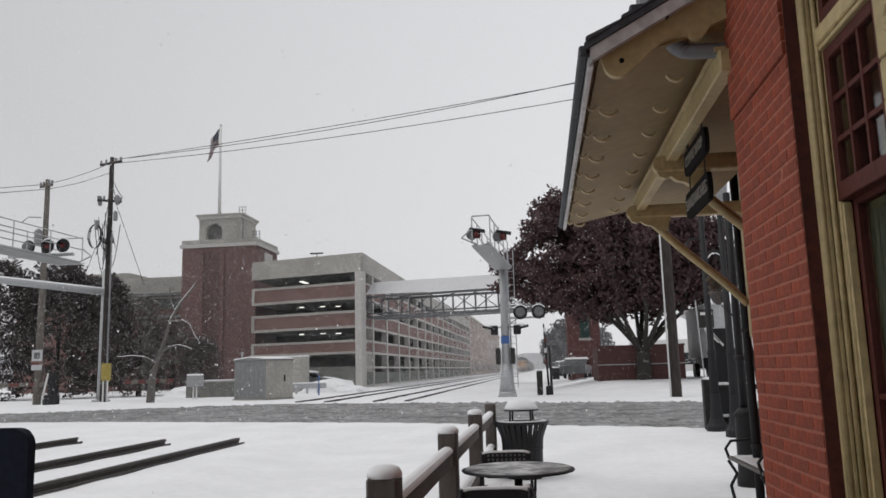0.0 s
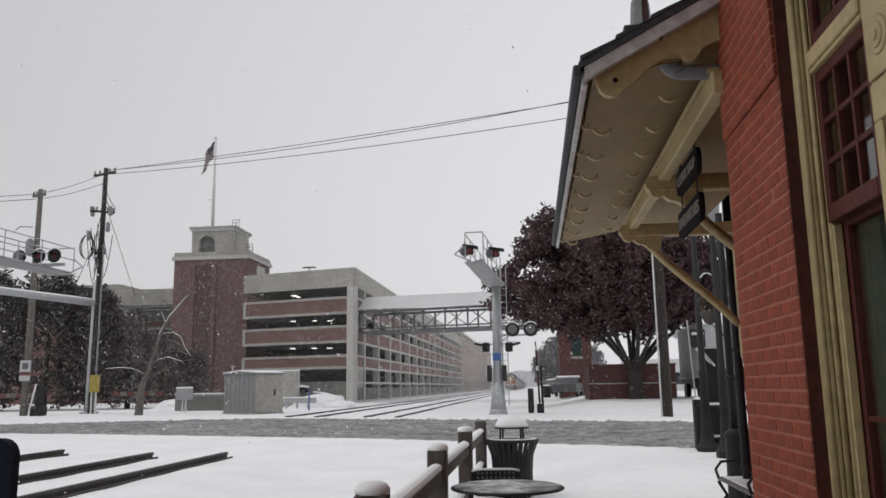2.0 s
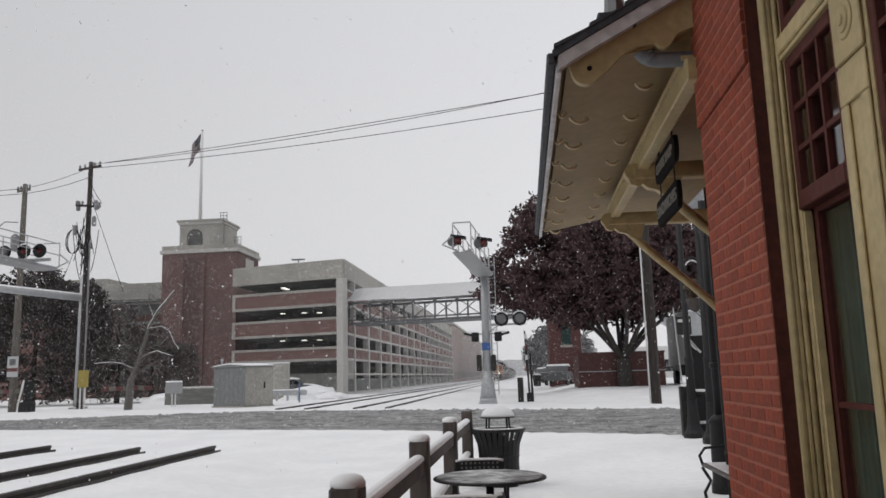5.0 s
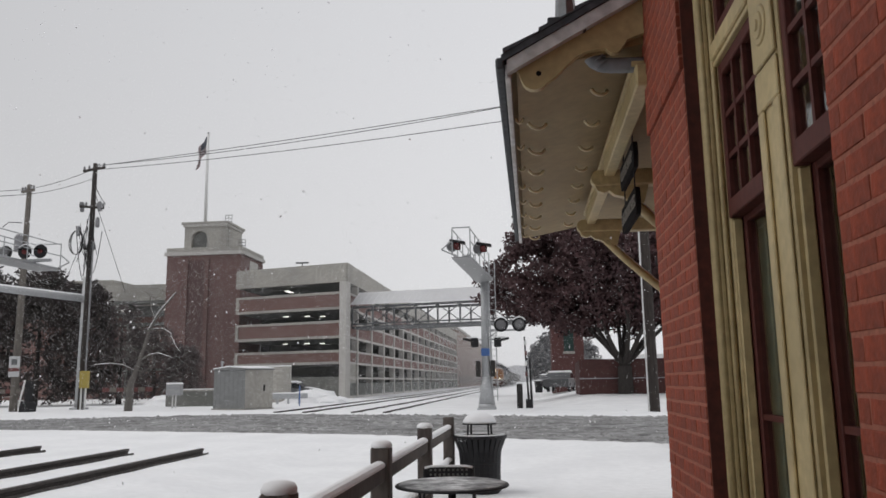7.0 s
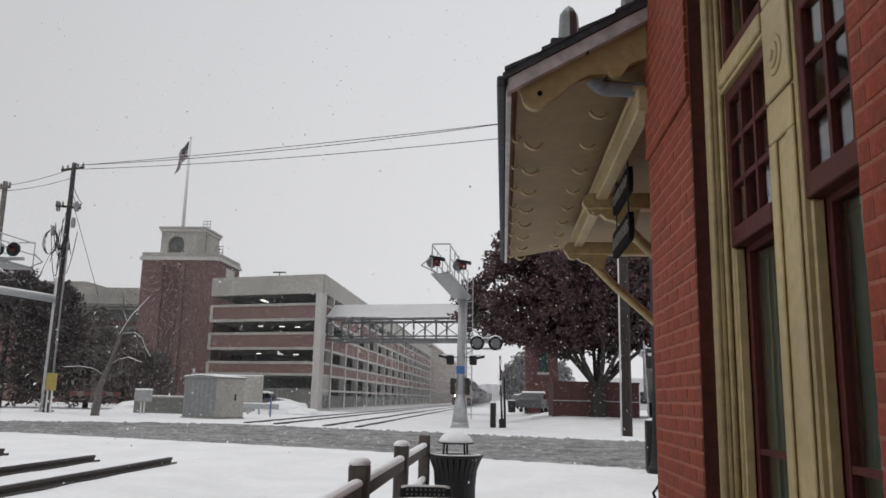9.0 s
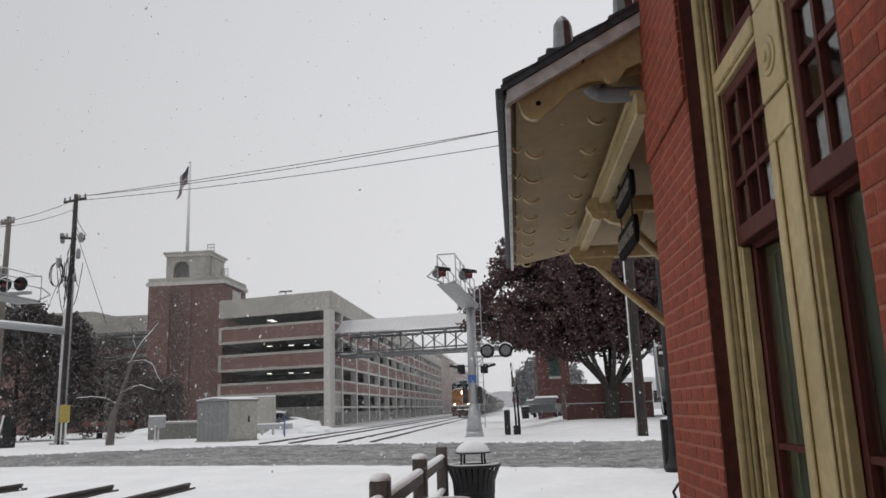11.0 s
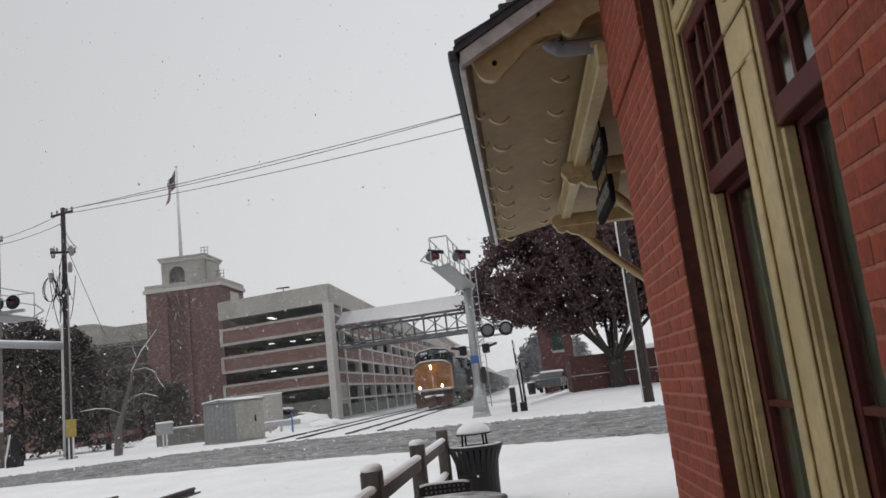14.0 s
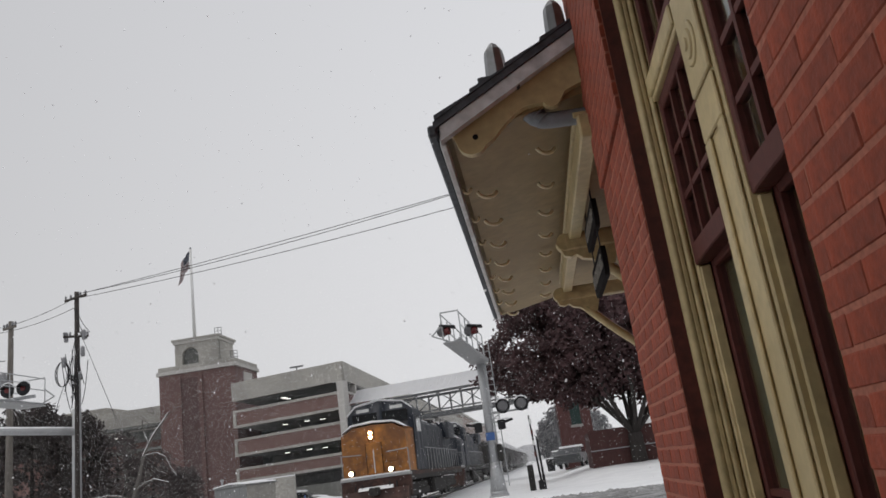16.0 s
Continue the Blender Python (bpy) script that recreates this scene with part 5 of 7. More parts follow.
def make_wires():
    for k, (za, zb, off, drop) in enumerate(((14.82, 13.80, 0.3, 0.16), (14.80, 13.72, -0.3, 0.42), (14.55, 12.97, 0.0, 0.30))):
        w = base("overhead_wire", "thin dark overhead wire strung between poles", "wire", "overhead wires")
        bm = bmesh.new()
        pipe(bm, sag((-25.6 + off, 42.4, za), (5.30, 30.6 + off, zb), drop), 0.018, 5)
        part("cable", bm, BLACK, w)
    for za, zb in ((14.6, 12.9), (14.0, 12.6)):
        w = base("overhead_wire", "thin dark overhead wire strung between poles", "wire", "overhead wires")
        bm = bmesh.new()
        pipe(bm, sag((-26.1, 42.5, za), (-29.0, 40.3, zb), 0.15), 0.016, 5)
        pipe(bm, sag((-29.0, 40.3, zb), (-62.0, 30.0, zb - 0.6), 0.8), 0.018, 5)
        part("cable", bm, BLACK, w)
    # loops and droppers round the pole
    c = bmesh.new()
    rng = random.Random(7)
    for k in range(11):
        x0 = -26.0 + rng.uniform(-0.9, 0.9)
        pipe(c, sag((x0, 42.3, 11.2 + rng.uniform(-0.6, 0.4)), (-26.0 + rng.uniform(-0.3, 0.5), 42.35, 8.5 + rng.uniform(-1, 1)), 0.5, 8), 0.022, 5)
    for za, zb, dx in ((14.2, 12.3, 0.9), (13.9, 11.9, 0.75), (12.3, 9.2, 0.55), (11.8, 8.8, -0.6)):
        pipe(c, [(-26.0 + dx * f * 1.1, 42.3, za + (zb - za) * f - 0.25 * math.sin(f * 3.14)) for f in [q / 8 for q in range(9)]], 0.02, 5)
    for k in range(3):
        a = [(-26.0 - 0.75 + 0.35 * math.cos(t) * (1 + 0.2 * k), 42.3, 10.0 + 0.75 * math.sin(t)) for t in np.linspace(0, 6.28, 14)]
        pipe(c, a, 0.022, 5)
    pipe(c, [(-25.9, 42.35, 13.0), (-24.1, 43.5, 7.0)], 0.016, 5)
    pipe(c, [(-26.05, 42.3, 11.0), (-28.0, 43.2, 7.4)], 0.016, 5)
    tagged(part("cable_loop", c, BLACK, UP, "hanging black cable loops"), kind="stuff")
    for x, z in ((-26.55, 11.9), (-25.4, 11.9), (-26.7, 10.4), (-25.5, 10.9)):
        part("fuse_switch", lathe(bmesh.new(), (x, 42.35, z), [(0.10, 0), (0.13, 0.1), (0.13, 0.5), (0.06, 0.62)], 10), INSUL, UP)
    cd = bmesh.new()
    rod(cd, (-25.72, 42.4, 0), (-25.72, 42.4, 10.0), 0.05, n=8)
    part("conduit", cd, INSUL, UP)
    cd = bmesh.new()
    rod(cd, (5.04, 30.45, 0), (5.04, 30.45, 9.5), 0.032, n=8)
    part("conduit", cd, WHITEPAINT, P3, "pale conduit strapped to the pole")
    bm = bmesh.new()
    pipe(bm, [(-29.0, 40.3, 10.9), (-29.6, 40.0, 10.9), (-29.9, 39.9, 10.6)], 0.03, 6)
    part("bracket", bm, INSUL, P2)
    part("transformer", lathe(bmesh.new(), (-28.95, 40.05, 9.2), [(0.2, 0), (0.23, 0.1), (0.23, 0.8), (0.12, 0.95)], 12), INSUL, P2)
    part("sign_plate", box(-28.95, -28.30, 40.02, 40.06, 1.95, 3.1, 0.01), TRUCKBOX, P2, "grey notice plate with faded bars")
    part("sign_band", box(-28.95, -28.30, 40.01, 40.018, 2.25, 2.45), REDPAINT, P2)
    part("sign_bar", box(-28.8, -28.45, 40.01, 40.018, 2.6, 2.95), GREYSTEEL, P2)


make_wires()


def make_yellow_box():
    b = base("utility_pedestal", "yellow utility box on short pipes beside the poles", "utility box")
    part("cabinet", box(-25.75, -25.25, 41.8, 42.1, 1.25, 2.25, 0.03), YELLOWBOX, b)
    for x in (-25.65, -25.38):
        bm = bmesh.new()
        rod(bm, (x, 41.95, -0.05), (x, 41.95, 1.28), 0.05, n=8)
        part("pipe", bm, WHITEPAINT, b)


def make_meter_box():
    b = base("meter_box", "small white meter box on a post in the snow", "utility box")
    part("box", box(-21.0, -20.1, 43.0, 43.4, 0.75, 1.4, 0.03), FLASH, b)
    part("snow_cap", box(-21.0, -20.1, 43.0, 43.4, 1.4, 1.5, 0.03), SNOW, b)
    for x in (-20.65, -20.45):
        bm = bmesh.new()
        rod(bm, (x, 43.2, -0.05), (x, 43.2, 0.76), 0.05, n=8)
        part("post", bm, WHITEPAINT, b)


def make_gate_stand():
    b = base("crossing_gate", "lowered red and white crossing gate on a dark stand", "crossing gate")
    part("stand", box(-27.9, -27.2, 39.6, 40.2, -0.02, 0.55, 0.04), BLACK, b)
    part("mechanism", box(-27.7, -27.35, 39.7, 40.1, 0.5, 1.7, 0.04), BLACK, b)
    bm = bmesh.new()
    rod(bm, (-27.9, 39.6, 0.3), (-27.6, 39.6, 1.75), 0.05, n=8)
    part("lever", bm, WHITEPAINT, b)
    for k in range(16):
        x = -27.2 + k * 0.42 if k > 8 else -28.0 - k * 0.62
        part("arm_stripe", box(x - 0.6 if k <= 8 else x, x if k <= 8 else x + 0.4, 40.28, 40.36, 1.02, 1.26, 0.01), REDPAINT if k % 2 else POLEGREY, b)


make_yellow_box()
make_meter_box()
make_gate_stand()


def make_hut():
    h = base("signal_hut", "grey ribbed metal signal hut with snow on its roof", "signal hut")
    h.matrix_basis = pose(-15.2, 40.1, 0, 0, 0, -28)
    part("body", box(-1.25, 1.25, -1.0, 1.0, 0.05, 2.1, 0.03), HUTMETAL, h)
    part("roof", slab(bmesh.new(), [(-1.33, 2.1), (1.33, 2.1), (1.33, 2.16), (0, 2.26), (-1.33, 2.16)], -1.06, 1.06), HUTMETAL, h)
    part("roof_snow", slab(bmesh.new(), [(-1.3, 2.165), (0, 2.265), (1.3, 2.165), (1.25, 2.22), (0, 2.33), (-1.25, 2.22)], -1.03, 1.03), SNOW, h)
    for k in range(7):
        part("rib", box(-1.05 + k * 0.35, -1.02 + k * 0.35, -1.012, -1.0, 0.12, 2.05), HUTMETAL, h)
    part("door", box(-1.262, -1.25, -0.5, 0.4, 0.15, 1.95), FLASH, h)
    part("vent_pipe", lathe(bmesh.new(), (-1.05, -0.6, 2.15), [(0.06, 0), (0.06, 0.35), (0.1, 0.36), (0.1, 0.45)], 10), GALV, h)
    part("end_panel", box(1.25, 1.264, -0.98, 0.98, 0.08, 2.08), CONCRETE, h, "smooth end panel, paler than the ribbed front")
    part("latch", box(1.264, 1.275, 0.3, 0.42, 0.95, 1.3), BLACK, h)
    part("plinth", box(-1.3, 1.3, -1.05, 1.05, -0.2, 0.06), CONCRETE, h)


make_hut()


# ---------------------------------------------------------------- parking garage, clock tower, footbridge
LEVELS = ((9.44, 7.86), (6.85, 5.29), (4.24, 3.0))
GX, GY = -15.7, 66.5


def face_box(o, u, a, b, z0, z1, out, depth):
    """A box on a wall that starts at o and runs along u; out: how far it stands proud, depth: how far it goes in."""
    v = Vector((-u.y, u.x, 0))
    c = Vector((o[0], o[1], 0)) + u * (a + b) / 2 + v * ((depth - out) / 2)
    rot = Matrix((u, v, Vector((0, 0, 1)))).transposed()
    return bx(bmesh.new(), (c.x, c.y, (z0 + z1) / 2), (b - a, out + depth, z1 - z0), rot)


def make_garage():
    g = base("parking_garage", "concrete parking garage with red-brown brick bands and lit decks", "parking garage")
    # front: runs left from the corner, turned a little away; u points right so that the inside is behind it
    left = Vector((-27.1, 69.75, 0))
    u = (Vector((GX, GY, 0)) - left).normalized()
    n = (Vector((GX, GY, 0)) - left).length
    part("parapet", face_box(left, u, 0, n, 10.3, 12.0, 0.12, 0.3), CONCRETE, g, "pale concrete parapet")
    for hi, lo in LEVELS:
        p = part("brick_band", face_box(left, u, 0.3, n - 0.7, lo + 0.22, hi - 0.22, 0.0, 0.3), FARBRICK, g)
        for za, zb in ((lo, lo + 0.22), (hi - 0.22, hi)):
            part("coping", face_box(left, u, 0.0, n - 0.6, za, zb, 0.10, 0.35), CONCRETE, p)
        part("end_trim", face_box(left, u, 0.0, 0.3, lo + 0.22, hi - 0.22, 0.10, 0.35), CONCRETE, p)
    part("corner_column", face_box(left, u, n - 0.62, n + 0.03, 0.0, 10.3, 0.16, 0.7), CONCRETE_PALE, g, "pale concrete corner column")
    part("ground_wall", face_box(left, u, 0.0, n - 0.6, 0.0, 1.9, -0.6, 0.9), CONCRETE_DARK, g)
    # side: runs away along the line; u points towards the camera so that the inside lies left
    part("parapet", box(GX - 0.3, GX + 0.12, GY + 0.05, 172, 10.3, 12.0), CONCRETE, g, "pale concrete parapet")
    ys = [GY + 0.3] + [70.9 + 6.72 * k for k in range(16)]
    for k, (ya, yb) in enumerate(zip(ys, ys[1:])):
        part("column", box(GX - 0.5, GX + 0.1, yb - 0.24, yb + 0.24, 0.0, 10.3), CONCRETE_PALE, g)
        if k == 0:
            part("stair_wall", box(GX - 0.3, GX - 0.05, ya, yb - 0.24, 0.0, 4.0), CONCRETE, g)
        for j, (hi, lo) in enumerate(LEVELS + ((1.85, 0.0),)):
            low = 0.35 if j == 3 else 0
            # Ground row is no brick: dark panels stand in for shaded bays.
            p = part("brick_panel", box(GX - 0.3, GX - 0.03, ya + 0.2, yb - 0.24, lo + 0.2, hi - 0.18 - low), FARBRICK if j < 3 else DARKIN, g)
            part("coping", box(GX - 0.35, GX + 0.05, ya + 0.2, yb - 0.24, hi - 0.18, hi), CONCRETE_PALE, p)
            part("coping", box(GX - 0.35, GX + 0.05, ya + 0.2, yb - 0.24, lo, lo + 0.2), CONCRETE_PALE, p)
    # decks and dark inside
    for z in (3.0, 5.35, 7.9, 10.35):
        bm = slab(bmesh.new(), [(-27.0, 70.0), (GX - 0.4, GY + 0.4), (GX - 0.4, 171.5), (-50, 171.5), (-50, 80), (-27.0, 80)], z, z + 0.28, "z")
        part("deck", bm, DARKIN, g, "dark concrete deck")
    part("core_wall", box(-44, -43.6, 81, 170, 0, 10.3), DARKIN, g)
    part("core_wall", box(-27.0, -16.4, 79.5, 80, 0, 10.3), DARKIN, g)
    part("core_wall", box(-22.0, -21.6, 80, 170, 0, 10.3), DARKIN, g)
    rng = random.Random(3)
    for z in (10.05, 7.6, 5.05):
        for f, dy in ((0.42, 1.6), (0.72 if z < 10 else 0.42, 3.0), (0.60 if z < 10 else 0.42, 2.2)):
            c = left + u * n * f + Vector((0, dy, 0))
            part("tube_light", box(c.x - 0.24, c.x + 0.24, c.y - 0.05, c.y + 0.05, z - 0.07, z, 0.01), TUBELIT, g, "lit fluorescent tube")
    bm = bmesh.new()
    rod(bm, (-22.0, 74, 12), (-22.0, 74, 13.3), 0.06, n=6)
    bx(bm, (-22.0, 74, 13.3), (1.3, 0.3, 0.12))
    part("roof_lamp", bm, GREYSTEEL, g)


make_garage()


def make_far_block():
    b = base("brick_block", "long plain brick block further down the line, paled to tan for haze", "building")
    part("wall", box(-30, -15.9, 175, 300, 0, 13.0), FARHAZED, b)
    part("roof_edge", box(-30.2, -15.6, 174.8, 300.2, 13.0, 13.5), CONCRETE, b)
    for k in range(14):
        part("window", box(-15.92, -15.84, 180 + k * 8.5, 183 + k * 8.5, 0.8, 2.6), DARKIN, b)


make_far_block()


def make_clock_tower():
    t = base("clock_tower", "red brick stair tower with pale cornice and belfry", "tower")
    x0, x1, y0, y1 = -36.0, -28.2, 73.5, 80.0
    part("shaft", box(x0, x1, y0, y1, 0, 14.35), TOWERBRICK, t)
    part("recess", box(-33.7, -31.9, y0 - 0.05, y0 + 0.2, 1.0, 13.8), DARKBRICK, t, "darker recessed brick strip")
    for x in (-33.9, -31.7):
        part("pilaster", box(x - 0.2, x + 0.2, y0 - 0.18, y0 + 0.2, 0, 13.9), TOWERBRICK, t)
    for k in range(5):
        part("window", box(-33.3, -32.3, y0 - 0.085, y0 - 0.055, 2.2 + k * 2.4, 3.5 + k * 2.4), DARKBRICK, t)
    part("cornice", box(x0 - 0.2, x1 + 0.2, y0 - 0.2, y1 + 0.2, 14.35, 14.7), CONCRETE_PALE, t)
    part("cornice", box(x0 - 0.05, x1 + 0.05, y0 - 0.05, y1 + 0.05, 14.7, 15.15), CONCRETE, t)
    part("side_window", box(x1 - 0.02, x1 + 0.05, 76.0, 78.4, 12.6, 14.0), CONCRETE_PALE, t)
    # belfry with arched opening
    bx0, bx1 = -34.35, -29.9
    cx, r = -32.75, 0.85
    arch = [(bx0, 15.15), (cx - r, 15.15)]
    for k in range(13):
        a = radians(180 - 15 * k)
        arch.append((cx + r * math.cos(a), 16.05 + r * math.sin(a)))
    arch += [(cx + r, 15.15), (bx1, 15.15), (bx1, 17.35), (bx0, 17.35)]
    b = part("belfry", slab(bmesh.new(), arch, y0 + 0.25, y0 + 0.7), CONCRETE, t, "pale rendered belfry")
    part("belfry_core", box(bx0, bx1, y0 + 0.95, y0 + 4.5, 15.15, 17.35), CONCRETE, b)
    # Dark panel whose colour gives the shade inside the arch.
    part("arch_shade_panel", box(cx - 0.95, cx + 0.95, y0 + 0.70, y0 + 0.95, 15.15, 17.0), DARKIN, b)
    part("belfry_cap", box(bx0 - 0.12, bx1 + 0.12, y0 + 0.1, y0 + 4.65, 17.35, 17.6), CONCRETE_PALE, b)
    part("belfry_cap", box(bx0 - 0.25, bx1 + 0.25, y0, y0 + 4.8, 17.6, 17.82), CONCRETE, b)
    for bx_, by, bz in ((-30.3, 75.2, 17.82), (-28.7, 75.0, 15.15)):
        bm = bmesh.new()
        for dx in (-0.35, 0.0, 0.35):
            rod(bm, (bx_ + dx, by, bz), (bx_ + dx, by, bz + 0.95), 0.03, n=6)
        for z in (0.3, 0.62, 0.95):
            rod(bm, (bx_ - 0.4, by, bz + z), (bx_ + 0.4, by, bz + z), 0.03, n=6)
        part("roof_cage", bm, GREYSTEEL, t, "small steel roof railing")


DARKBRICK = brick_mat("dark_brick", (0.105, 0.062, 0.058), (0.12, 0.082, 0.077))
make_clock_tower()


def make_flagpole():
    p = base("flagpole", "white flagpole on the tower roof", "flagpole")
    bm = bmesh.new()
    rod(bm, (-33.17, 76.0, 17.8), (-33.17, 76.0, 28.0), 0.19, 0.12, n=12)
    part("pole", bm, WHITEPAINT, p)
    bm = bmesh.new()
    bmesh.ops.create_uvsphere(bm, u_segments=12, v_segments=8, radius=0.14, matrix=Matrix.Translation((-33.17, 76.0, 28.05)))
    part("finial", bm, GALV, p)


make_flagpole()


def make_flag():
    """Limp striped flag, hoist on its own upright; hangs down and out to one side."""
    f = base("flag", "limp red, white and blue striped flag on the tower pole", "flag")
    H, rows, cols = 1.9, 13, 22

    def at(s, v):
        # s along the fly, v down the hoist
        droop = 2.3 * s ** 1.15
        x = -0.06 - 1.25 * s ** 0.8 - 0.10 * math.sin(5 * s + 2.5 * v)
        y = 0.28 * math.sin(7.5 * s + 2.0 * v) * min(1, 3 * s)
        return (x, y, -0.15 - H * v * (1 - 0.25 * s) - droop)
    for i in range(rows):
        bm = bmesh.new()
        start = 9 if i < 7 else 0
        grid = [[bm.verts.new(at(k / cols, (i + e) / rows)) for k in range(start, cols + 1)] for e in (0, 1)]
        for k in range(cols - start):
            bm.faces.new((grid[0][k], grid[0][k + 1], grid[1][k + 1], grid[1][k])).smooth = True
        bmesh.ops.solidify(bm, geom=bm.faces[:], thickness=0.015)
        part("stripe", bm, FLAGRED if i % 2 == 0 else FLAGWHITE, f)
    bm = bmesh.new()
    grid = [[bm.verts.new(at(k / cols, 7 * e / rows / 4)) for k in range(10)] for e in range(5)]
    for e in range(4):
        for k in range(9):
            bm.faces.new((grid[e][k], grid[e][k + 1], grid[e + 1][k + 1], grid[e + 1][k])).smooth = True
    bmesh.ops.solidify(bm, geom=bm.faces[:], thickness=0.015)
    part("canton", bm, FLAGBLUE, f)
    return f


FLAG = make_flag()


def make_annex():
    a = base("garage_annex", "lower concrete and brick wing behind the clock tower", "building")
    part("wall", box(-60, -36.2, 82, 96, 0, 9.0), FARBRICK, a)
    # Dark sheet in place of the shaded open deck.
    part("opening", box(-60, -36.2, 81.9, 82.0, 9.0, 10.2), DARKIN, a)
    part("parapet", box(-60, -36.2, 81.6, 96, 10.2, 12.6), CONCRETE, a)
    part("penthouse", box(-41.5, -38.2, 86, 92, 12.6, 14.3), CONCRETE, a)
    part("roof_block", box(-53, -47.5, 84, 92, 12.6, 13.6), CONCRETE, a)
    for x in (-39.5, -45.0):
        part("tube_light", box(x - 0.6, x + 0.6, 81.85, 81.9, 9.7, 9.85), TUBELIT, a)


make_annex()


def make_footbridge():
    b = base("footbridge", "covered steel truss footbridge with snowy roof over the tracks", "footbridge")
    x0, x1, y0, y1 = -15.5, 2.6, 68.0, 63.6
    o, e = Vector((x0, y0, 0)), Vector((x1, y1, 0))
    u = (e - o).normalized()
    v = Vector((-u.y, u.x, 0))
    L = (e - o).length

    def P(a, d, z):
        return o + u * a + v * d + Vector((0, 0, z))
    roof = bmesh.new()
    vs = [roof.verts.new(p) for p in (P(0, -0.35, 8.3), P(L, -0.35, 8.1), P(L, 1.5, 9.46), P(0, 1.5, 9.60))]
    for f in ((0, 1, 2, 3),):
        roof.faces.new([vs[i] for i in f])
    bmesh.ops.solidify(roof, geom=roof.faces[:], thickness=0.12)
    r = part("roof", roof, ROOFWHITE, b, "white snowy ribbed roof")
    crown = bmesh.new()
    crown.faces.new([crown.verts.new(p) for p in (P(0, 1.502, 9.60), P(L, 1.502, 9.46), P(L, 3.4, 9.5), P(0, 3.4, 9.65))])
    bmesh.ops.solidify(crown, geom=crown.faces[:], thickness=0.12)
    part("crown", crown, ROOFWHITE, r)
    n = 34
    for k in range(n + 1):
        a = L * k / n
        bm = bmesh.new()
        rod(bm, P(a, -0.36, 8.31 - 0.2 * k / n), P(a, 1.49, 9.61 - 0.13 * k / n), 0.016, n=4)
        part("seam", bm, ROOFWHITE, r)
    for d in (0.0, 3.0):
        for z, rr in ((8.2, 0.14), (6.55, 0.08), (6.25, 0.12)):
            bm = bmesh.new()
            bx(bm, P(L / 2, d, z - 0.12 if z > 8 else z), (L, 0.22, rr * 1.5), Matrix((u, v, Vector((0, 0, 1)))).transposed())
            part("chord", bm, GREYSTEEL, b)
        bays = 9
        for k in range(bays + 1):
            a = L * k / bays
            bm = bmesh.new()
            rod(bm, P(a, d, 6.3), P(a, d, 8.15), 0.085, n=6)
            part("upright", bm, GREYSTEEL, b)
            if k < bays and d == 0.0:
                bm = bmesh.new()
                rod(bm, P(a, d, 6.5), P(a + L / bays, d, 8.0), 0.045, n=6)
                rod(bm, P(a, d, 8.0), P(a + L / bays, d, 6.5), 0.045, n=6)
                part("diagonal", bm, GREYSTEEL, b)
    deck = bmesh.new()
    bx(deck, P(L / 2, 1.5, 6.2), (L, 3.0, 0.09), Matrix((u, v, Vector((0, 0, 1)))).transposed())
    part("deck", deck, GREYSTEEL, b)
    part("roof_ridge_plate", bx(bmesh.new(), P(L - 3.0, 2.9, 9.65), (6.0, 1.0, 0.12), Matrix((u, v, Vector((0, 0, 1)))).transposed()), GREYSTEEL, b)


make_footbridge()


def make_stair_tower():
    t = base("stair_tower", "red brick stair tower at the end of the footbridge", "tower")
    part("shaft", box(2.2, 4.8, 63.5, 68, 0.2, 10.5), STAIRBRICK, t)
    part("window", box(3.2, 4.0, 63.42, 63.5, 3.6, 7.5), CURTAIN, t, "green glazed strip window")
    part("sill", box(3.1, 4.1, 63.36, 63.5, 3.4, 3.6), CONCRETE, t)
    part("cap", box(2.0, 5.0, 63.3, 68.2, 10.5, 11.0), CONCRETE, t)


make_stair_tower()


# ---------------------------------------------------------------- planting
def make_planter():
    p = base("brick_planter", "dark red brick enclosure with snow along its coping", "planter")
    x0, x1, y0, y1, z0, z1 = 3.3, 8.3, 45.6, 50.0, 0.0, 2.38
    part("wall", box(x0, x1, y0, y0 + 0.35, z0, z1), PLANTERBRICK, p)
    part("wall", box(x0, x0 + 0.35, y0 + 0.35, y1, z0, z1), PLANTERBRICK, p)
    part("wall", box(x1 - 0.35, x1, y0 + 0.35, y1, z0, z1), PLANTERBRICK, p)
    part("wall", box(x0, x1, y1, y1 + 0.35, z0, z1), PLANTERBRICK, p)
    part("coping", box(x0 - 0.05, x1 + 0.05, y0 - 0.05, y0 + 0.4, z1, z1 + 0.09, 0.01), PLANTERBRICK, p)
    part("soil", box(x0 + 0.35, x1 - 0.35, y0 + 0.35, y1, z0, z1 - 0.5), SNOW, p)
    part("handrail", rod(bmesh.new(), (x0 - 0.02, y0 - 0.12, 1.35), (x1 + 0.02, y0 - 0.12, 1.35), 0.03, n=6), GALV, p)


make_planter()


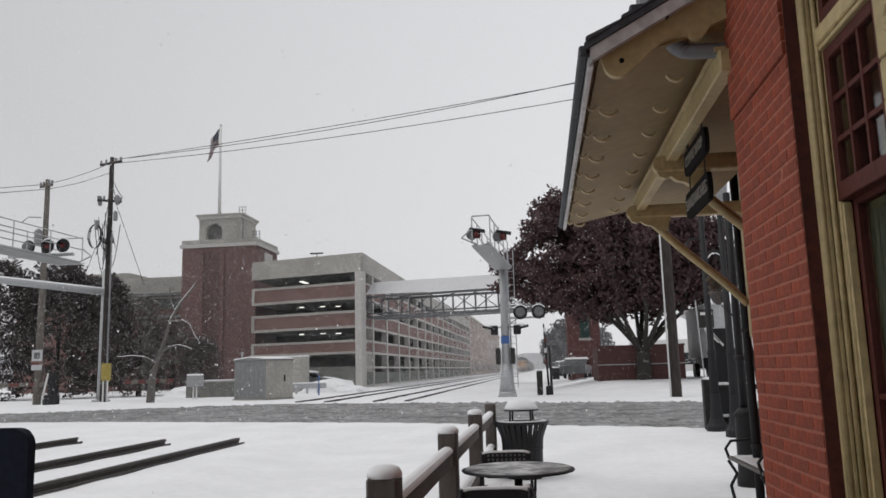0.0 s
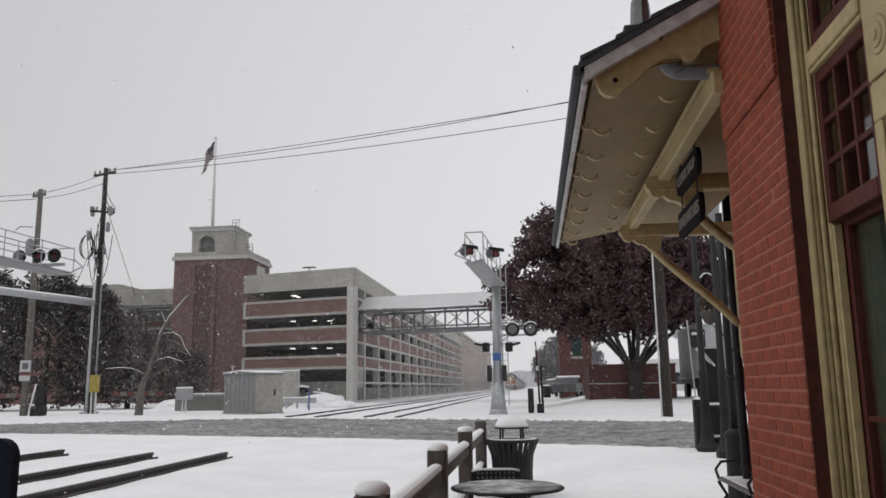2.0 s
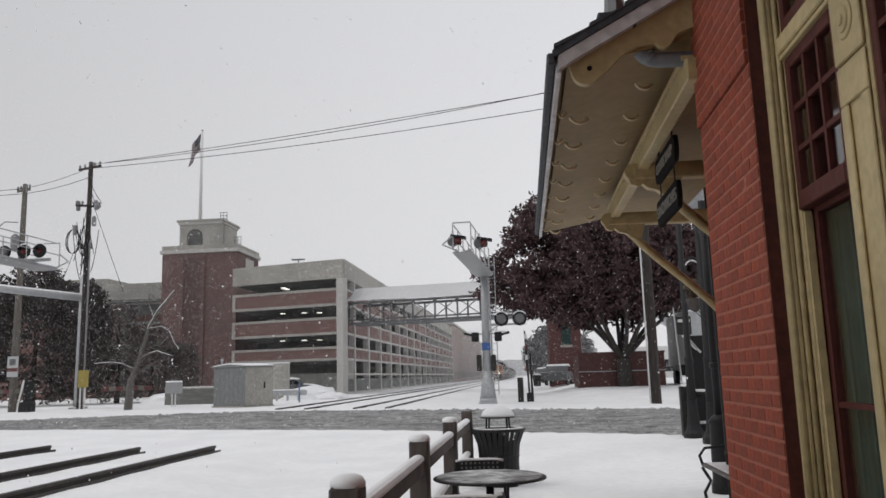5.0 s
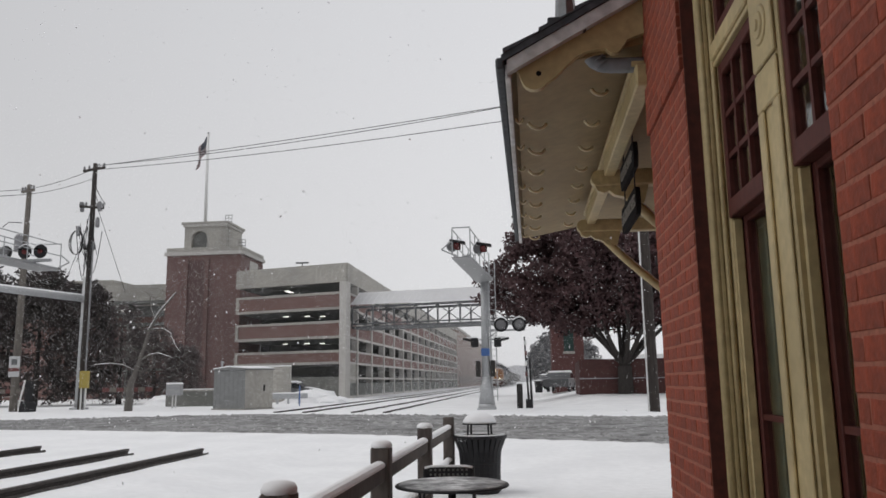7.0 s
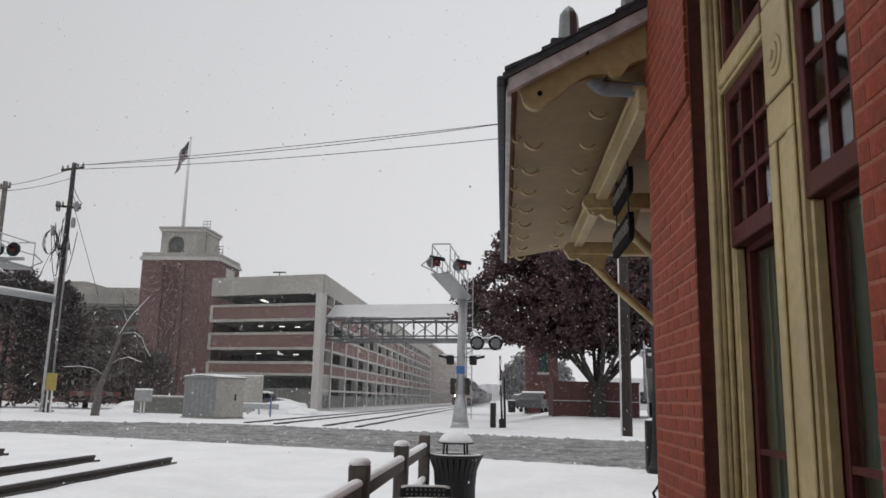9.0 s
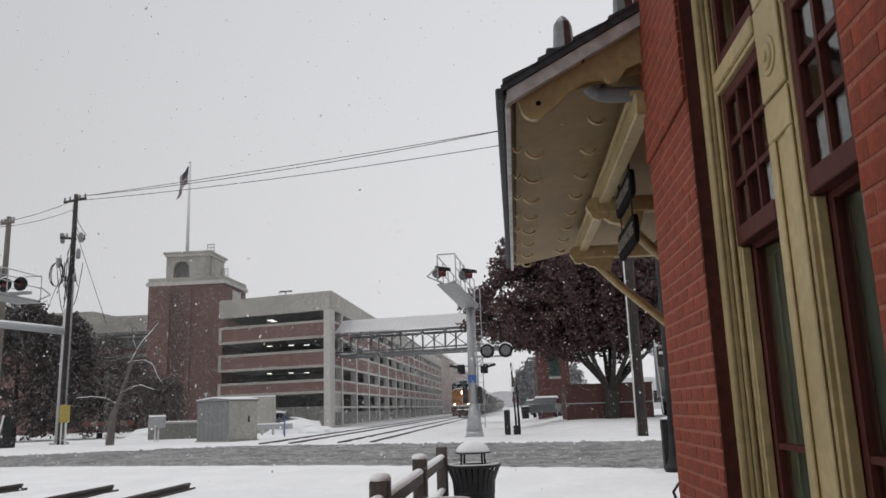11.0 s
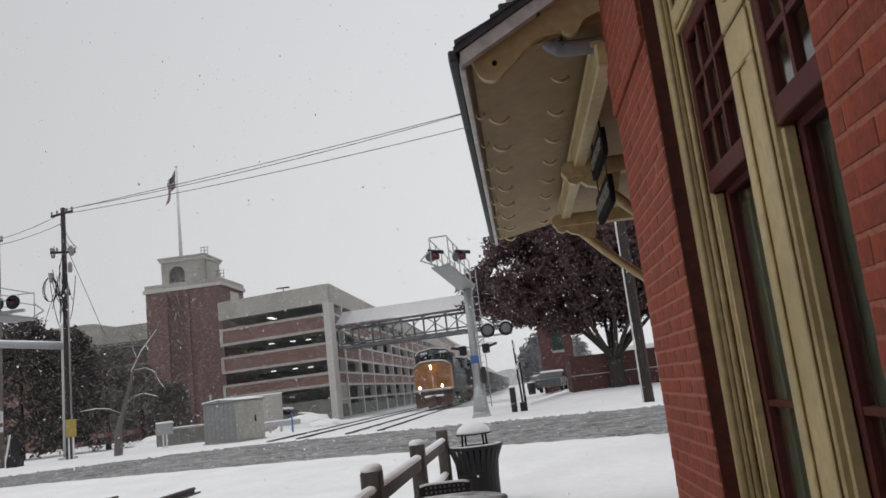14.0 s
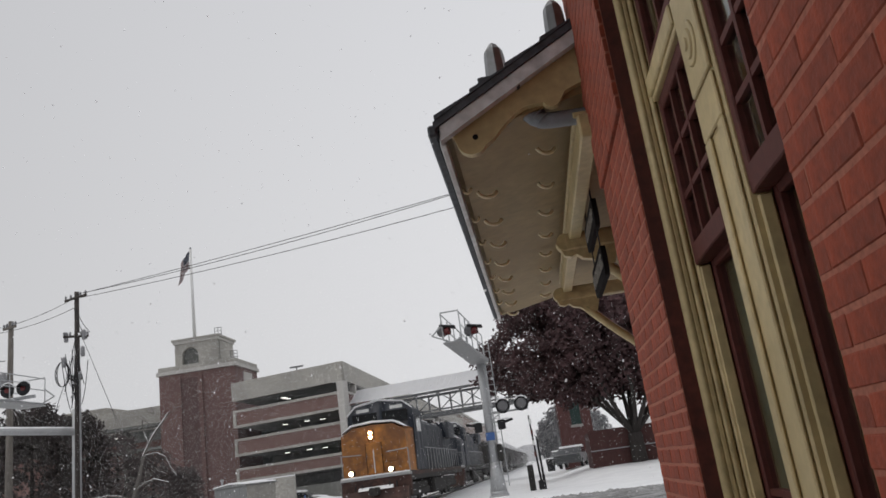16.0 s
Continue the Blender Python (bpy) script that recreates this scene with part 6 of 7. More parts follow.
def make_maroon_tree():
    rng = random.Random(11)
    t = base("shade_tree", "broad multi-stemmed shade tree with dense maroon autumn leaves", "tree")
    bm, ends = bmesh.new(), []
    foot = Vector((5.9, 45.2, 0.3))
    rod(bm, foot, foot + Vector((0, 0.1, 1.75)), 0.46, 0.40, n=10, caps=False)
    for k in range(9):
        a = 2 * math.pi * k / 9 + rng.uniform(-0.2, 0.2)
        d = Vector((math.cos(a) * 0.85, math.sin(a) * 0.75, 1.0)).normalized()
        grow(bm, rng, foot + Vector((0, 0.1, 1.7)), d, rng.uniform(2.7, 3.6), 0.165, 3, ends, 0.42, 3)
    part("trunk", bm, BARK, t, "dark forking stems")
    # clumps fill the crown between the limbs, thinner at the rim
    cl = []
    for e in ends:
        if e[2] > 3.6 and abs(e[0] - 4.9) < 7.2:
            cl.append(e)
    r2 = np.random.default_rng(5)
    while len(cl) < 2450:
        a = r2.normal(0, 1, 3)
        a /= np.linalg.norm(a)
        rad = 0.32 + 0.73 * r2.random() ** 0.6
        p = Vector((4.75 + a[0] * 6.9 * rad, 47.5 + a[1] * 4.6 * rad, 7.2 + a[2] * 3.5 * rad))
        p.z += 1.1 * noise.noise((p.x * 0.35, p.y * 0.35, 1.0)) + (1.7 * smooth(2.6, 0.2, abs(p.x - 0.9)) if a[2] > 0.2 else 0)
        p.x += 0.9 * noise.noise((p.z * 0.5, p.y * 0.3, 4.0))
        if p.z > 4.3 + 1.1 * smooth(3.2, -0.5, p.x) + 0.5 * noise.noise((p.x * 0.8, 1, 2)):
            cl.append(tuple(p))
    leaves("crown", cl, 48, 0.66, 0.16, LEAF_RED, t, 21, "dense maroon foliage")
    leaves("crown_snow", cl[::12], 2, 0.7, 0.06, SNOW, t, 22, "flecks of lying snow")


make_maroon_tree()


def make_evergreen(x, y, h, r, seed, label):
    rng = np.random.default_rng(seed)
    t = base("evergreen_tree", label, "tree", "dark trees behind the road")
    bm = bmesh.new()
    rod(bm, (x, y, -0.1), (x, y, h * 0.9), 0.22, 0.05, n=8)
    cl = []
    for k in range(9):
        a = rng.uniform(0, 6.28)
        z = h * rng.uniform(0.2, 0.8)
        q = (x + r * 0.7 * math.cos(a), y + r * 0.7 * math.sin(a), z + 0.5)
        rod(bm, (x, y, z), q, 0.07, 0.03, n=6)
    part("trunk", bm, BARK, t)
    for k in range(330):
        f = rng.random() ** 0.8
        a = rng.uniform(0, 6.28)
        rr = r * (1.0 - 0.55 * f ** 1.6) * (0.55 + 0.55 * rng.random())
        cl.append((x + rr * math.cos(a), y + rr * math.sin(a), 0.3 + (h - 0.3) * f + 0.5 * noise.noise((x + a, f * 4, seed))))
    leaves("crown", cl, 26 if h > 8 else 15, 0.62, 0.17 if h > 8 else 0.11, LEAF_DARK if h > 8 else LEAF_HAZED, t, seed, "dark winter foliage")
    leaves("crown_snow", cl[::8], 2, 0.7, 0.05, SNOW, t, seed + 1, "flecks of lying snow")


for k, (x, y, h, r) in enumerate(((-44.5, 53, 9.6, 3.4), (-40.0, 52, 10.1, 3.2), (-35.8, 53, 9.9, 3.0), (-33.0, 54, 9.0, 2.6), (-30.4, 55, 7.2, 2.2), (-28.2, 56, 5.6, 2.1), (-26.4, 57, 4.2, 1.7), (-49.5, 52, 9.4, 3.4))):
    make_evergreen(x, y, h, r, 31 + 5 * k, "dark dense roadside tree flecked with snow" if h > 8 else "lower brown twiggy roadside tree flecked with snow, lightened for haze")


def make_bare_tree():
    rng = random.Random(23)
    t = base("bare_tree", "small leaning bare tree with snow along its branches", "tree")
    bm, ends, snow = bmesh.new(), [], bmesh.new()
    y = 39.2
    main = [Vector(p) for p in ((-21.28, y, -0.1), (-21.18, y, 1.5), (-20.87, y, 2.3), (-20.57, y, 3.25), (-20.27, y, 4.35), (-19.85, y + 0.2, 5.3), (-18.96, y + 0.3, 6.4))]
    thick = (0.24, 0.18, 0.12, 0.10, 0.08, 0.06, 0.03)
    for k, (a, b) in enumerate(zip(main, main[1:])):
        rod(bm, a, b, thick[k], thick[k + 1], n=8, caps=False)
        if k > 1:
            rod(snow, a + Vector((-0.02, -0.03, 0.07)), b + Vector((-0.02, -0.03, 0.05)), thick[k] * 0.4, thick[k + 1] * 0.45, n=6)
    limbs = (((-20.27, y, 4.35), (-19.46, y - 0.2, 4.40), (-18.95, y - 0.3, 4.15), (-18.6, y - 0.4, 3.5), (-18.3, y - 0.4, 3.1)),
             ((-20.7, y, 2.7), (-20.1, y - 0.3, 2.95), (-19.5, y - 0.5, 3.07), (-18.65, y - 0.6, 2.8)),
             ((-20.95, y, 2.1), (-21.5, y - 0.3, 2.45), (-22.1, y - 0.4, 2.55), (-23.0, y - 0.5, 2.5)),
             ((-20.0, y, 4.95), (-20.4, y + 0.3, 5.6), (-20.5, y + 0.4, 6.3)))
    for q in limbs:
        q = [Vector(p) for p in q]
        for k, (u, v) in enumerate(zip(q, q[1:])):
            rod(bm, u, v, 0.044 - 0.009 * k, 0.035 - 0.009 * k, n=6, caps=False)
            rod(snow, u + Vector((0, 0, 0.035)), v + Vector((0, 0, 0.026)), 0.024 - 0.004 * k, 0.020 - 0.004 * k, n=5)
    for k in range(16):
        i = rng.choice((1, 2, 2, 3, 3, 4, 5))
        a = main[i].lerp(main[min(i + 1, 6)], rng.random())
        d = Vector((rng.choice((-1, 1, 1)) * rng.uniform(0.5, 1.2), rng.uniform(-0.5, 0.5), rng.uniform(-0.2, 0.8))).normalized()
        grow(bm, rng, a, d, rng.uniform(0.5, 1.0), 0.024, 1, ends, 0.5, 2)
    part("trunk", bm, BARK_GREY, t)
    tagged(part("snow_strips", snow, SNOW, t), kind="stuff")


make_bare_tree()


def make_far_tree(x, y, h, r, seed):
    rng = np.random.default_rng(seed)
    t = base("winter_tree", "winter tree beyond the platform, mist put into its grey", "tree", "misty far trees")
    bm = bmesh.new()
    rod(bm, (x, y, 0), (x, y, h * 0.7), 0.3, 0.1, n=7)
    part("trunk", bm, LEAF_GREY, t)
    cl = []
    for k in range(420):
        a = rng.normal(0, 1, 3)
        a /= np.linalg.norm(a)
        f = 0.4 + 0.6 * rng.random()
        cl.append((x + a[0] * r * f, y + a[1] * r * f, h * 0.56 + a[2] * h * 0.42 * f))
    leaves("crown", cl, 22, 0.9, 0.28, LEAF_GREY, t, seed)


for k, (x, y, h, r) in enumerate(((1.9, 128, 7.2, 1.5), (3.9, 132, 9.6, 2.3), (6.6, 140, 10.2, 3.0), (9.5, 150, 10.0, 3.5))):
    make_far_tree(x, y, h, r, 70 + k)


def make_bare_roof_tree(x, y, h, seed):
    rng = random.Random(seed)
    t = base("bare_tree", "thin bare treetop behind the buildings", "tree", "bare treetops")
    bm, ends = bmesh.new(), []
    rod(bm, (x, y, 0), (x, y, h * 0.5), 0.2, 0.14, n=6)
    grow(bm, rng, Vector((x, y, h * 0.5)), Vector((0, 0, 1)), h * 0.22, 0.14, 3, ends, 0.35, 3)
    part("trunk", bm, BARK_GREY, t)


make_bare_roof_tree(-40.3, 99, 18, 5)
make_bare_roof_tree(-44.0, 99, 16, 8)


# ---------------------------------------------------------------- vehicles and street beyond
def make_car(m, label):
    c = base("parked_car", label, "car", "cars parked beyond the platform")
    c.matrix_basis = m
    prof = [(-2.15, 0.35), (2.1, 0.35), (2.2, 0.62), (2.05, 0.85), (1.05, 0.98), (0.45, 1.42), (-0.9, 1.46), (-1.6, 1.02), (-2.15, 0.95)]
    part("body", slab(bmesh.new(), prof, -0.86, 0.86), CARPAINT, c)
    part("windows", slab(bmesh.new(), [(0.9, 1.0), (0.42, 1.37), (-0.85, 1.40), (-1.4, 1.03)], -0.868, 0.868), DARKGLASS, c)
    part("roof_snow", slab(bmesh.new(), [(0.5, 1.40), (-0.95, 1.45), (-0.9, 1.56), (-0.2, 1.60), (0.4, 1.53)], -0.82, 0.82), SNOW, c)
    part("bonnet_snow", slab(bmesh.new(), [(1.05, 0.97), (2.05, 0.84), (2.0, 0.93), (1.1, 1.07)], -0.8, 0.8), SNOW, c)
    for x in (-1.35, 1.35):
        for y in (-0.8, 0.8):
            bm = bmesh.new()
            rod(bm, (x, y - 0.1, 0.32), (x, y + 0.1, 0.32), 0.32, n=16)
            w = part("wheel", bm, BLACK, c)
            part("rim", rod(bmesh.new(), (x, y - 0.11, 0.32), (x, y + 0.11, 0.32), 0.18, n=12), GALV, w)


for k, (x, y, a) in enumerate(((2.6, 88, 70), (3.1, 78, 68), (2.75, 60.6, 80), (3.0, 98, 70))):
    make_car(pose(x, y, 0.42, 0, 0, a), "grey parked car under a cover of snow")


def make_truck():
    t = base("box_truck", "grey box truck parked beyond the crossing", "truck")
    t.matrix_basis = pose(10.6, 44.5, 0.4, 0, 0, 0)
    part("cargo_box", box(-1.2, 1.2, 0, 6.0, 1.2, 4.2, 0.04), TRUCKBOX, t)
    part("rear_frame", box(-1.22, 1.22, -0.06, 0.0, 1.08, 1.28, 0.01), BLACK, t)
    part("door_seam", box(-0.02, 0.02, -0.012, 0.0, 1.3, 4.1), GREYSTEEL, t)
    part("roof_snow", box(-1.15, 1.15, 0.05, 5.95, 4.2, 4.3, 0.03), SNOW, t)
    for x in (-0.95, 0.95):
        for y in (1.0, 5.0):
            part("wheel", rod(bmesh.new(), (x - 0.14, y, 0.45), (x + 0.14, y, 0.45), 0.45, n=16), BLACK, t)
    part("chassis", box(-0.5, 0.5, 0.1, 7.5, 0.55, 1.2), UNDER, t)


make_truck()


def make_far_house(x, y, w, d, h, label):
    b = base("house", label, "house", "houses beyond the crossing")
    part("wall", box(x, x + w, y, y + d, 0, h), WHITEPAINT, b)
    part("roof", slab(bmesh.new(), [(x - 0.4, h), (x + w / 2, h + w * 0.3), (x + w + 0.4, h), (x + w / 2, h + w * 0.3 + 0.25)], y - 0.4, y + d + 0.4), SNOW, b)
    for k in range(3):
        part("window", box(x + w * (0.15 + 0.28 * k), x + w * (0.3 + 0.28 * k), y - 0.05, y, 1.2, 2.6), DARKGLASS, b)


make_far_house(11.5, 95, 12, 9, 4.2, "pale low house with a snowy roof")
make_far_house(25.5, 90, 10, 9, 4.6, "pale low house with a snowy gable")


def make_snow_pile(x, y, r, h, seed):
    p = base("snow_pile", "heap of ploughed snow and rubble by the garage", "snow pile", "ploughed snow heaps")
    bm = bmesh.new()
    bmesh.ops.create_icosphere(bm, subdivisions=3, radius=1.0)
    for v in bm.verts:
        k = 1 + 0.35 * noise.noise(v.co * 2.1 + Vector((seed, 0, 0)))
        v.co = Vector((x + v.co.x * r * 1.7 * k, y + v.co.y * r * k, max(-0.1, v.co.z * h * k)))
    part("mound", bm, SNOW, p)


make_snow_pile(-15.0, 52.5, 1.3, 0.9, 3)
make_snow_pile(-12.9, 51.0, 0.8, 0.45, 9)
make_snow_pile(-24.5, 52.0, 1.3, 0.7, 5)


def make_guard_rail():
    g = base("guard_rail", "snowy grey guard rail and rubble by the garage", "guard rail")
    for k in range(7):
        x = -19.5 + 0.75 * k
        part("post", box(x - 0.06, x + 0.06, 50.0, 50.12, -0.1, 0.7), GALV, g)
    part("beam", box(-19.8, -14.4, 49.93, 50.0, 0.35, 0.68, 0.02), GALV, g)
    part("snow_strip", box(-19.8, -14.4, 49.9, 50.05, 0.68, 0.76, 0.02), SNOW, g)
    s = base("site_wall", "pale concrete wall with snow beside the signal hut", "wall")
    part("wall", box(-20.5, -17.2, 55.0, 55.4, -0.1, 2.6, 0.03), CONCRETE, s)
    part("snow_strip", box(-20.5, -17.2, 54.98, 55.42, 2.6, 2.68, 0.02), SNOW, s)
    f = base("low_wall", "low grey concrete wall along the verge", "wall")
    part("wall", box(-22.9, -18.6, 47.0, 47.25, -0.1, 0.95, 0.02), CONCRETE_DARK, f)
    part("coping", box(-22.95, -18.55, 46.95, 47.3, 0.95, 1.05, 0.02), CONCRETE, f)
    part("snow_strip", box(-22.9, -18.6, 46.98, 47.27, 1.05, 1.11, 0.02), SNOW, f)
    bm = bmesh.new()
    rod(bm, (-13.6, 45.4, -0.1), (-13.6, 45.4, 1.2), 0.045, n=8)
    m = base("marker_post", "thin blue marker post in the snow", "post")
    part("stake", bm, BLUESIGN, m)
    for k, (x, y) in enumerate(((-23.2, 60), (-19.0, 62))):
        make_car(pose(x, y, 0.0, 0, 0, 4), "grey parked car under a cover of snow")


make_guard_rail()


# ---------------------------------------------------------------- train
TRACK_X = -6.61


def wheelset(parent, y, z=0.55, r=0.52):
    bm = bmesh.new()
    for x in (-0.75, 0.75):
        rod(bm, (x - 0.065, y, z), (x + 0.065, y, z), r, n=20)
    rod(bm, (-0.7, y, z), (0.7, y, z), 0.09, n=10)
    part("wheelset", bm, UNDER, parent)


def make_locomotive(lead, label):
    t = base("locomotive", label, "locomotive", "train")
    L = 22.3
    part("underframe", box(-1.5, 1.5, 0.6, L - 0.3, 1.15, 1.55, 0.03), UNDER, t)
    # pilot, steps, plough
    part("pilot", box(-1.52, 1.52, 0.30, 0.60, 0.55, 1.55, 0.03), PLOUGH, t, "grimy pilot sheet")
    part("plough", slab(bmesh.new(), [(-0.25, 0.22), (0.35, 0.22), (0.35, 0.95), (0.10, 0.95)], -1.42, 1.42, "x"), PLOUGH, t)
    part("pilot_snow", slab(bmesh.new(), [(-0.02, 0.95), (0.33, 0.95), (0.33, 1.1), (0.18, 1.06)], -0.75, 0.75, "x"), SNOW, t)
    for sx in (-1, 1):
        for k in range(4):
            part("step", box(min(sx * 1.12, sx * 1.55), max(sx * 1.12, sx * 1.55), 0.62, 1.05, 0.42 + 0.28 * k, 0.46 + 0.28 * k), FLASH, t)
    part("coupler", box(-0.2, 0.2, -0.42, 0.3, 0.72, 1.05, 0.04), UNDER, t)
    for x in (-0.9, -0.6, 0.6, 0.9):
        part("air_hose", pipe(bmesh.new(), [(x, 0.28, 1.2), (x, 0.12, 0.9), (x * 0.95, 0.15, 0.6)], 0.03, 6), BLACK, t)
    nose_mat = YELLOW if lead else NAVY
    # broad nose with sloping crown
    bm = bmesh.new()
    xw, zt = 1.50, 3.70
    sec = [(-xw, 1.52), (xw, 1.52), (xw, zt - 0.28), (0.95, zt + 0.02), (0.0, zt + 0.08), (-0.95, zt + 0.02), (-xw, zt - 0.28)]
    slab(bm, sec, 0.55, 2.9)
    for v in bm.verts:
        if v.co.y < 1:
            v.co.x *= 0.955
            if v.co.z > 2:
                v.co.z -= 0.10
                v.co.y += 0.12
    nose = part("nose", bm, nose_mat, t, "yellow-orange nose streaked with grime" if lead else "dark blue nose")
    part("nose_door", box(-0.34, 0.34, 0.505, 0.56, 1.6, 2.9, 0.012), nose_mat, nose)
    for x in (-0.36, 0.35):
        part("door_seam", box(x, x + 0.014, 0.498, 0.52, 1.6, 2.92), SIGNBLACK, nose)
    part("nose_snow", slab(bmesh.new(), [(-1.4, zt - 0.24), (-0.95, zt), (0, zt + 0.07), (0.95, zt), (1.4, zt - 0.24), (0.95, zt + 0.08), (0, zt + 0.16), (-0.95, zt + 0.08)], 0.66, 2.2), SNOW, nose, "snow lying on the nose")
    if lead:
        part("grab_rail", rod(bmesh.new(), (-0.02, 0.47, 1.62), (-0.02, 0.50, 2.62), 0.022, n=6), WHITEPAINT, nose, "pale grab rail")
        for x in (-0.75, 0.78):
            part("grime_panel", box(x - 0.22, x + 0.22, 0.538, 0.552, 2.05, 2.55, 0.01), nose_mat, nose)
    part("cab_visor", slab(bmesh.new(), [(-1.5, 4.36), (-1.1, 4.72), (0, 4.90), (1.1, 4.72), (1.5, 4.36), (1.53, 4.385), (1.12, 4.755), (0, 4.935), (-1.12, 4.755), (-1.53, 4.385)], 2.55, 2.85), SNOW, t, "snow along the cab brow")
    part("anticlimber", box(-1.55, 1.55, 0.22, 0.62, 1.40, 1.52, 0.02), FLASH, t)
    part("deck_snow", box(-1.5, 1.5, 0.26, 0.52, 1.52, 1.575, 0.015), SNOW, t)
    lit = LAMPON if lead else DARKGLASS
    for x, z, r in ((-0.09, 3.34, 0.075), (-0.09, 3.16, 0.075)):
        part("headlight", rod(bmesh.new(), (x, 0.60, z), (x, 0.50, z), r, n=16), lit, t, "lit warm headlight" if lead else "")
    part("headlight_box", box(-0.22, 0.04, 0.58, 0.78, 3.02, 3.48, 0.03), nose_mat, t)
    for x in (-1.05, 0.70):
        part("ditch_light", rod(bmesh.new(), (x, 0.50, 1.72), (x, 0.30, 1.72), 0.095, n=16), lit, t, "lit warm ditch light" if lead else "")
        part("ditch_housing", rod(bmesh.new(), (x, 0.55, 1.72), (x, 0.31, 1.72), 0.135, n=16), BLACK, t)
    # cab
    cab = slab(bmesh.new(), [(-1.55, 1.55), (1.55, 1.55), (1.55, 4.3), (1.15, 4.68), (0, 4.86), (-1.15, 4.68), (-1.55, 4.3)], 2.4, 5.2)
    for v in cab.verts:
        if v.co.y < 2.5 and v.co.z > 3:
            v.co.y += 0.35
    cabin = part("cab", cab, NAVY, t, "dark blue cab")
    for xa, xb in ((-1.32, -0.12), (0.12, 1.32)):
        bm = bmesh.new()
        vs = [bm.verts.new(p) for p in ((xa, 2.56, 3.80), (xb, 2.56, 3.80), (xb, 2.71, 4.36), (xa, 2.71, 4.36))]
        bm.faces.new(vs)
        bmesh.ops.solidify(bm, geom=bm.faces[:], thickness=0.03)
        part("windscreen", bm, DARKGLASS, cabin)
    part("number_board", box(-1.1, -0.5, 2.72, 2.8, 4.42, 4.58, 0.01), WHITEPAINT, cabin)
    part("number_board", box(0.5, 1.1, 2.72, 2.8, 4.42, 4.58, 0.01), WHITEPAINT, cabin)
    part("cab_snow", slab(bmesh.new(), [(-1.15, 4.69), (0, 4.87), (1.15, 4.69), (0, 4.96)], 2.9, 5.1), SNOW, cabin)
    for sx in (-1, 1):
        part("side_window", box(sx * 1.555 - 0.012, sx * 1.555 + 0.012, 3.3, 4.6, 3.3, 4.05), DARKGLASS, cabin)
    # long hood with details
    hood = part("long_hood", slab(bmesh.new(), [(-1.05, 1.55), (1.05, 1.55), (1.05, 3.95), (0.8, 4.2), (-0.8, 4.2), (-1.05, 3.95)], 5.2, L - 1.2), NAVY, t, "dark blue engine hood")
    part("hood_snow", box(-0.75, 0.75, 5.4, L - 1.4, 4.2, 4.27, 0.02), SNOW, hood)
    for sx in (-1, 1):
        for k in range(12):
            part("hood_door", box(sx * 1.06 - 0.015, sx * 1.06 + 0.015, 5.6 + k * 0.85, 6.35 + k * 0.85, 1.8, 3.7), NAVY, hood)
    part("radiator", slab(bmesh.new(), [(-1.45, 3.4), (1.45, 3.4), (1.5, 4.35), (-1.5, 4.35)], L - 5.2, L - 1.8), NAVY, hood, "flared radiator section")
    part("exhaust", box(-0.4, 0.4, 10.5, 11.3, 4.2, 4.5, 0.03), UNDER, hood)
    for x, y in ((-0.5, 8.2), (0.5, 13.5)):
        part("fan", lathe(bmesh.new(), (x, y, 4.2), [(0.55, 0), (0.55, 0.16), (0.2, 0.2)], 18), UNDER, hood)
    for sx in (-1, 1):
        bm = bmesh.new()
        for k in range(14):
            rod(bm, (sx * 1.48, 5.4 + k * 1.15, 1.55), (sx * 1.48, 5.4 + k * 1.15, 2.6), 0.02, n=5)
        rod(bm, (sx * 1.48, 5.4, 2.6), (sx * 1.48, 20.4, 2.6), 0.022, n=5)
        rod(bm, (sx * 1.48, 0.6, 1.55), (sx * 1.48, 0.55, 2.5), 0.022, n=5)
        rod(bm, (sx * 1.48, 0.55, 2.5), (sx * 0.55, 0.42, 2.45), 0.022, n=5)
        part("handrail", bm, FLASH, t)
        part("sill_stripe", box(sx * 1.505 - 0.01, sx * 1.505 + 0.01, 1.2, L - 0.6, 1.36, 1.52), PLOUGH if lead else UNDER, t)
    part("fuel_tank", box(-1.35, 1.35, 8.6, 13.6, 0.35, 1.15, 0.12), UNDER, t)
    for y0 in (2.2, 14.6):
        bg = part("bogie", box(-1.2, 1.2, y0 + 0.2, y0 + 4.9, 0.62, 1.05, 0.06), UNDER, t)
        for k in range(3):
            wheelset(bg, y0 + 0.75 + k * 1.8)
        for sx in (-1, 1):
            part("side_frame", box(sx * 1.15 - 0.1, sx * 1.15 + 0.1, y0, y0 + 5.1, 0.45, 0.75, 0.04), UNDER, bg)
    return t


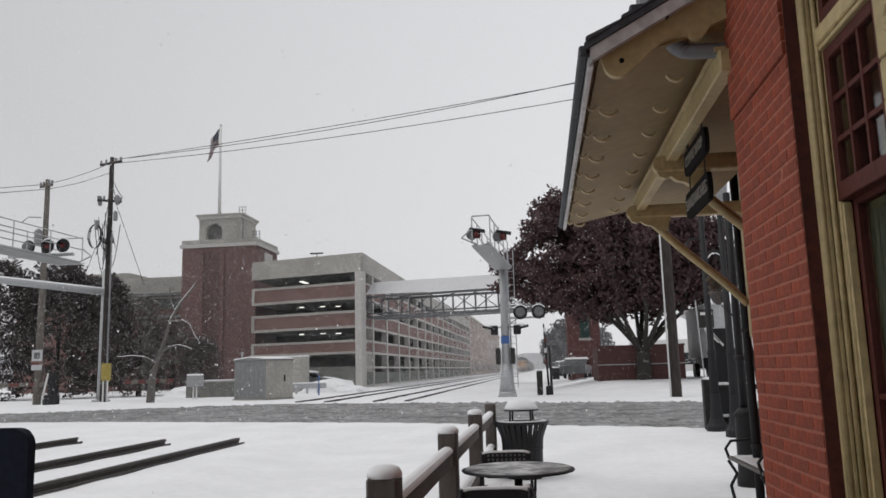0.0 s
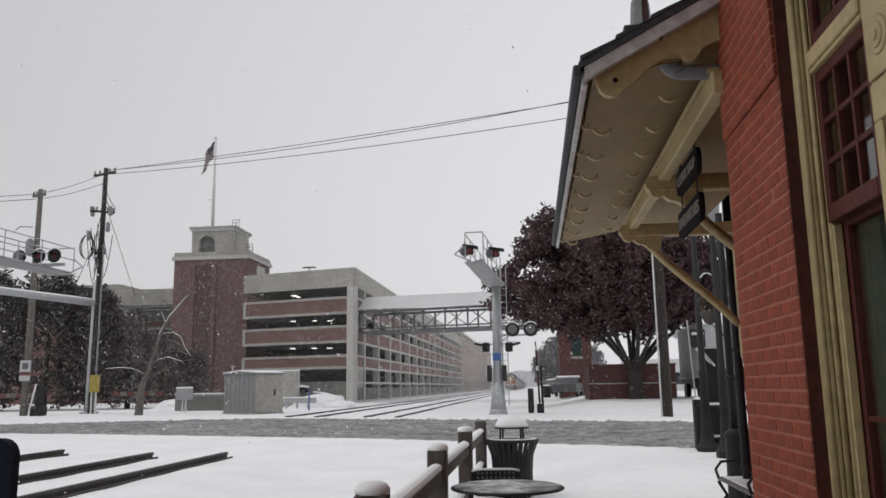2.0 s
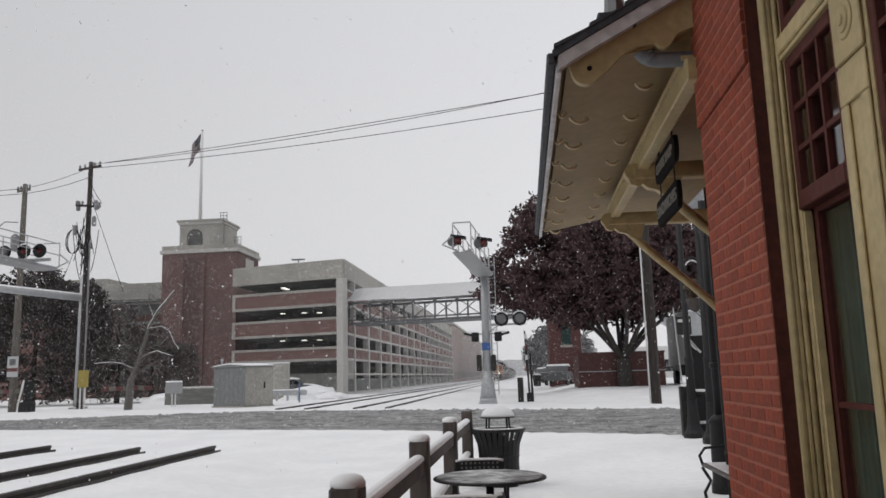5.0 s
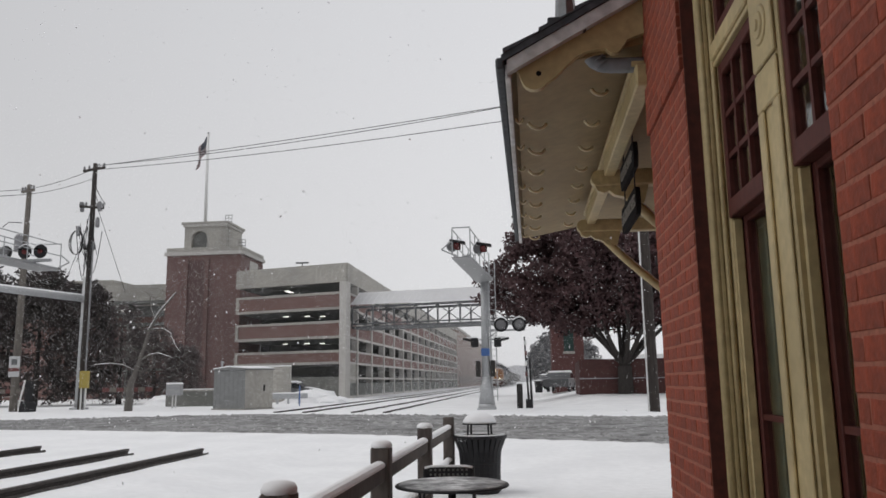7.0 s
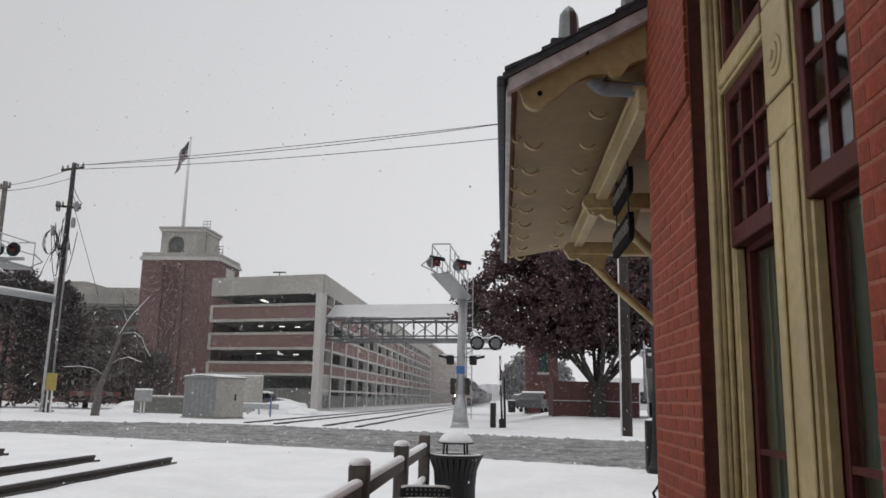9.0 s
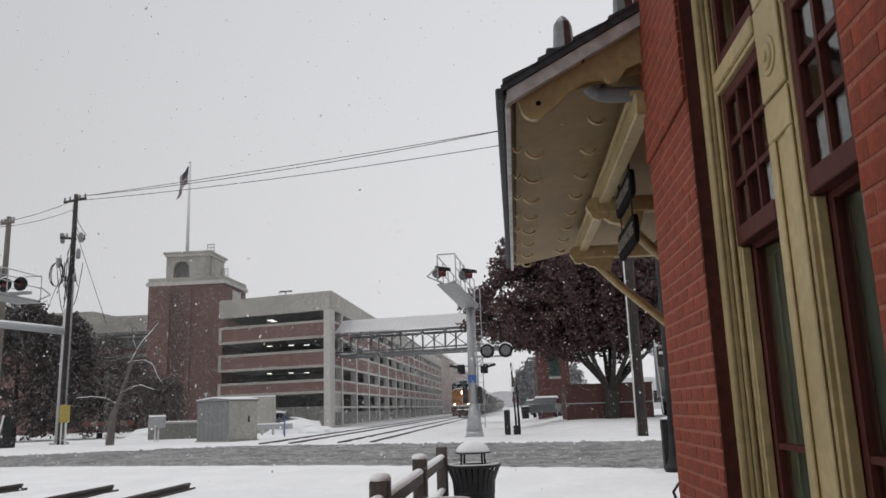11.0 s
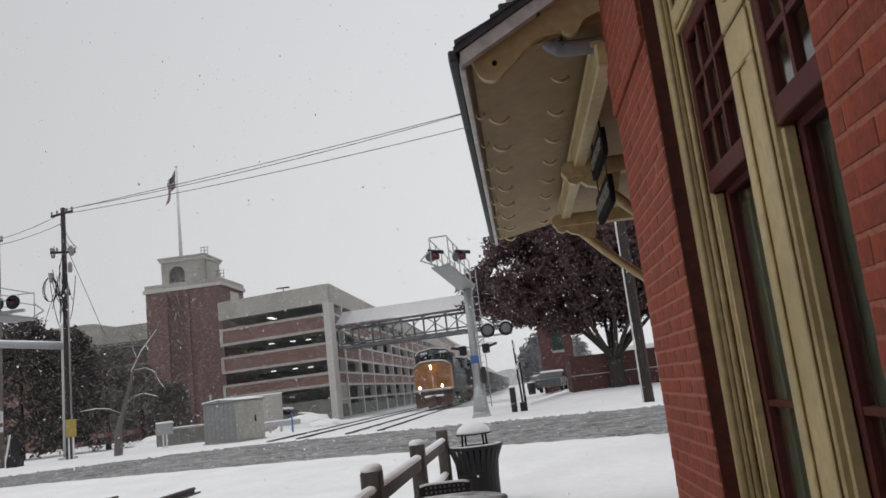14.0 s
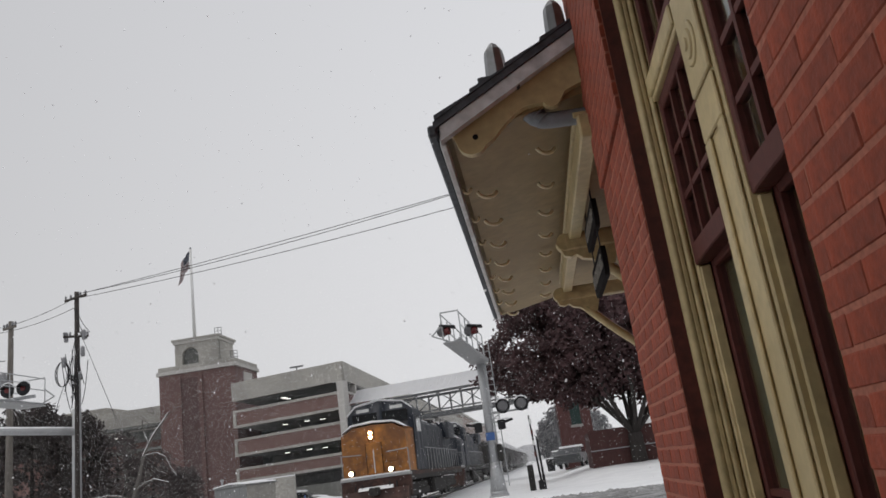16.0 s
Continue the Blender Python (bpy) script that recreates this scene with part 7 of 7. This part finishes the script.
def make_hopper():
    t = base("hopper_car", "dark grey open hopper car rimmed with snow", "railway car", "train")
    L = 16.0
    body = slab(bmesh.new(), [(0.5, 1.2), (2.3, 1.2), (4.0, 0.75), (12.0, 0.75), (13.7, 1.2), (15.5, 1.2), (15.9, 3.6), (0.1, 3.6)], -1.5, 1.5, "x")
    part("body", body, CARGREY, t)
    for sx in (-1, 1):
        for k in range(12):
            part("rib", box(sx * 1.54 - 0.05, sx * 1.54 + 0.05, 0.75 + k * 1.3, 0.9 + k * 1.3, 1.1, 3.6), CARGREY, t)
        part("top_chord", box(sx * 1.5 - 0.1, sx * 1.5 + 0.1, 0.05, L - 0.05, 3.6, 3.75, 0.02), CARGREY, t)
    part("load_snow", slab(bmesh.new(), [(-1.4, 3.6), (1.4, 3.6), (0.6, 3.95), (-0.6, 3.95)], 0.3, L - 0.3), CARGREY, t)
    for y0 in (1.2, 12.6):
        bg = part("bogie", box(-1.15, 1.15, y0, y0 + 2.2, 0.5, 0.85, 0.05), UNDER, t)
        for k in (0.3, 1.9):
            wheelset(bg, y0 + k, 0.46, 0.44)
    part("coupler", box(-0.18, 0.18, -0.35, L + 0.35, 0.75, 1.0), UNDER, t)
    return t


TRAIN = []
loco = make_locomotive(True, "lead locomotive with yellow-orange nose and lit headlights")
TRAIN.append((loco, 0.0))
second = make_locomotive(False, "second dark blue locomotive coupled behind the leader")
TRAIN.append((second, 23.3))
hop = make_hopper()
TRAIN.append((hop, 46.6))
for k in range(1, 12):
    TRAIN.append((copy_thing(hop, Matrix()), 46.6 + k * 16.9))


# ---------------------------------------------------------------- falling snow
def make_snowfall(seed, count, size, drift):
    """Loose flakes in a tall column of air; drift: metres a second."""
    rng = np.random.default_rng(seed)
    hgt = 14 + 16 * abs(drift[2])
    p = np.empty((count, 3))
    p[:, 1] = 1.2 + 40 * rng.random(count) ** 1.25
    span = 6 + p[:, 1] * 0.75
    p[:, 0] = -span + rng.random(count) * (span + 0.15 + np.where(p[:, 1] > 9, p[:, 1] * 0.22, 0)) - np.maximum(0, drift[0]) * 16 * rng.random(count)
    p[:, 2] = rng.random(count) * hgt
    s = size * (0.55 + 0.9 * rng.random(count) ** 2)[:, None]
    s = s * np.clip(0.45 + p[:, 1:2] / 14.0, 0.5, 1.5)
    ang = rng.random((count, 1)) * 6.28
    u = np.concatenate([np.cos(ang), np.sin(ang), 0.3 * rng.normal(0, 1, (count, 1))], 1) * s
    v = np.concatenate([-np.sin(ang), np.cos(ang), 0.4 * rng.normal(0, 1, (count, 1))], 1) * s
    w = np.concatenate([np.zeros((count, 2)), np.ones((count, 1))], 1) * s * 1.15
    verts = np.stack([p + u, p + v, p - u, p - v, p + w, p - w], axis=1).reshape(-1, 3)
    tri = np.array([(0, 1, 4), (1, 2, 4), (2, 3, 4), (3, 0, 4), (1, 0, 5), (2, 1, 5), (3, 2, 5), (0, 3, 5)])
    faces = (np.arange(count)[:, None, None] * 6 + tri[None]).reshape(-1, 3)
    me = bpy.data.meshes.new("falling_snow")
    me.from_pydata(verts.tolist(), [], faces.tolist())
    me.materials.append(FLAKE)
    return tagged(new("falling_snow", me), "loose white snowflakes drifting down through the air", "snowfall", "falling snow", "stuff")


def make_snow_haze(seed, count, drift, y0, y1, grain, lo, hi):
    """Snow thick in the air further down the line; specks grow with distance to imitate haze."""
    rng = np.random.default_rng(seed)
    hgt = 12 + 16 * abs(drift[2])
    p = np.empty((count, 3))
    p[:, 1] = y0 + (y1 - y0) * rng.random(count) ** 1.1
    p[:, 0] = p[:, 1] * (lo + (hi - lo) * rng.random(count))
    p[:, 2] = rng.random(count) * hgt
    s = (grain * p[:, 1] * (0.4 + 0.6 * rng.random(count)))[:, None]
    u = rng.normal(0, 1, (count, 3))
    u *= s / np.linalg.norm(u, axis=1, keepdims=True)
    v = np.cross(u, rng.normal(0, 1, (count, 3)))
    v *= s / np.linalg.norm(v, axis=1, keepdims=True)
    verts = np.stack([p + u, p + v, p - u, p - v], axis=1).reshape(-1, 3)
    me = bpy.data.meshes.new("falling_snow")
    me.vertices.add(count * 4)
    me.vertices.foreach_set("co", verts.astype(np.float32).ravel())
    me.loops.add(count * 4)
    me.loops.foreach_set("vertex_index", np.arange(count * 4, dtype=np.int32))
    me.polygons.add(count)
    me.polygons.foreach_set("loop_start", np.arange(count, dtype=np.int32) * 4)
    me.update(calc_edges=True)
    me.materials.append(FLAKE)
    return tagged(new("falling_snow", me), "veil of fine falling snow that stands in for haze down the railway line", "snowfall", "falling snow", "stuff")


FLAKES = [(make_snowfall(91, 3000, 0.0100, (0.35, 0, -1.35)), (0.35, 0, -1.35)),
          (make_snowfall(92, 2800, 0.0088, (0.15, 0, -1.05)), (0.15, 0, -1.05)),
          (make_snowfall(93, 2200, 0.0125, (0.50, 0, -1.60)), (0.50, 0, -1.60)),
          (make_snow_haze(94, 840000, (0.25, 0, -0.5), 48, 270, 0.00029, -0.62, 0.33), (0.25, 0, -0.5)),
          (make_snow_haze(96, 230000, (0.2, 0, -0.6), 34, 52, 0.00022, -0.86, -0.05), (0.2, 0, -0.6)),
          (make_snow_haze(95, 26000, (0.3, 0, -0.9), 16, 50, 0.00062, -0.8, 0.16), (0.3, 0, -0.9))]


# ---------------------------------------------------------------- bricks of the two piers
def brick_mesh(name, length, height, depth, seed):
    rng = random.Random(seed)
    bm = bmesh.new()
    bx(bm, (0, 0, 0), (depth, length, height), None, 0.0025)
    for v in bm.verts:
        v.co += Vector((rng.uniform(-1, 1), rng.uniform(-1, 1), rng.uniform(-1, 1))) * 0.0012
    me = bpy.data.meshes.new(name)
    bm.to_mesh(me)
    bm.free()
    me.materials.append(BRICK)
    return me


def lay_bricks(wall, y0, y1, z0, z1, seed):
    """Running bond, each brick set a little in or out; the return faces are closed by the end bricks."""
    rng = random.Random(seed)
    pitch, course, joint, depth = 0.215, 0.061, 0.0095, 0.10
    full = [brick_mesh("brick", pitch - 0.003, course - joint, depth, 900 + k) for k in range(4)]
    sizes = {}
    row = 0
    z = z0
    rest, left = [], 300
    spots = []
    while z + course <= z1 + 0.01:
        y = y0
        first = True
        while y < y1 - 0.03:
            ln = pitch if not (first and row % 2) else pitch / 2
            ln = min(ln, y1 - y)
            if y1 - (y + ln) < 0.05:
                ln = y1 - y
            spots.append((y + ln / 2, z + course / 2, ln - 0.003))
            y += ln
            first = False
        z += course
        row += 1
    spots.sort(key=lambda s: abs(s[1] - 1.8))
    spare = bmesh.new()
    for k, (yc, zc, ln) in enumerate(spots):
        proud = rng.uniform(-0.0007, 0.0007) + (0.014 if zc > 2.52 else 0.0)
        if k < 300:
            key = round(ln, 3)
            if abs(ln - (pitch - 0.003)) < 0.002:
                me = full[rng.randrange(4)]
            else:
                me = sizes.setdefault(key, brick_mesh("brick", ln, course - joint, depth, 950 + len(sizes)))
            ob = new("brick", me)
            ob.parent = wall
            ob.matrix_basis = pose(W + depth / 2 - proud, yc, zc, 0, rng.uniform(-0.5, 0.5), rng.uniform(-0.4, 0.4))
        else:
            bx(spare, (W + depth / 2 - proud, yc, zc), (depth, ln, course - joint))
    if len(spare.verts):
        tagged(part("brickwork", spare, BRICK, wall), kind="stuff")


lay_bricks(bpy.data.objects["wall_1"], JAMB_FAR, FAR_Y, PATIO - 0.1, 4.3, 1)
lay_bricks(bpy.data.objects["wall_2"], -1.15, JAMB_NEAR, PATIO - 0.1, 4.3, 2)


# ---------------------------------------------------------------- what moves
def motions():
    speed, at_zero = 14.0, 256.4
    times = [0.0, 0.1] + [float(k) for k in range(1, 16)] + [15.9, 16.0]
    for ob, back in TRAIN:
        walk(ob, [(t, pose(TRACK_X, at_zero - speed * t + back, 0.1)) for t in times])
    for ob, d in FLAKES:
        walk(ob, [(t, pose(d[0] * t, d[1] * t, d[2] * t)) for t in times])
    walk(FLAG, [(t, pose(-33.2, 76.0, 27.9, 0, 0, 9 * math.sin(1.7 * t) + 5 * math.sin(3.1 * t + 1))) for t in [0.5 * k for k in range(33)]])


motions()
